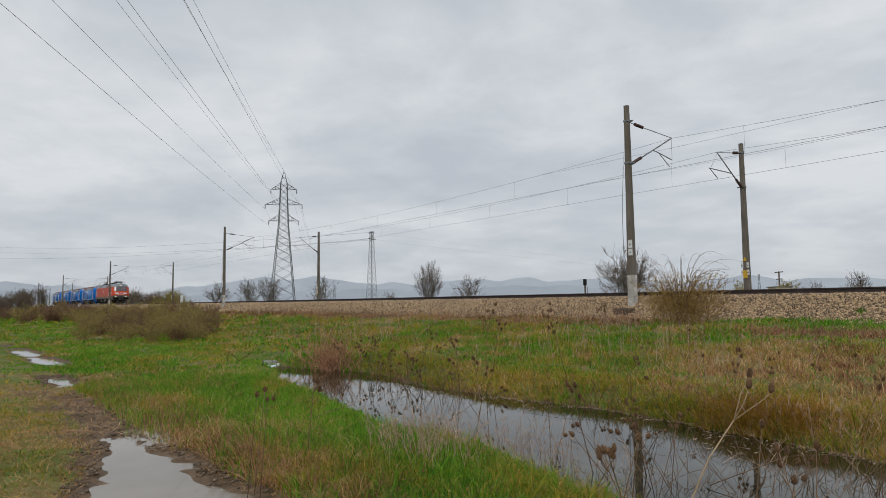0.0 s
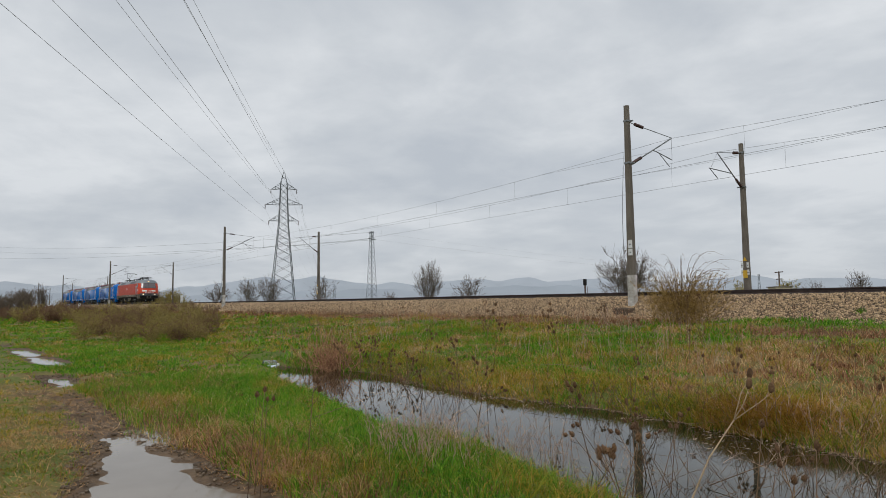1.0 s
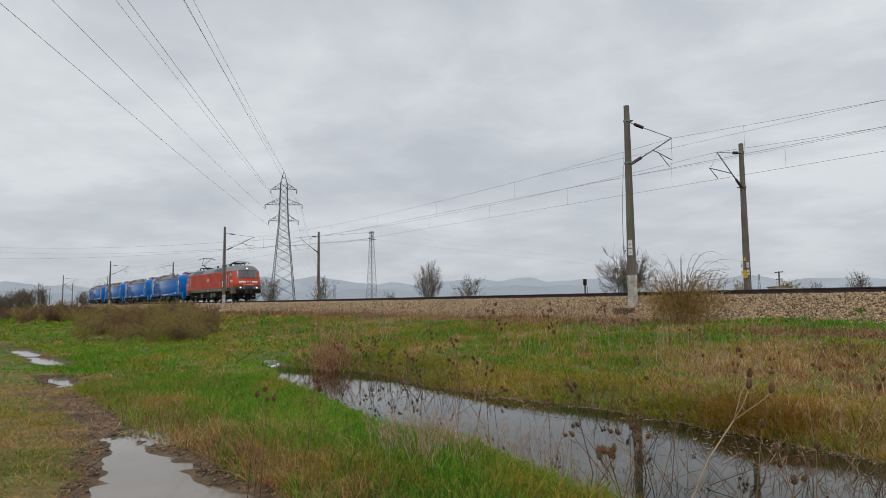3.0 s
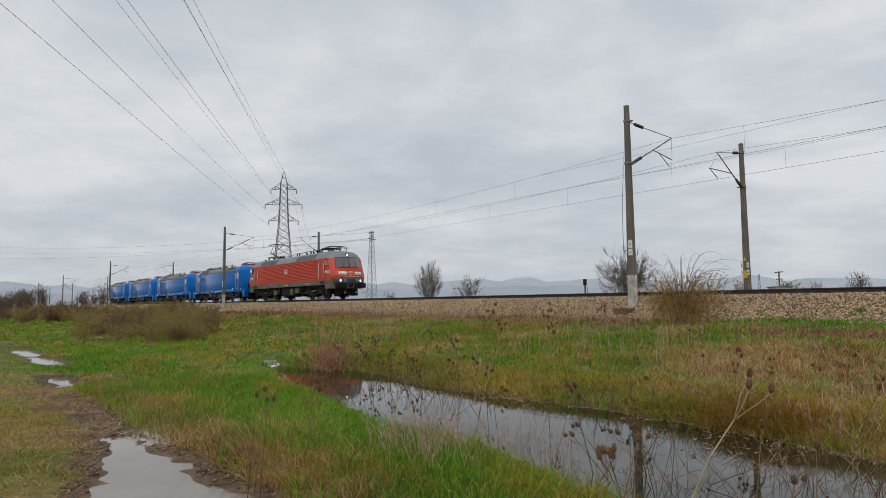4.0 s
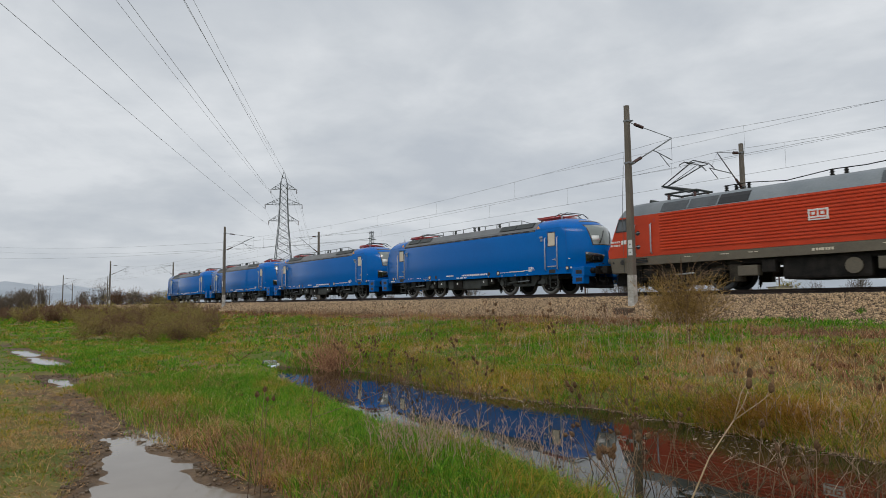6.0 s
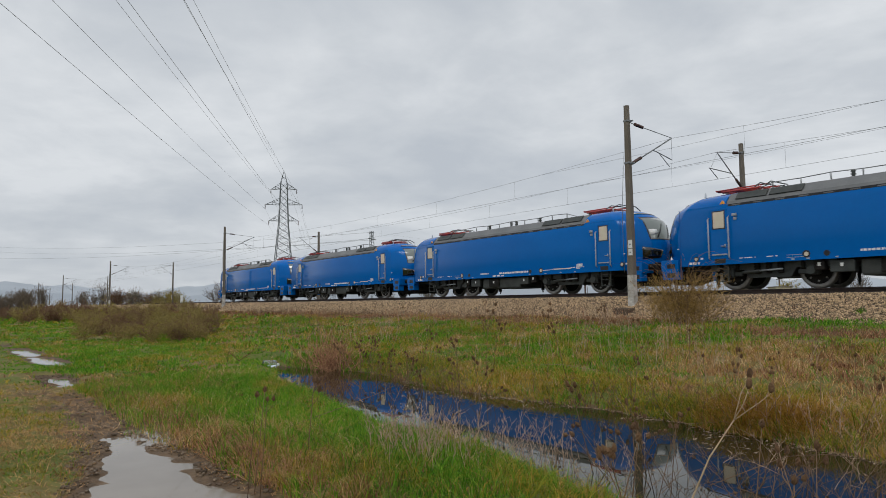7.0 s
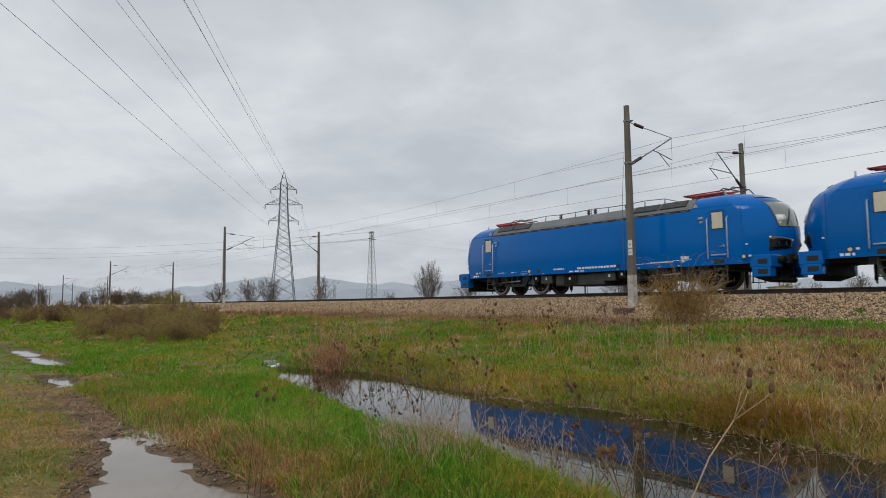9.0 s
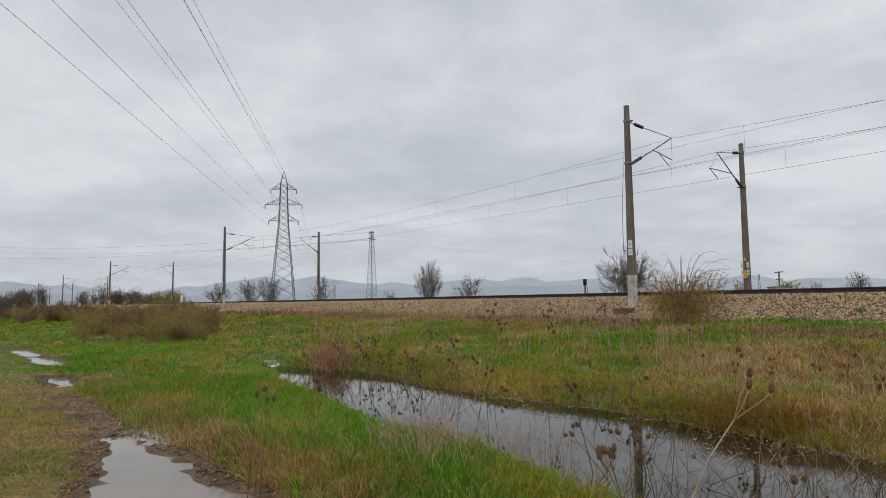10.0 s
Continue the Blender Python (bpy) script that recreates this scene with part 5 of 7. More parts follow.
    pantograph(e, -L + 4.1, 3.98, 1.34, M_UNDERG, 1)
    pantograph(e, -3.9, 3.98, 0.3, M_UNDER, 1)
    # roof insulators and busbars
    xs = (-5.0, -5.45, -6.2, -6.7, -7.55, -9.0, -9.45, -12.4, -12.9, -13.3)
    for k, x in enumerate(xs):
        b = bmesh.new()
        tube(b, [(x, -0.45, 3.80 + 0.045 * j) for j in range(7)], [0.045 if j % 2 else 0.085 for j in range(7)], 8)
        part("roof_insulator", b, M_UNDER, e)
    b = bmesh.new()
    tube(b, [(-4.4, -0.45, 4.08), (-7.55, -0.45, 4.10), (-8.4, -0.45, 4.05), (-9.45, -0.45, 4.08), (-11.0, -0.45, 3.93), (-12.4, -0.45, 4.08), (-13.4, -0.45, 4.08)], 0.018, 6)
    part("busbar", b, M_UNDER, e)
    b = bmesh.new()
    box(b, -10.9, -8.1, -1.3, 1.3, 0.32, 1.1, 0.1)
    part("transformer", b, M_UNDER, e)
    for x0, x1, z0, z1, mt in ((-12.5, -11.75, 0.50, 0.88, M_UMBRA), (-7.9, -7.2, 0.55, 0.95, M_UMBRA), (-11.6, -11.1, 0.6, 1.05, M_UNDER), (-7.1, -6.6, 0.55, 1.0, M_UNDER), (-16.6, -16.2, 0.5, 0.95, M_UNDER)):
        for s in (-1, 1):
            b = bmesh.new()
            box(b, x0, x1, min(s * 1.0, s * 1.38), max(s * 1.0, s * 1.38), z0, z1, 0.03)
            part("equipment_box", b, mt, e)
    for s in (-1, 1):
        b = bmesh.new()
        tube(b, [(-8.6, s * 1.2, 0.7), (-8.6, s * 1.38, 0.7)], 0.26, 16)
        part("air_tank", b, M_UMBRA, e)
    b = bmesh.new()
    box(b, -L + 1.8, -1.8, -1.25, 1.25, 0.95, 1.14, 0.02)
    part("underframe", b, M_UNDER, e)
    for xc in (-4.5, -L + 4.5):
        for s in (-1, 1):
            for x0, x1, z0, z1, mt in ((-0.62, -0.10, 0.26, 0.60, M_UNDERB), (0.02, 0.55, 0.22, 0.52, M_UNDER), (1.95, 2.45, 0.30, 0.95, M_UNDERB), (-2.45, -2.05, 0.28, 0.95, M_UNDER)):
                b = bmesh.new()
                box(b, xc + x0, xc + x1, min(s * 0.92, s * 1.24), max(s * 0.92, s * 1.24), z0, z1, 0.03)
                part("equipment_box", b, mt, e)
            b = bmesh.new()
            for dx in (-1.9, -0.9, 0.8, 1.8):
                tube(b, [(xc + dx, s * 1.30, 1.12), (xc + dx, s * 1.30, 0.48)], 0.028, 6)
            tube(b, [(xc - 1.95, s * 1.30, 0.50), (xc + 1.85, s * 1.30, 0.48)], 0.024, 6)
            part("sand_pipes", b, M_UNDERB, e)
    bogie(e, -4.5, 2.8, 0.61, M_UNDERB)
    bogie(e, -L + 4.5, 2.8, 0.61, M_UNDERB)
    return e


red_loco = red_locomotive()
blue_loco = blue_locomotive()
TRAIN = [(red_loco, 0.0), (blue_loco, -19.35)]
for i in range(1, 4):
    TRAIN.append((copy_thing(blue_loco, pose(0, 0, RAIL)), -19.35 - 18.76 * i))
for ob, off in TRAIN[2:]:
    for fr in ob.children:
        for w in fr.children:
            if w.name.startswith("wheelset"):
                WHEELS.append((w, w.location.x, 0.625))


# ---- plants ----
def leaf_shade(name, stops, rough=0.75, patch=0.35, patch_amount=0.9, island=0.7):
    """Blades and leaves: colour varies from blade to blade and in wide patches; light shines through a little."""
    m = bpy.data.materials.new(name)
    m.use_nodes = True
    nt = m.node_tree
    N, K = nt.nodes.new, nt.links.new
    p = nt.nodes["Principled BSDF"]
    p.inputs["Roughness"].default_value, p.inputs["Specular IOR Level"].default_value = rough, 0.25
    geo, n = N("ShaderNodeNewGeometry"), N("ShaderNodeTexNoise")
    n.inputs["Scale"].default_value, n.inputs["Detail"].default_value = patch, 6
    K(geo.outputs["Position"], n.inputs["Vector"])
    a, b = N("ShaderNodeMath"), N("ShaderNodeMath")
    a.operation = b.operation = "MULTIPLY_ADD"
    K(geo.outputs["Random Per Island"], a.inputs[0])
    a.inputs[1].default_value, a.inputs[2].default_value = island, 0.5 - island / 2 - patch_amount / 2
    K(n.outputs["Fac"], b.inputs[0])
    b.inputs[1].default_value = patch_amount
    K(a.outputs[0], b.inputs[2])
    r = N("ShaderNodeValToRGB")
    K(b.outputs[0], r.inputs[0])
    e = r.color_ramp.elements
    e[0].position, e[0].color = stops[0][0], (*stops[0][1], 1)
    e[1].position, e[1].color = stops[-1][0], (*stops[-1][1], 1)
    for s, c in stops[1:-1]:
        e.new(s).color = (*c, 1)
    K(r.outputs[0], p.inputs["Base Color"])
    tr, mx = N("ShaderNodeBsdfTranslucent"), N("ShaderNodeMixShader")
    K(r.outputs[0], tr.inputs[0])
    mx.inputs[0].default_value = 0.34
    K(p.outputs[0], mx.inputs[1])
    K(tr.outputs[0], mx.inputs[2])
    K(mx.outputs[0], nt.nodes["Material Output"].inputs[0])
    return m


M_LUSH = leaf_shade("lush_grass", [(0.0, (0.045, 0.140, 0.009)), (0.45, (0.105, 0.295, 0.014)), (0.80, (0.21, 0.40, 0.026)), (1.0, (0.38, 0.44, 0.06))], island=0.95)
M_TUSSOCK = leaf_shade("tussock_grass", [(0.0, (0.085, 0.160, 0.010)), (0.40, (0.225, 0.260, 0.018)), (0.66, (0.42, 0.300, 0.034)), (1.0, (0.56, 0.330, 0.075))], island=0.9)
M_DRY = leaf_shade("dry_grass", [(0.0, (0.20, 0.092, 0.036)), (0.45, (0.48, 0.265, 0.105)), (0.78, (0.66, 0.42, 0.20)), (1.0, (0.80, 0.60, 0.36))], island=0.9)
M_BROWN = leaf_shade("brown_dead_weeds", [(0.0, (0.115, 0.046, 0.024)), (0.5, (0.285, 0.130, 0.068)), (1.0, (0.50, 0.28, 0.165))], island=0.9)
M_PALEDRY = leaf_shade("pale_dead_stems", [(0.1, (0.28, 0.18, 0.115)), (0.5, (0.44, 0.32, 0.225)), (1.0, (0.60, 0.48, 0.36))])
M_BARK = shade("grey_brown_bark", (0.060, 0.048, 0.040), (0.115, 0.095, 0.078), 0.9, scale=6, fine=40, bump=0.3, island=0.5)
M_TWIG = shade("grey_brown_twigs", (0.115, 0.092, 0.075), (0.20, 0.165, 0.135), 0.9, scale=6, fine=40, bump=0.0, island=0.7)
M_TWIG_OLIVE = shade("olive_brown_twigs", (0.195, 0.148, 0.046), (0.38, 0.285, 0.092), 0.85, scale=6, fine=40, bump=0.0, island=0.7)
M_TWIG_RED = shade("reddish_brown_twigs", (0.13, 0.066, 0.038), (0.25, 0.140, 0.080), 0.85, scale=6, fine=40, bump=0.0, island=0.7)
M_STRAWSTEM = shade("bleached_dead_stems", (0.34, 0.220, 0.150), (0.60, 0.435, 0.315), 0.85, scale=8, fine=40, bump=0.0, island=0.8)
M_TWIG_RUST = shade("rusty_dead_stems", (0.20, 0.085, 0.040), (0.58, 0.32, 0.17), 0.85, scale=6, fine=40, bump=0.0, island=1.0)
M_BUD = leaf_shade("olive_buds", [(0.1, (0.22, 0.20, 0.030)), (0.5, (0.34, 0.29, 0.055)), (1.0, (0.45, 0.34, 0.10))])
M_STEM = shade("brown_dead_stem", (0.13, 0.075, 0.040), (0.24, 0.15, 0.085), 0.85, scale=9, fine=50, bump=0.1, rand=0.6)
M_CANE = shade("pale_tan_dead_cane", (0.30, 0.205, 0.115), (0.42, 0.30, 0.18), 0.8, scale=12, fine=60, bump=0.1)
M_CLOD = shade("wet_mud", (0.085, 0.058, 0.036), (0.23, 0.165, 0.108), 0.8, scale=9, fine=50, bump=0.4, island=0.8)
M_SEED = shade("dark_brown_seed_head", (0.085, 0.042, 0.018), (0.20, 0.110, 0.050), 0.9, scale=30, fine=150, bump=0.6, rand=0.6)


def blades(rng, x, y, h, w, lean, droop=0.5, base=None):
    """Verts and triangles of grass blades: a bent tapering strip each."""
    n = len(x)
    z = ground_z(x, y) - 0.01 if base is None else base
    a = rng.uniform(0, 2 * np.pi, n)
    ln = lean * rng.uniform(0.2, 1.3, n)
    dx, dy = np.cos(a) * ln, np.sin(a) * ln
    f = rng.uniform(0, 2 * np.pi, n)
    wx, wy = np.cos(f) * w / 2, np.sin(f) * w / 2
    p0 = np.stack([x, y, z], 1)
    p1 = p0 + np.stack([dx * h * 0.45, dy * h * 0.45, h * 0.58], 1)
    p2 = p0 + np.stack([dx * h * (1 + droop), dy * h * (1 + droop), h * (1 - 0.25 * droop * ln)], 1)
    s = np.stack([wx, wy, np.zeros(n)], 1)
    v = np.stack([p0 - s, p0 + s, p1 - s * 0.75, p1 + s * 0.75, p2], 1)
    t = np.array([(0, 1, 3), (0, 3, 2), (2, 3, 4)])
    return v.reshape(-1, 3), (t[None] + (np.arange(n) * 5)[:, None, None]).reshape(-1, 3)


def bump_at(v, mid, width):
    return np.exp(-((v - mid) / width) ** 2)


def cover(x, y):
    """Shares of lush, tussock, dry and brown growth, from place to place."""
    o = np.ones(np.shape(x))
    near, far = ditch_edges(x)
    lush, tus, dry, brown = 0.40 * o, 0.30 * o, 0.24 * o, 0.10 * o
    # bright grass on the near bank, straw and dead growth towards the wheel track
    bank = (y < -18.4) & (y > -22.6) & (x > -17)
    lush, tus, dry, brown = np.where(bank, 0.62, lush), np.where(bank, 0.15, tus), np.where(bank, 0.17, dry), np.where(bank, 0.06, brown)
    side = bump_at(y, -22.25, 0.42) * (x > -15)
    dry, brown = dry + 0.35 * side, brown + 0.45 * side
    clump = np.exp(-((x + 6.1) / 1.3) ** 2 - ((y + 21.7) / 0.45) ** 2)
    dry, tus, brown = dry + 0.45 * clump, tus + 0.25 * clump, brown + 0.2 * clump
    # tussocks overhanging the far bank
    lip = bump_at(y, far + 0.75, 0.85) * (x > -14.5)
    lush, tus, dry = lush * (1 - 0.70 * lip), tus + 1.2 * lip, dry + 0.20 * lip
    # pale dry growth on the rise
    rise = np.clip((x + 8.0) / 2.2, 0, 1) * np.clip((y + 16.0) / 1.2, 0, 1) * np.clip((-9.0 - y) / 1.2, 0, 1)
    lush, dry, brown = lush * (1 - 0.75 * rise), dry + 1.3 * rise, brown + 0.45 * rise
    # a brown strip, then fresh green up to the ballast; dead weeds along its foot further on
    strip = bump_at(y, -7.45 + 0.10 * np.sin(x), 0.42) * np.clip((x + 10.0) / 1.2, 0, 1)
    brown, lush, tus = brown + 3.0 * strip, lush * (1 - 0.85 * strip), tus * (1 - 0.6 * strip)
    fresh = np.clip((y + 6.9) / 0.5, 0, 1) * np.clip((x + 14.0) / 1.5, 0, 1)
    lush, dry, tus, brown = lush + 0.75 * fresh, dry * (1 - 0.7 * fresh), tus * (1 - 0.5 * fresh), brown * (1 - 0.7 * fresh)
    foot = np.clip((y + 7.0 + 0.5 * wob(x, y, 0.9, 2.0)) / 0.9, 0, 1) * np.clip((-13.0 - x) / 1.5, 0, 1)
    brown, dry, lush = brown + 2.6 * foot, dry + 0.45 * foot, lush * (1 - 0.85 * foot)
    away = np.clip((-45 - x) / 12, 0, 1) * (y > -14)
    brown, dry = brown + 0.35 * away, dry + 0.2 * away
    # trodden ochre turf beside the road
    turf = (y < -23.35) & (x > -16)
    lush, tus, dry, brown = np.where(turf, 0.20, lush), np.where(turf, 0.36, tus), np.where(turf, 0.40, dry), np.where(turf, 0.14, brown)
    # even green turf on both sides of the road further on
    lane = np.clip((-15.5 - x) / 2, 0, 1) * np.clip((-16.0 - y) / 1.5, 0, 1)
    lush, tus, dry, brown = lush + 0.45 * lane, tus * (1 - 0.1 * lane), dry * (1 - 0.4 * lane), brown
    w = np.stack([lush, tus, dry, brown])
    for i, seed in enumerate((4.0, 15.0, 8.0, 23.0)):
        w[i] *= np.exp(1.5 * wob(x, y, 0.62, seed) + 1.5 * wob(x, y, 1.9, seed + 3) + 0.9 * wob(x, y, 5.0, seed + 7))
    w = w ** 1.35
    return w / w.sum(axis=0)


def meadow():
    rng = np.random.default_rng(11)
    heap = {"lush": [], "tussock": [], "dry": [], "brown": []}
    # x0, x1, y0, y1, count, height, width
    zones = ((-14, -2.3, -22.7, -19.3, 115000, 0.120, 0.0072),
             (-30, -14, -22.7, -17.0, 50000, 0.075, 0.016),
             (-17, 0, -17.3, -14.6, 74000, 0.16, 0.0105),
             (-22, 2, -14.6, -9.0, 76000, 0.120, 0.0130),
             (-40, 0, -9.0, -4.2, 56000, 0.10, 0.020),
             (-60, -17, -17.1, -9.0, 52000, 0.11, 0.030),
             (-12, -3.2, -25.4, -23.1, 40000, 0.045, 0.007),
             (-45, -12, -27.5, -22.6, 36000, 0.05, 0.018),
             (-65, -30, -23.2, -16.5, 22000, 0.09, 0.035),
             (-140, -40, -9.0, -4.3, 16000, 0.18, 0.06),
             (-150, -60, -34, -9.0, 20000, 0.24, 0.09),
             (-5.8, -4.0, -16.9, -15.5, 5000, 0.17, 0.010),
             (-3.2, 9, -31, -23.6, 9000, 0.08, 0.022),
             (-2.3, 9, -22.7, -20.2, 6000, 0.12, 0.020),
             (0, 26, -16.8, -4.3, 12000, 0.18, 0.035),
             (-20, -3.2, -31, -25.4, 10000, 0.09, 0.022))
    for x0, x1, y0, y1, cnt, hh, ww in zones:
        # blades stand in tufts
        tufts = cnt // 15
        tx, ty = rng.uniform(x0, x1, tufts), rng.uniform(y0, y1, tufts)
        sp = 0.045 + ww * 2.6
        k = rng.integers(0, tufts, cnt)
        x, y = tx[k] + rng.normal(0, sp, cnt), ty[k] + rng.normal(0, sp, cnt)
        tall = np.where(rng.uniform(0, 1, tufts) < 0.05, 1.9, rng.uniform(0.4, 1.45, tufts))[k] * (1 + 0.40 * wob(x, y, 0.8, 9.0))
        road = mud_strip(x, y)
        near, far = ditch_edges(x)
        if y0 == -17.3:
            tall = tall * np.interp(x, [-14, -9, -6, -4], [0.50, 0.58, 0.75, 0.72])
        # short at the water's edge
        tall = tall * np.where(y < -18.5, np.clip(0.55 + 0.9 * (near - y), 0.5, 1.0), 1.0)
        inside = np.where((x > -17) & (x < 28), np.minimum(y - near, far - y), -1)
        keep = (puddle_field(x, y) < -0.10) & (inside < rng.uniform(-0.04, 0.12, cnt)) & (rng.uniform(0, 1, cnt) > road * 0.92)
        x, y, tall, k = x[keep], y[keep], tall[keep], k[keep]
        c = np.cumsum(cover(x, y), axis=0)
        u = np.where(rng.uniform(0, 1, len(x)) < 0.75, rng.uniform(0, 1, tufts)[k], rng.uniform(0, 1, len(x)))
        kind = np.minimum((u[None] > c).sum(axis=0), 3)
        for i, nm in enumerate(("lush", "tussock", "dry", "brown")):
            s = kind == i
            n = int(s.sum())
            if n:
                h = hh * tall[s] * rng.uniform(0.6, 1.25, n) * (1.0, 1.2, 0.95, 0.9)[i]
                heap[nm].append(blades(rng, x[s], y[s], h, ww * rng.uniform(0.7, 1.4, n) * (1, 0.9, 0.8, 0.9)[i], (0.55, 0.90, 1.15, 0.95)[i], (0.7, 1.0, 0.7, 0.5)[i]))
    for nm, mt, lb in (("lush", M_LUSH, "lush bright green spring grass"), ("tussock", M_TUSSOCK, "yellow-green tussock grass along the ditch"), ("dry", M_DRY, "last year's dry straw-coloured grass"), ("brown", M_BROWN, "rusty brown matted dead weeds in the meadow")):
        vs, fs, off = [], [], 0
        for v, f in heap[nm]:
            vs.append(v)
            fs.append(f + off)
            off += len(v)
        tagged(np_mesh(nm + "_grass", np.concatenate(vs), np.concatenate(fs), mt), lb, "grass", kind="stuff")


meadow()


def clods():
    """Churned lumps of mud along the wheel track and round the puddles."""
    rng = np.random.default_rng(21)
    n = 9000
    x, y = rng.uniform(-17, -2.5, n), rng.uniform(-24.1, -22.0, n)
    p = puddle_field(x, y)
    keep = ((mud_strip(x, y) > rng.uniform(0.45, 2.2, n)) | ((p > -0.20) & (p < 0.03))) & (p < 0.04)
    x, y = x[keep], y[keep]
    n = len(x)
    cube = np.array([(a, b, c) for a in (-1, 1) for b in (-1, 1) for c in (-1, 1)], float) * 0.5
    quad = np.array([(0, 1, 3, 2), (4, 6, 7, 5), (0, 4, 5, 1), (2, 3, 7, 6), (0, 2, 6, 4), (1, 5, 7, 3)])
    s = 0.008 + 0.036 * rng.uniform(0, 1, (n, 1, 1)) ** 2.5 * rng.uniform(0.6, 1.4, (n, 1, 3))
    c = cube[None] * s * rng.uniform(0.5, 1.3, (n, 8, 1))
    a = rng.uniform(0, 6.28, n)[:, None]
    v = np.stack([c[..., 0] * np.cos(a) - c[..., 1] * np.sin(a) + x[:, None], c[..., 0] * np.sin(a) + c[..., 1] * np.cos(a) + y[:, None], c[..., 2] * 0.7 + ground_z(x, y)[:, None] + 0.006], -1)
    tagged(np_mesh("mud_clods", v.reshape(-1, 3), (quad[None] + (np.arange(n) * 8)[:, None, None]).reshape(-1, 4), M_CLOD), "churned wet brown mud clods on the road", "mud", kind="stuff")
    # flattened straw on the mud
    x, y = rng.uniform(-15, -2.5, 26000), rng.uniform(-25.2, -22.2, 26000)
    k = puddle_field(x, y) < -0.03
    x, y = x[k], y[k]
    v, f = blades(rng, x, y, rng.uniform(0.015, 0.05, len(x)), 0.007, 3.0, 0.3)
    tagged(np_mesh("straw_litter", v, f, M_DRY), "flattened wet straw litter on the road", "straw", kind="stuff")
    # pale dead leaves and bits of reed afloat along the far bank
    x = rng.uniform(-12, -2, 1000)
    y = ditch_edges(x)[1] - np.abs(rng.normal(0.05, 0.55, 1000)) * np.clip(0.6 + 1.6 * wob(x, x * 0.3, 2.2, 3.0), 0.10, 2.4)
    v, f = blades(rng, x, y, rng.uniform(0.008, 0.035, 1000), rng.uniform(0.006, 0.036, 1000), 4.0, 0.2, base=np.full(1000, -0.197))
    v[:, 2] = np.minimum(v[:, 2], -0.190)
    tagged(np_mesh("floating_litter", v, f, M_PALEDRY), "pale dead leaves floating on the ditch water", "litter", kind="stuff")


clods()


def dead_stand(name, label, x, y, w, d, cnt, h, r, mt, seed, lean=0.35, twiggy=2, z=None):
    """A clump of dead weed stems with side twigs."""
    rng = random.Random(seed)
    segs = []
    for _ in range(cnt):
        px, py = x + rng.gauss(0, w), y + rng.gauss(0, d)
        pz = float(ground_z(px, py)) if z is None else z
        hh = h * rng.uniform(0.5, 1.25)
        a, l = rng.uniform(0, 6.28), abs(rng.gauss(0, lean))
        p, dv = Vector((px, py, pz - 0.02)), Vector((math.cos(a) * l, math.sin(a) * l, 1)).normalized()
        n = 4
        for k in range(n):
            q = p + dv * hh / n
            f0, f1 = 1 - 0.18 * k, 1 - 0.18 * (k + 1)
            segs.append((*p, *q, r * f0, r * f1))
            if k:
                for _ in range(twiggy):
                    t = (dv + Vector((rng.gauss(0, 0.6), rng.gauss(0, 0.6), rng.gauss(0.1, 0.3)))).normalized()
                    q2 = q + t * hh * rng.uniform(0.08, 0.25)
                    segs.append((*q, *q2, r * 0.5, r * 0.25))
            p, dv = q, (dv + Vector((rng.gauss(0, 0.12), rng.gauss(0, 0.12), -0.06 * l))).normalized()
    v, q = rods(segs, 3)
    return tagged(np_mesh(name, v, q, mt), label, "dead weeds", kind="stuff")


dead_stand("dead_weeds", "pale dry dead weed stems on the ditch bank", -5.15, -20.85, 0.34, 0.22, 75, 0.46, 0.0036, M_STRAWSTEM, 3, 0.42, 3)
dead_stand("dead_weeds", "pale dry dead weed stems on the ditch bank", -5.9, -20.3, 0.45, 0.20, 50, 0.30, 0.0040, M_STRAWSTEM, 4, 0.5, 3)
dead_stand("dead_weeds", "pinkish dead weeds standing in the shallow water", -5.1, -19.45, 0.50, 0.26, 90, 0.42, 0.0034, M_STRAWSTEM, 5, 0.5, 3, -0.24)
dead_stand("dead_weeds", "pale dead stems leaning out of the water", -2.75, -17.9, 0.45, 0.30, 20, 0.40, 0.0036, M_STRAWSTEM, 11, 0.8, 3, -0.22)
dead_stand("dead_weeds", "tangle of rusty brown dead stems at the ditch head", -15.3, -16.75, 0.42, 0.24, 170, 0.78, 0.011, M_TWIG_RUST, 6, 0.8, 2)
dead_stand("dead_weeds", "tangle of dark dead stems hanging over the water", -11.6, -16.9, 1.2, 0.25, 70, 0.50, 0.006, M_TWIG_RED, 7, 0.7, 2, -0.22)
dead_stand("dead_weeds", "dark dead stems lying in the ditch water", -3.2, -19.3, 0.75, 0.55, 85, 0.50, 0.0035, M_STEM, 8, 1.3, 2, -0.22)
dead_stand("dead_weeds", "dark dead stems lying in the ditch water", -2.2, -18.3, 0.7, 0.7, 70, 0.55, 0.0040, M_STEM, 9, 1.3, 2, -0.22)
dead_stand("dead_weeds", "brown dead weeds on the far bank", -6.6, -16.2, 1.0, 0.25, 70, 0.42, 0.005, M_TWIG_RED, 10, 0.6, 2)
dead_stand("dead_weeds", "brown dead weeds on the far bank", -3.6, -16.3, 0.9, 0.3, 60, 0.45, 0.0048, M_STRAWSTEM, 12, 0.7, 2)
for i in range(4):
    dead_stand("dead_weeds", "matted rusty brown dead weeds in a strip across the meadow", -8.6 + 1.5 * i, -7.45, 0.8, 0.24, 190, 0.22, 0.006, M_TWIG_RED if i % 2 else M_TWIG_RUST, 80 + i, 0.9, 2)
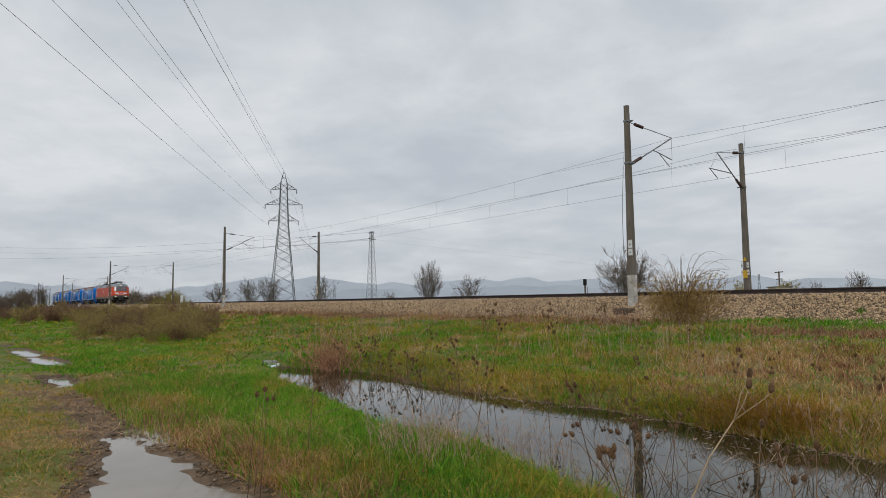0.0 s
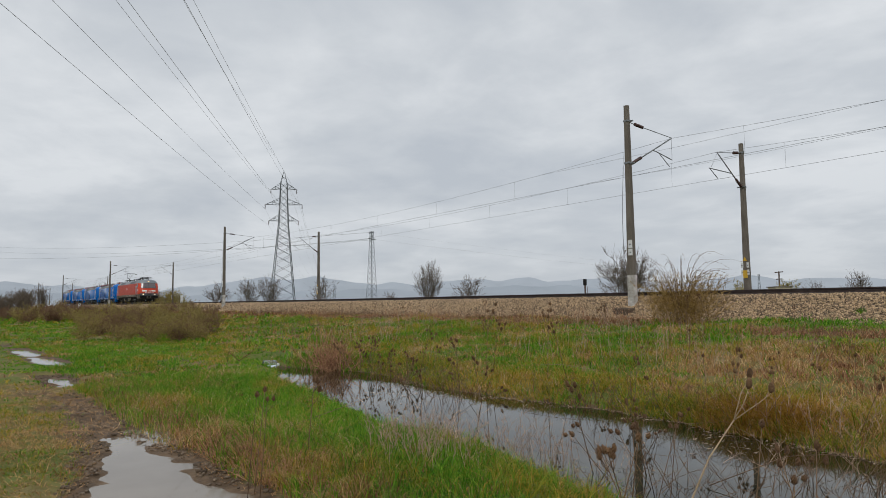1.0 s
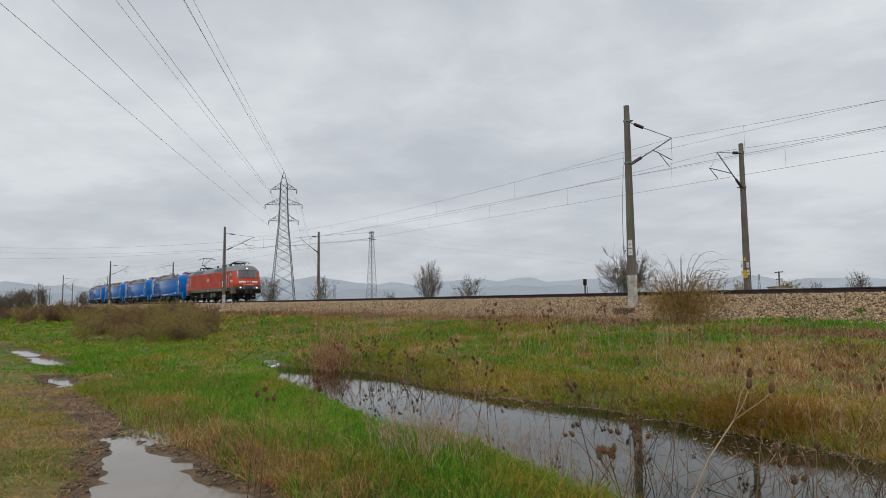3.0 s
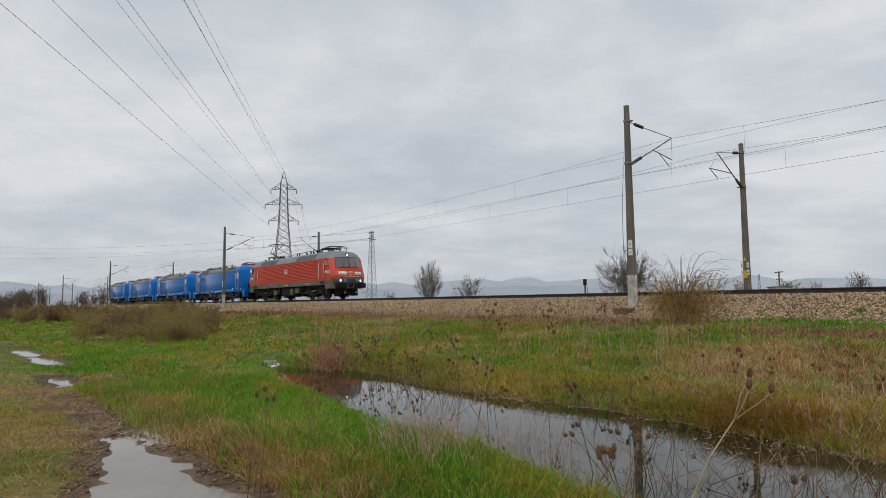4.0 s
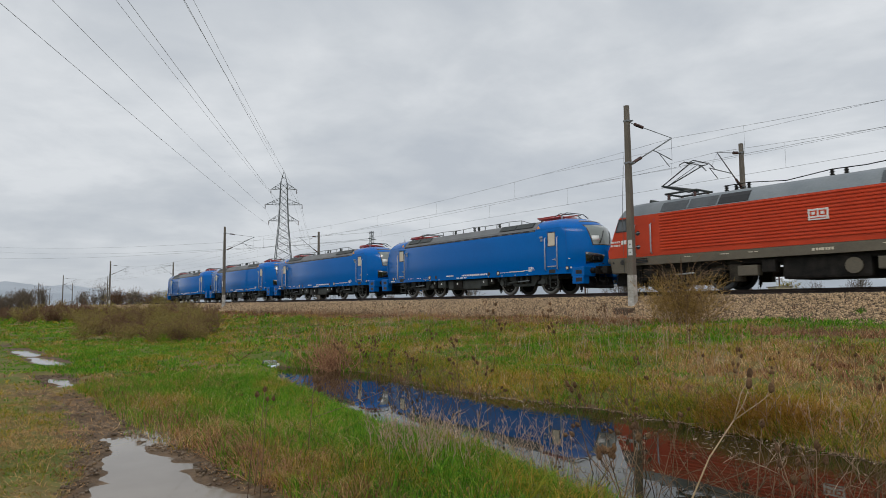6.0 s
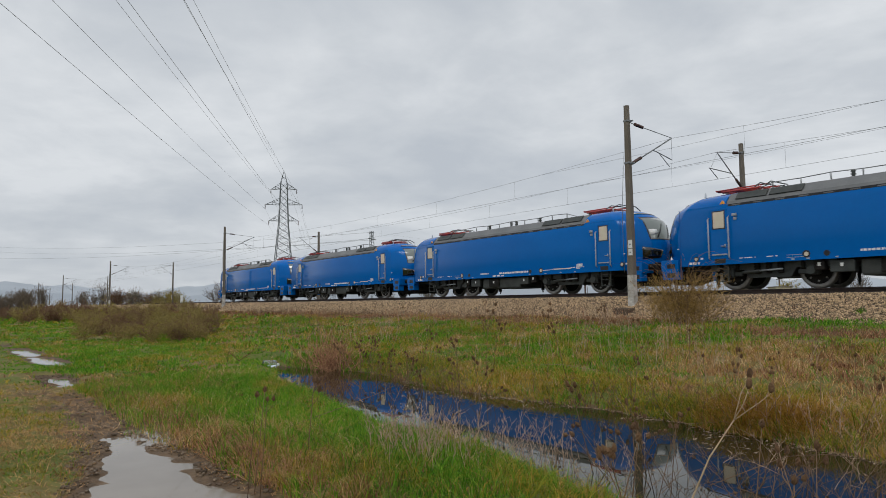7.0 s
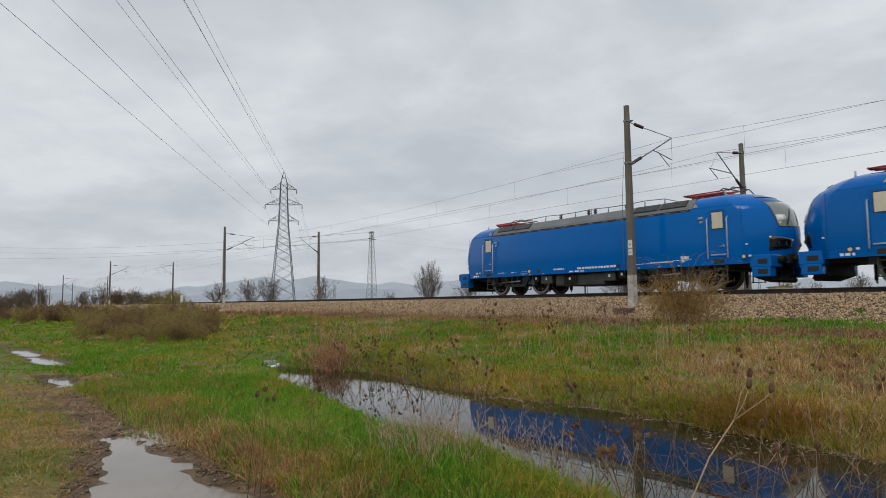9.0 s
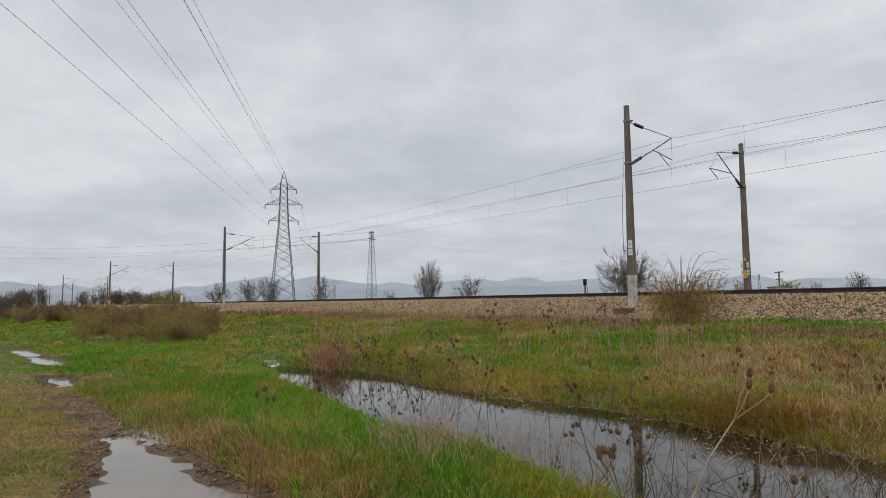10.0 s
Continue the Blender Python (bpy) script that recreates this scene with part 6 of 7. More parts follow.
dead_stand("dead_weeds", "brown trampled dead weeds beside the puddle", -6.1, -22.26, 0.48, 0.10, 230, 0.19, 0.0048, M_TWIG_RUST, 90, 1.1, 2)
dead_stand("dead_weeds", "bright rust-brown dead growth in a tussock by the water", -4.4, -16.15, 0.45, 0.25, 120, 0.34, 0.0034, M_TWIG_RUST, 91, 0.7, 2)
for i in range(9):
    dead_stand("dead_weeds", "rusty brown dead weeds along the foot of the ballast", -16.0 - 4.2 * i, -5.15, 2.1, 0.42, 110, 0.42, 0.006 + 0.0006 * i, M_TWIG_RED if i % 3 else M_TWIG_RUST, 60 + i, 0.55, 2)
for i, (wx, wy) in enumerate(((-9.5, -12.5), (-16, -9.5), (-24, -9.0), (-7.0, -10.0), (-13, -7.5), (-32, -8.0), (-20, -13.5), (-27, -13.0))):
    dead_stand("dead_weeds", "rusty brown dead weed stems in the meadow", wx, wy, 1.9, 0.8, 90, 0.55, 0.006, M_TWIG_RED if i % 2 else M_STRAWSTEM, 20 + i, 0.35, 2)


def teasel(h, heads, seed, big=1.0, bend=0.12):
    """A dead teasel: a stem with side branches, each ending in a bristly egg-shaped head."""
    rng = random.Random(seed)
    e = empty("teasel", 0, 0, 0, "dead brown teasel with dark bristly seed heads", "teasel", "dead teasels round the ditch")
    a = rng.uniform(0, 6.28)
    top = Vector((math.cos(a) * bend * h, math.sin(a) * bend * h, h))
    pts = [Vector((0, 0, -0.03)), top * 0.35 * 0.9, top * 0.7, top]
    b = bmesh.new()
    tube(b, pts, [0.0055 * big, 0.005 * big, 0.004 * big, 0.003 * big], 6)
    part("stem", b, M_STEM, e)
    ends = [(top, (top - pts[2]).normalized())]
    for k in range(heads - 1):
        f = 0.55 + 0.3 * rng.random()
        p = pts[1].lerp(pts[3], f)
        an = rng.uniform(0, 6.28)
        dv = Vector((math.cos(an) * 0.55, math.sin(an) * 0.55, 0.9)).normalized()
        q = p + dv * h * rng.uniform(0.12, 0.3)
        mid = p.lerp(q, 0.5) + Vector((math.cos(an), math.sin(an), 0)) * 0.02
        b = bmesh.new()
        tube(b, [p, mid, q], [0.0035 * big, 0.003 * big, 0.0025 * big], 5)
        part("branch", b, M_STEM, e)
        ends.append((q, (q - mid).normalized()))
    for p, dv in ends:
        b = bmesh.new()
        ln, rad = 0.066 * big * rng.uniform(0.8, 1.2), 0.0175 * big * rng.uniform(0.85, 1.15)
        up = dv
        sx = up.cross(Vector((0.3, 0.9, 0.1))).normalized()
        sy = up.cross(sx)
        rings = []
        for j, (t, rr) in enumerate(((0, 0.35), (0.15, 0.85), (0.35, 1.0), (0.6, 0.92), (0.82, 0.6), (1, 0.2))):
            ring = []
            for k in range(9):
                an = 6.28318 * (k + 0.5 * (j % 2)) / 9
                r2 = rad * rr * (1 + (0.28 if (j + k) % 2 else -0.08))
                ring.append(b.verts.new(p + up * ln * t + r2 * (math.cos(an) * sx + math.sin(an) * sy)))
            rings.append(ring)
        for r0, r1 in zip(rings, rings[1:]):
            for k in range(9):
                b.faces.new((r0[k], r0[(k + 1) % 9], r1[(k + 1) % 9], r1[k]))
        b.faces.new(rings[0])
        b.faces.new(rings[-1])
        for k in range(5):
            an = 6.28318 * k / 5 + 0.3
            o = math.cos(an) * sx + math.sin(an) * sy
            tube(b, [p + o * rad * 0.4, p + o * rad * 1.6 + up * ln * 0.3, p + o * rad * 1.5 + up * ln * 0.95], [0.0015, 0.0013, 0.0006], 3)
        part("seed_head", b, M_SEED, e)
    return e


def plant_teasels():
    rnd = random.Random(7)
    kinds = [teasel(0.80, 1, 1, 0.68), teasel(0.76, 3, 2, 0.66), teasel(0.95, 4, 3, 0.9), teasel(1.05, 5, 4), teasel(0.55, 2, 5, 0.9), teasel(0.70, 3, 6, 0.9, 0.3), teasel(1.25, 6, 8, 1.15, 0.08), teasel(0.42, 4, 9, 1.0, 0.5)]
    # kind, x, y, turn, lean, height of the foot where it stands in the water
    spots = [(0, -5.16, -22.58, 0, 2, None), (0, -5.22, -22.50, 90, 3, None), (1, -5.10, -22.50, 30, 2, None), (5, -5.85, -21.75, 200, 8, None),
             (7, -2.95, -20.70, 0, 12, None), (7, -3.05, -20.60, 120, 16, None), (4, -3.0, -20.75, 220, 14, None), (4, -3.1, -20.5, 60, 10, None),
             (0, -1.97, -20.94, 0, 0, None), (4, -2.15, -20.06, 40, 6, -0.25), (5, -2.08, -19.93, 150, 8, -0.25), (5, -2.05, -20.0, 280, 18, -0.25), (4, -2.4, -19.7, 80, 14, -0.25),
             (6, -9.98, -16.0, 10, 3, None), (6, -8.55, -15.75, 80, 4, None), (3, -8.3, -15.5, 160, 8, None), (3, -9.9, -15.9, 240, 6, None)]
    for _ in range(20):
        spots.append((rnd.choice((1, 2, 3, 4, 5, 7)), rnd.uniform(-14.2, -9.6), rnd.uniform(-17.1, -16.3), rnd.uniform(0, 360), rnd.uniform(4, 32), None))
    for _ in range(12):
        spots.append((rnd.choice((4, 5, 7)), rnd.uniform(-11.5, -8.6), rnd.uniform(-17.6, -16.9), rnd.uniform(0, 360), rnd.uniform(20, 55), -0.22))
    for _ in range(12):
        spots.append((rnd.choice((1, 4, 5, 7)), rnd.uniform(-7.2, -3.0), rnd.uniform(-16.9, -15.6), rnd.uniform(0, 360), rnd.uniform(4, 25), None))
    for _ in range(10):
        spots.append((rnd.choice((1, 2, 4)), rnd.uniform(-4.6, -3.2), rnd.uniform(-19.9, -19.0), rnd.uniform(0, 360), rnd.uniform(10, 40), -0.22))
    for _ in range(14):
        spots.append((rnd.choice((1, 2, 3, 4)), rnd.uniform(-24, -5), rnd.uniform(-15, -7), rnd.uniform(0, 360), rnd.uniform(2, 16), None))
    used = set()
    for k, x, y, turn, lean, z in spots:
        zz = float(ground_z(x, y)) if z is None else z
        m = pose(x, y, zz, lean * math.cos(radians(turn)), lean * math.sin(radians(turn)), turn)
        if k in used:
            copy_thing(kinds[k], m)
        else:
            kinds[k].matrix_basis = m
            used.add(k)


plant_teasels()

# the tall bleached stalk by the water, forked near the top
cane = empty("bent_cane", -2.30, -21.20, 0.0, "tall bleached bent dead stalk with forked top and seed heads", "dead stalk")
b = bmesh.new()
tube(b, [(0, 0, -0.05), (0.08, 0.12, 0.35), (0.10, 0.28, 0.56), (0.09, 0.58, 0.74)], [0.0060, 0.0054, 0.0047, 0.0040], 7)
part("stem", b, M_CANE, cane)
for pts in ([(0.09, 0.58, 0.74), (0.13, 0.63, 0.84), (0.16, 0.64, 0.93)], [(0.09, 0.58, 0.74), (0.14, 0.80, 0.83), (0.19, 0.85, 0.89)], [(0.09, 0.58, 0.74), (0.08, 0.70, 0.90), (0.07, 0.82, 0.97)]):
    b = bmesh.new()
    tube(b, pts, [0.0038, 0.0030, 0.0022], 6)
    part("branch", b, M_CANE, cane)
    b = bmesh.new()
    p = Vector(pts[-1])
    tube(b, [p, p + Vector((0, 0.004, 0.012)), p + Vector((0, 0.01, 0.035)), p + Vector((0, 0.015, 0.058)), p + Vector((0, 0.018, 0.07))], [0.006, 0.016, 0.019, 0.014, 0.004], 10)
    part("seed_head", b, M_SEED, cane)
for i, pts in enumerate(([(-2.9, -20.9, 0.02), (-2.6, -20.8, 0.10), (-2.3, -20.6, 0.10), (-2.0, -20.5, 0.02)], [(-3.4, -19.0, -0.18), (-3.0, -18.4, 0.06), (-2.6, -18.0, 0.10), (-2.2, -17.8, -0.15)], [(-7.5, -21.2, 0.02), (-7.4, -20.6, 0.18), (-7.6, -20.0, 0.26), (-7.9, -19.4, 0.34)],
                         [(-9.4, -15.6, 0.25), (-8.6, -15.3, 0.30), (-7.8, -15.2, 0.24)], [(-5.2, -16.6, -0.17), (-4.7, -16.5, -0.08), (-4.2, -16.7, -0.17)])):
    b = bmesh.new()
    tube(b, pts, [0.0042, 0.0038, 0.003, 0.002][:len(pts)], 6)
    tagged(part("dead_stalk", b, M_CANE if i not in (1, 2) else M_STEM), "fallen bleached dead stalk by the ditch", "dead stalk", "fallen dead stalks")

b = bmesh.new()
tube(b, [(-16.55, -18.95, 0.0), (-16.60, -18.90, 0.30), (-16.35, -18.72, 0.08), (-16.22, -18.48, 0.26), (-16.15, -18.40, 0.36)], [0.016, 0.014, 0.013, 0.012, 0.006], 6)
tagged(part("dead_stalk", b, M_SEED), "dark broken dead stalk bent in the grass", "dead stalk", "fallen dead stalks")
rw = np.random.default_rng(77)
M_GOLD = leaf_shade("golden_tussock", [(0.0, (0.20, 0.115, 0.014)), (0.5, (0.44, 0.250, 0.035)), (1.0, (0.66, 0.36, 0.075))], island=0.9)
gx, gy = rw.normal(-4.40, 0.36, 5200), rw.normal(-16.15, 0.22, 5200)
gk = ditch_edges(gx)[1] - gy < 0.10
gx, gy = gx[gk], gy[gk]
v, f = blades(rw, gx, gy, rw.uniform(0.12, 0.34, len(gx)), 0.007, 0.95, 0.9)
tagged(np_mesh("golden_tussock", v, f, M_GOLD), "golden-brown drooping tussock of sedge at the water", "grass", kind="stuff")
wx, wy = rw.normal(-8.02, 0.07, 70), rw.normal(-3.45, 0.06, 70)
v, f = blades(rw, wx, wy, rw.uniform(0.06, 0.17, 70), 0.018, 0.9, 0.5, base=np.interp(wy, [-4.05, -3.35, -2.75], [0.80, 1.10, 1.50]))
tagged(np_mesh("green_weed", v, f, M_LUSH), "small green leafy weed growing in the ballast", "weed", kind="stuff")


def bough(rng, p, q, r0, r1, n, sag=0.0, crook=0.06):
    """Rows for rods(): a crooked line from p to q in n pieces; sag bows it upwards in its middle."""
    out, a, ln = [], p, (q - p).length
    for k in range(n):
        t = (k + 1) / n
        b = p.lerp(q, t) + Vector((0, 0, sag * 4 * t * (1 - t)))
        if k < n - 1:
            b += Vector((rng.gauss(0, crook), rng.gauss(0, crook), rng.gauss(0, crook))) * ln
        out.append((*a, *b, r0 + (r1 - r0) * k / n, r0 + (r1 - r0) * t))
        a = b
    return out


def bare_tree(name, label, x, y, h, w, stems, seed, thin, mats, z=None, boughs=70, twigs=520, low=0.18, up=0.35, buds=0, bud=0.05, group="", category="tree", r0=None, spread=0.035):
    """A leafless tree or shrub: stems, boughs and fine twigs filling a rounded crown w wide and h high."""
    rng = random.Random(seed)
    z = float(ground_z(x, y)) if z is None else z
    e = empty(name, x, y, z - 0.05, label, category, group)
    r0 = r0 or h * 0.010
    lobes = [(rng.uniform(0, 6.28), rng.uniform(0.72, 1.12)) for _ in range(5)]

    def crown_point(f):
        """A place in the crown; f = 1 lies on its uneven outline."""
        while True:
            v = Vector((rng.gauss(0, 1), rng.gauss(0, 1), rng.gauss(0.25, 1)))
            v.normalize()
            if v.z > -0.75:
                break
        k = 1.0
        a = math.atan2(v.y, v.x)
        for la, lf in lobes:
            k += 0.16 * (lf - 0.92) * 5 * max(0, math.cos(a - la)) ** 3
        k *= f * rng.uniform(0.9, 1.06)
        return Vector((v.x * w / 2 * k, v.y * w / 2 * k, h * (0.5 + low * 0.5) + v.z * h * (0.5 - low * 0.5) * min(k, 1.05)))
    stem_rows, tips, rest = [], [], []
    for i in range(stems):
        a = 6.28318 * (i + rng.random() * 0.7) / stems
        foot = Vector((math.cos(a), math.sin(a), 0)) * spread * w * (1 if spread < 0.05 else rng.random() ** 0.5)
        t = crown_point(rng.uniform(0.45, 0.8))
        if t.z < h * 0.45:
            t.z = h * rng.uniform(0.45, 0.8)
        rows = bough(rng, foot, t, r0, r0 * 0.4, 5, -0.03 * h, 0.035)
        stem_rows.append(rows)
        tips += rows
    arms = []
    for _ in range(boughs):
        row = rng.choice(tips)
        p = Vector(row[:3]).lerp(Vector(row[3:6]), rng.random())
        q = crown_point(rng.uniform(0.75, 0.98))
        if (q - p).length > 0.55 * h:
            q = p.lerp(q, 0.55 * h / (q - p).length)
        q.z = max(q.z, p.z + up * 0.25 * (q - p).length)
        rows = bough(rng, p, q, max(thin * 1.5, r0 * 0.35), thin * 1.15, 3, 0.02 * h)
        arms += rows
        rest += rows
    fine = []
    for _ in range(twigs):
        row = rng.choice(arms)
        p = Vector(row[3:6])
        d = (p - Vector((0, 0, h * 0.15))).normalized() + Vector((rng.gauss(0, 0.5), rng.gauss(0, 0.5), up + rng.gauss(0, 0.35)))
        q = p + d.normalized() * h * rng.uniform(0.06, 0.17)
        rows = bough(rng, p, q, thin, thin * 0.6, 2)
        fine += rows
        rest += rows
    if category == "tree":
        for rows in stem_rows:
            v, q = rods(rows, 4)
            np_mesh("stem", v, q, mats[0], e)
    else:
        for rows in stem_rows:
            rest += rows
    v, q = rods(rest, 3)
    np_mesh("crown", v, q, mats[1], e)["kind"] = "stuff"
    if buds:
        g = np.random.default_rng(seed)
        s = np.array(fine)
        k = g.integers(0, len(s), buds)
        c = s[k, 3:6] + g.normal(0, 0.03, (buds, 3))
        a, b2 = g.normal(0, 1, (buds, 3)), g.normal(0, 1, (buds, 3))
        a /= np.linalg.norm(a, axis=1, keepdims=True)
        b2 /= np.linalg.norm(b2, axis=1, keepdims=True)
        sz = bud * g.uniform(0.5, 1.3, (buds, 1))
        v = np.stack([c, c + a * sz * 0.5 + b2 * sz * 0.3, c + a * sz], 1)
        np_mesh("foliage", v.reshape(-1, 3), np.arange(buds * 3).reshape(-1, 3), M_BUD, e)["kind"] = "stuff"
    return e


M_TWIG_PALE = shade("pale_brown_twigs", (0.115, 0.088, 0.066), (0.20, 0.155, 0.118), 0.9, scale=6, fine=40, bump=0.0, island=0.7)
PALE = (M_TWIG_PALE, M_TWIG_PALE)
GREY, OLIVE, RED = (M_BARK, M_TWIG), (M_TWIG_OLIVE, M_TWIG_OLIVE), (M_TWIG_RED, M_TWIG_RED)
G_T = "bare trees behind the railway"
bare_tree("bare_tree", "bare grey-brown tree with many upright twigs behind the track", -29.1, 13.2, 4.6, 4.4, 9, 31, 0.0085, GREY, boughs=110, twigs=1900, low=0.1, up=0.6, group=G_T)
bare_tree("bare_tree", "bare rounded bush-like tree behind the track", -57.0, 16.0, 4.95, 3.2, 9, 32, 0.0072, GREY, boughs=110, twigs=1500, low=0.08, up=0.9, group=G_T)
bare_tree("bare_shrub", "low bare shrub with long arching shoots", -46.6, 13.3, 3.3, 3.8, 9, 33, 0.010, GREY, boughs=60, twigs=420, low=0.0, up=0.3, group=G_T, category="shrub")
for i, (x, y, h, w, n) in enumerate(((-119.1, 13.3, 4.9, 5.6, 6), (-119.6, 19.2, 5.5, 4.6, 6), (-120.0, 23.6, 6.5, 6.0, 7), (-114.2, 31.6, 5.4, 6.0, 6), (-72.4, 20.8, 2.5, 2.6, 5), (-39.4, 65.0, 3.4, 3.2, 7), (-21.9, 33.2, 2.9, 2.1, 6), (-220.6, 11.0, 8.4, 8.0, 6))):
    bare_tree("bare_tree", "leafless dark tree beyond the railway in the mist", x, y, h, w, n, 40 + i, 0.012 if x < -100 else 0.009, GREY, boughs=80, twigs=1000 if i < 4 else 420, low=0.05, up=0.45, group=G_T)
bare_tree("spring_tree", "small tree in first olive-green leaf beside the hut", -58.5, 98.0, 4.4, 3.4, 6, 55, 0.02, OLIVE, boughs=50, twigs=300, buds=1800, bud=0.22, group=G_T)
bare_tree("spring_tree", "small dark green shrub beyond the far track", -33.4, 36.0, 2.5, 2.2, 6, 56, 0.012, OLIVE, boughs=50, twigs=300, buds=1600, bud=0.13, group=G_T)
rnd = random.Random(5)
for i in range(30):
    f = i / 29
    x, y = -209 + 26 * f + rnd.uniform(-3, 3), 10.5 + 12 * f + rnd.uniform(-1, 2)
    bare_tree("hedge_shrub", "bare brown hedge shrub in the misty distance", x, y, rnd.uniform(4.2, 6.4), rnd.uniform(4.5, 6.5), 6, 70 + i, 0.020, (OLIVE if i > 22 or i % 4 == 0 else (RED if i % 2 else GREY)), boughs=45, twigs=250, low=0.0, up=0.4, buds=500 if i > 20 else 0, bud=0.25, group="shrubs of the distant hedge", category="shrub")
for i in range(44):
    if i < 31:
        x, y = rnd.uniform(-262, -196), rnd.uniform(-15, -6)
    else:
        x, y = rnd.uniform(-335, -235), rnd.uniform(11, 24)
    bare_tree("hedge_shrub", "pale bare scrub tree in the misty distance", x, y, rnd.uniform(3.8, 7.2), rnd.uniform(3.0, 5.0), 5, 120 + i, 0.022, PALE, boughs=35, twigs=230, low=0.0, up=0.9, group="shrubs of the distant hedge", category="shrub")
# scrub between the road and the railway
for i in range(84):
    f = i / 83
    x = -27.6 - 52 * f ** 1.5 + rnd.uniform(-1.0, 0.6)
    low, high = -24.3 + 0.130 * abs(x), -24.6 + 0.312 * abs(x)
    y = rnd.uniform(low if x > -66 else -20.5, min(high, low + 9.0))
    h = rnd.uniform(0.60, 1.15) + 0.60 * f
    bare_tree("scrub_bush", "low olive-brown budding willow scrub in the meadow", x, y, h, h * 1.9, 11, 200 + i, 0.0055 + 0.009 * f, (OLIVE, RED, OLIVE, OLIVE, RED)[i % 5], boughs=50, twigs=300, low=0.0, up=1.6, buds=420 if i % 4 != 2 else 60, bud=0.05 + 0.05 * f, group="scrub by the road", category="shrub", r0=0.010 + 0.008 * f)
for i in range(30):
    x, y = rnd.uniform(-112, -66), rnd.uniform(-22.5, -12.0)
    h = rnd.uniform(1.2, 2.3)
    bare_tree("scrub_bush", "reddish-brown bare scrub at the far end of the meadow", x, y, h, h * 1.7, 9, 320 + i, 0.014, (RED, RED, OLIVE)[i % 3], boughs=40, twigs=220, low=0.0, up=1.2, group="scrub by the road", category="shrub", r0=0.018)
# the bush at the ballast foot beside the mast
M_TWIG_THORN = shade("orange_brown_twigs", (0.17, 0.098, 0.026), (0.42, 0.265, 0.075), 0.85, scale=6, fine=40, bump=0.0, island=0.8)
THORN = (M_TWIG_THORN, M_TWIG_THORN)
bush = bare_tree("thorn_bush", "sprawling olive-brown bush with long arching shoots below the ballast", -12.2, -5.95, 1.75, 4.3, 46, 300, 0.0046, THORN, boughs=300, twigs=2100, low=0.0, up=0.8, buds=2200, bud=0.030, category="shrub", r0=0.013, spread=0.22)
rb = random.Random(8)
for i in range(46):
    a = rb.uniform(0, 6.28)
    out, hh, arch = rb.uniform(0.5, 1.9), rb.uniform(1.4, 2.3), rb.uniform(1.7, 2.15)
    pts = []
    for k in range(9):
        t = k / 8
        pts.append((math.cos(a) * (0.15 + out * t ** 1.8), math.sin(a) * (0.15 + out * t ** 1.8) * 0.8, hh * math.sin(t * arch)))
    v, q = rods([(*p0, *p1, 0.0085 * (1 - 0.09 * k), 0.0085 * (1 - 0.09 * (k + 1))) for k, (p0, p1) in enumerate(zip(pts, pts[1:]))], 4)
    np_mesh("arching_shoot", v, q, M_STEM, bush)


# ---- small things by the track and beyond ----
def clear_plastic():
    m = bpy.data.materials.new("clear_plastic")
    m.use_nodes = True
    p = m.node_tree.nodes["Principled BSDF"]
    p.inputs["Base Color"].default_value = (0.85, 0.9, 0.92, 1)
    p.inputs["Roughness"].default_value, p.inputs["Transmission Weight"].default_value, p.inputs["IOR"].default_value = 0.12, 0.92, 1.35
    return m


jug = empty("plastic_jug", -16.2, -17.95, float(ground_z(-16.2, -17.95)) + 0.13, "crumpled clear plastic water jug lying at the ditch edge", "bottle", rz=35)
b = bmesh.new()
tube(b, [(-0.20, 0, 0), (-0.19, 0, 0), (-0.08, 0, 0.01), (0.0, 0.0, 0), (0.10, 0, 0.01), (0.16, 0, 0), (0.20, 0, 0)], [0.075, 0.10, 0.105, 0.09, 0.105, 0.08, 0.04], 10)
part("body", b, clear_plastic(), jug)
b = bmesh.new()
tube(b, [(0.20, 0, 0), (0.245, 0, 0)], 0.03, 10)
part("cap", b, M_WHITE, jug)

sig = empty("signal_post", -28.4, 8.1, 0.85, "small dark trackside signal on a post, seen from behind", "signal")
b = bmesh.new()
tube(b, [(0, 0, 0), (0, 0, 1.75)], 0.05, 8)
tube(b, [(0.13, 0.05, 0), (0.13, 0.05, 1.6)], 0.02, 6)
part("post", b, M_RUST, sig)
b = bmesh.new()
box(b, -0.09, 0.09, -0.08, 0.08, 1.66, 2.06, 0.02)
part("head", b, M_UNDER, sig)

marker = empty("marker_post", -124.2, 8.5, 0.85, "white painted concrete marker post beside the track", "marker", "white markers")
b = bmesh.new()
box(b, -0.2, 0.2, -0.2, 0.2, 0.0, 2.45, 0.03)
part("post", b, M_WHITE, marker)
copy_thing(marker, pose(-158.0, -3.4, -0.35))
copy_thing(marker, pose(-212.0, -3.6, -0.45))
copy_thing(marker, pose(-218.0, -4.0, -0.45))

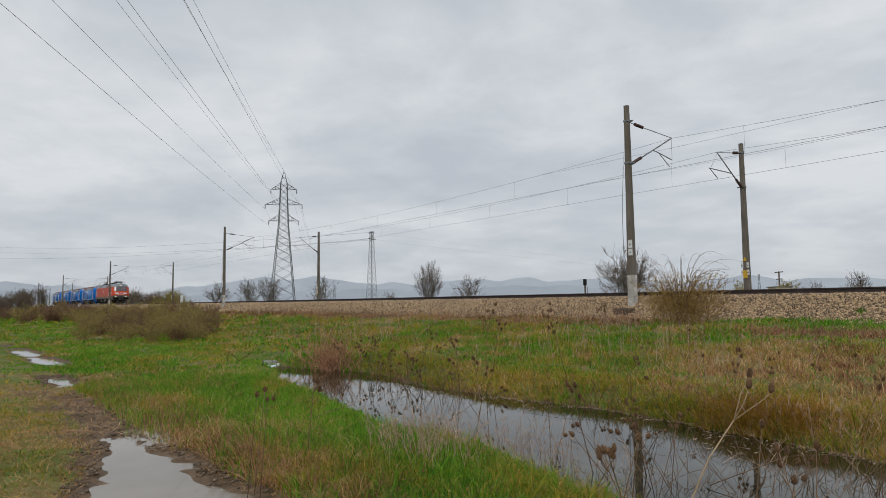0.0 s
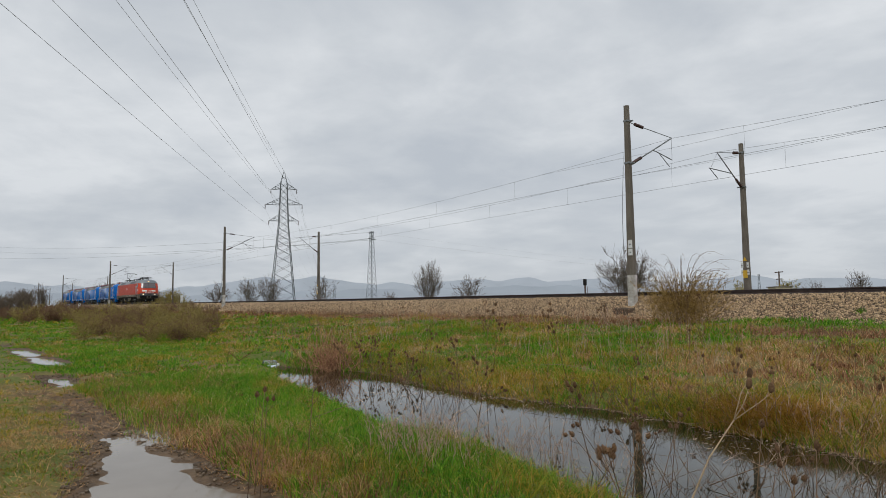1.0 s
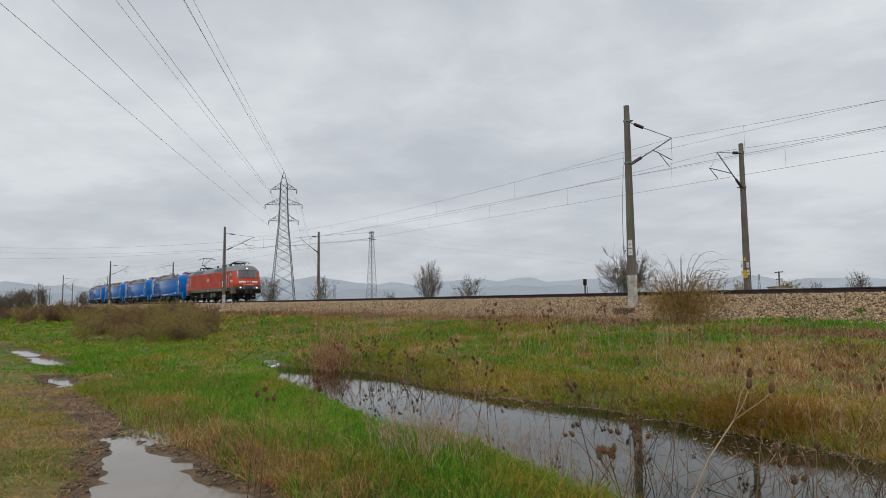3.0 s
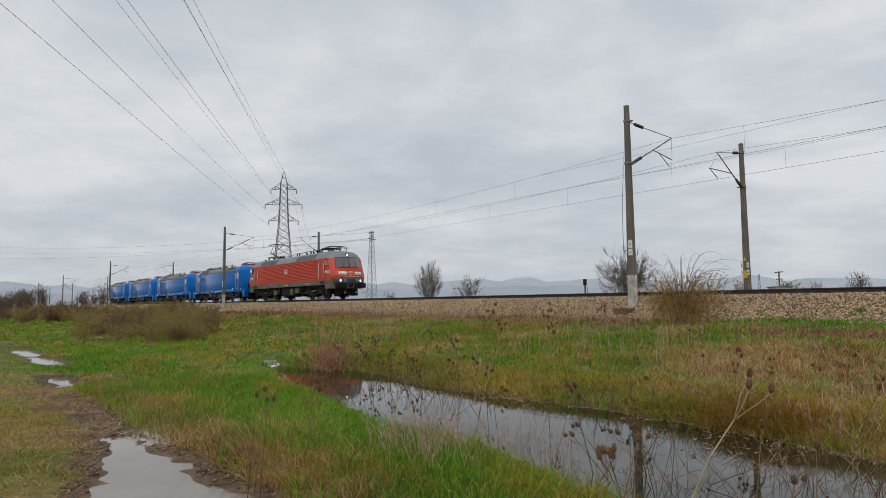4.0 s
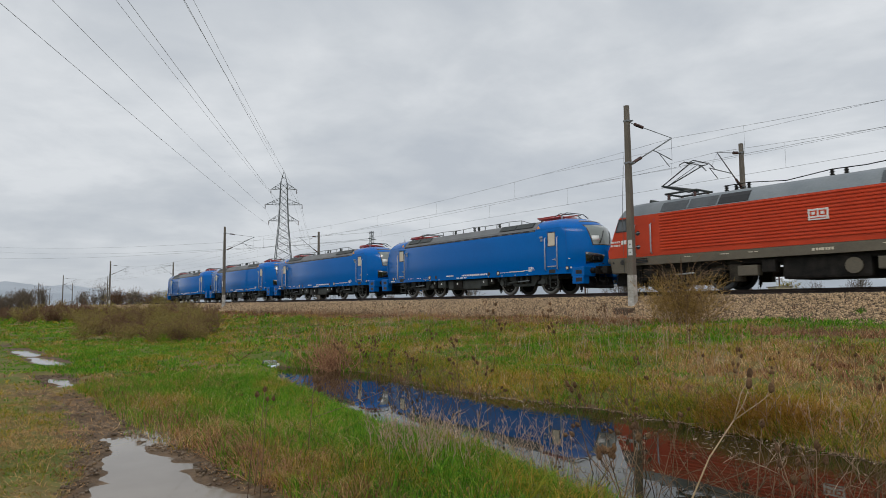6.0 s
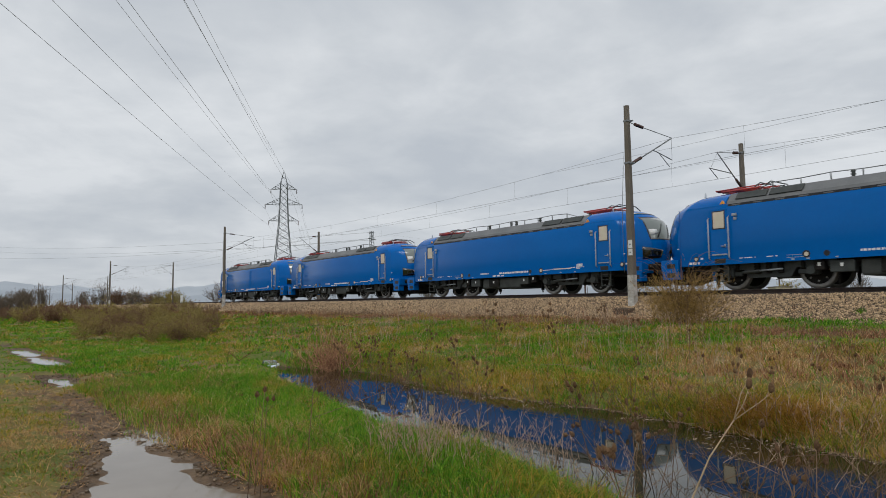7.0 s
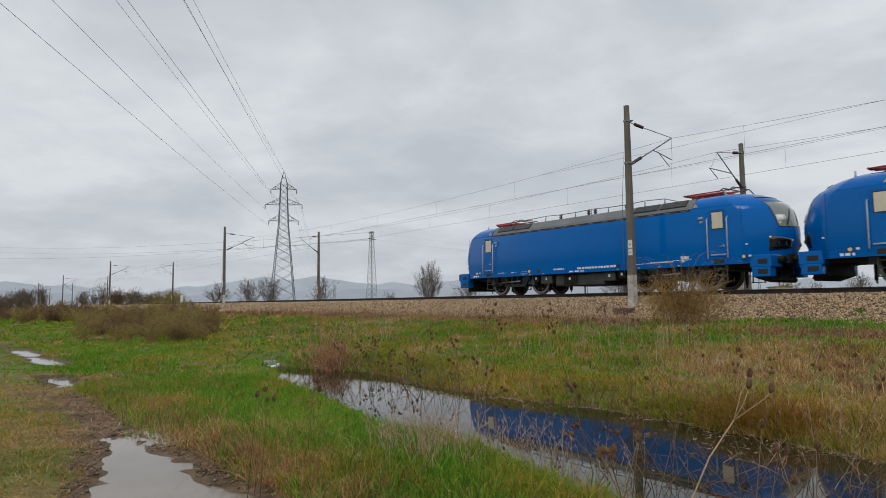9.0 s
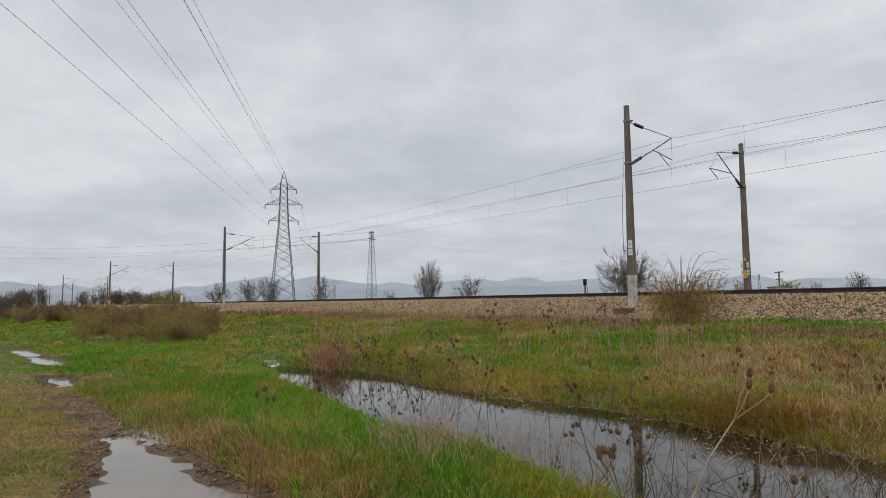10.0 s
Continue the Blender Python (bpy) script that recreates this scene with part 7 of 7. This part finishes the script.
hut = empty("trackside_hut", -59.6, 97.2, 0.7, "cream flat-roofed hut beyond the railway", "hut", rz=-37)
b = bmesh.new()
box(b, -1.65, 1.65, -1.4, 1.4, 0, 2.98, 0.02)
part("wall", b, M_PLASTER, hut)
b = bmesh.new()
box(b, -1.85, 1.85, -1.6, 1.6, 2.99, 3.13, 0.03)
part("roof", b, M_CONC, hut)
for x in (-0.8, 0.8):
    b = bmesh.new()
    box(b, x - 0.42, x + 0.42, -1.43, -1.39, 1.8, 2.6, 0.01)
    fr = part("window", b, M_BLACK, hut)
    b = bmesh.new()
    box(b, x - 0.36, x + 0.36, -1.445, -1.425, 1.86, 2.54)
    part("pane", b, M_SIDEGLASS, fr)
line_pole = empty("line_pole", -74.2, 127.0, 0.7, "distant pole with two cross-arms", "pole", rz=-35)
b = bmesh.new()
tube(b, [(0, 0, 0), (0, 0, 7.2)], [0.22, 0.15], 8)
part("shaft", b, M_RUST, line_pole)
for z, w in ((5.3, 1.3), (6.9, 1.7)):
    b = bmesh.new()
    box(b, -w, w, -0.07, 0.07, z, z + 0.2, 0.02)
    part("cross_arm", b, M_RUST, line_pole)



def mountains():
    """Far ridges all round the plain, the mist painted into their glowing colour."""
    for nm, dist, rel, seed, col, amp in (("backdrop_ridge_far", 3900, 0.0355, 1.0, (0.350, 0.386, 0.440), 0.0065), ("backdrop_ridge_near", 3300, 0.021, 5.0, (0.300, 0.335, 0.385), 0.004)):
        m = bpy.data.materials.new("haze_painted_hills")
        m.use_nodes = True
        nt = m.node_tree
        p = nt.nodes["Principled BSDF"]
        n, r, g = nt.nodes.new("ShaderNodeTexNoise"), nt.nodes.new("ShaderNodeValToRGB"), nt.nodes.new("ShaderNodeNewGeometry")
        n.inputs["Scale"].default_value, n.inputs["Detail"].default_value = 0.006, 8
        nt.links.new(g.outputs["Position"], n.inputs["Vector"])
        nt.links.new(n.outputs["Fac"], r.inputs[0])
        r.color_ramp.elements[0].position, r.color_ramp.elements[1].position = 0.3, 0.7
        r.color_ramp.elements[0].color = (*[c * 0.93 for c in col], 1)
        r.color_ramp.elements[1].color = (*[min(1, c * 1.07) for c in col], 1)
        # the pale haze is emitted by the ridge itself over a near-black base
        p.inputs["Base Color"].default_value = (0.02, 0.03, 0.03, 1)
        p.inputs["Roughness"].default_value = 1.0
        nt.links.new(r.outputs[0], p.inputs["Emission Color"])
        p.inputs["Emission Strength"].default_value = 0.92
        k = 720
        a = np.linspace(0, 2 * np.pi, k, endpoint=False)
        h = rel + amp * (np.sin(a * 9 + seed) * 0.6 + np.sin(a * 23 + 2 * seed) * 0.5 + np.sin(a * 61 + seed) * 0.34 + np.sin(a * 97 + seed * 3) * 0.20 + np.sin(a * 171 + seed * 5) * 0.10)
        # low passes between the massifs
        for at, wide, deep in ((2.95, 0.085, 0.55), (2.17, 0.07, 0.40), (1.93, 0.12, 0.25)):
            h = h * (1 - deep * np.exp(-((a - at) / wide) ** 2))
        lo = np.stack([np.cos(a) * dist * 0.93, np.sin(a) * dist * 0.93, np.full(k, -20.0)], 1)
        mi = np.stack([np.cos(a) * dist * 0.97, np.sin(a) * dist * 0.97, h * dist * 0.6], 1)
        hi = np.stack([np.cos(a) * dist, np.sin(a) * dist, h * dist], 1)
        i = np.arange(k)
        j = (i + 1) % k
        q = np.concatenate([np.stack([i, j, j + k, i + k], 1), np.stack([i + k, j + k, j + 2 * k, i + 2 * k], 1)])
        tagged(np_mesh(nm, np.concatenate([lo, mi, hi]), q, m, smooth=True), "blue-grey mountain ridge with mist painted into its glowing colour", "mountains", kind="structure")


mountains()


# ---- what moves ----
TRAIN_ROWS = ((0.0, -132.4), (2.0, -88.35), (4.0, -44.31), (5.5, -11.22), (7.0, 21.60), (8.0, 43.44), (8.5, 53.65), (9.0, 64.56), (10.0, 86.36))


def motions():
    ts = [k / 30 for k in range(301)]
    nose = np.interp(ts, [r[0] for r in TRAIN_ROWS], [r[1] for r in TRAIN_ROWS])
    for ob, off in TRAIN:
        walk(ob, [(t, pose(x + off, 0, RAIL)) for t, x in TRAIN_ROWS])
    for w, x, r in WHEELS:
        walk(w, [(t, pose(x, 0, r, 0, math.degrees(n / r) % 360, 0)) for t, n in zip(ts, nose)])


motions()
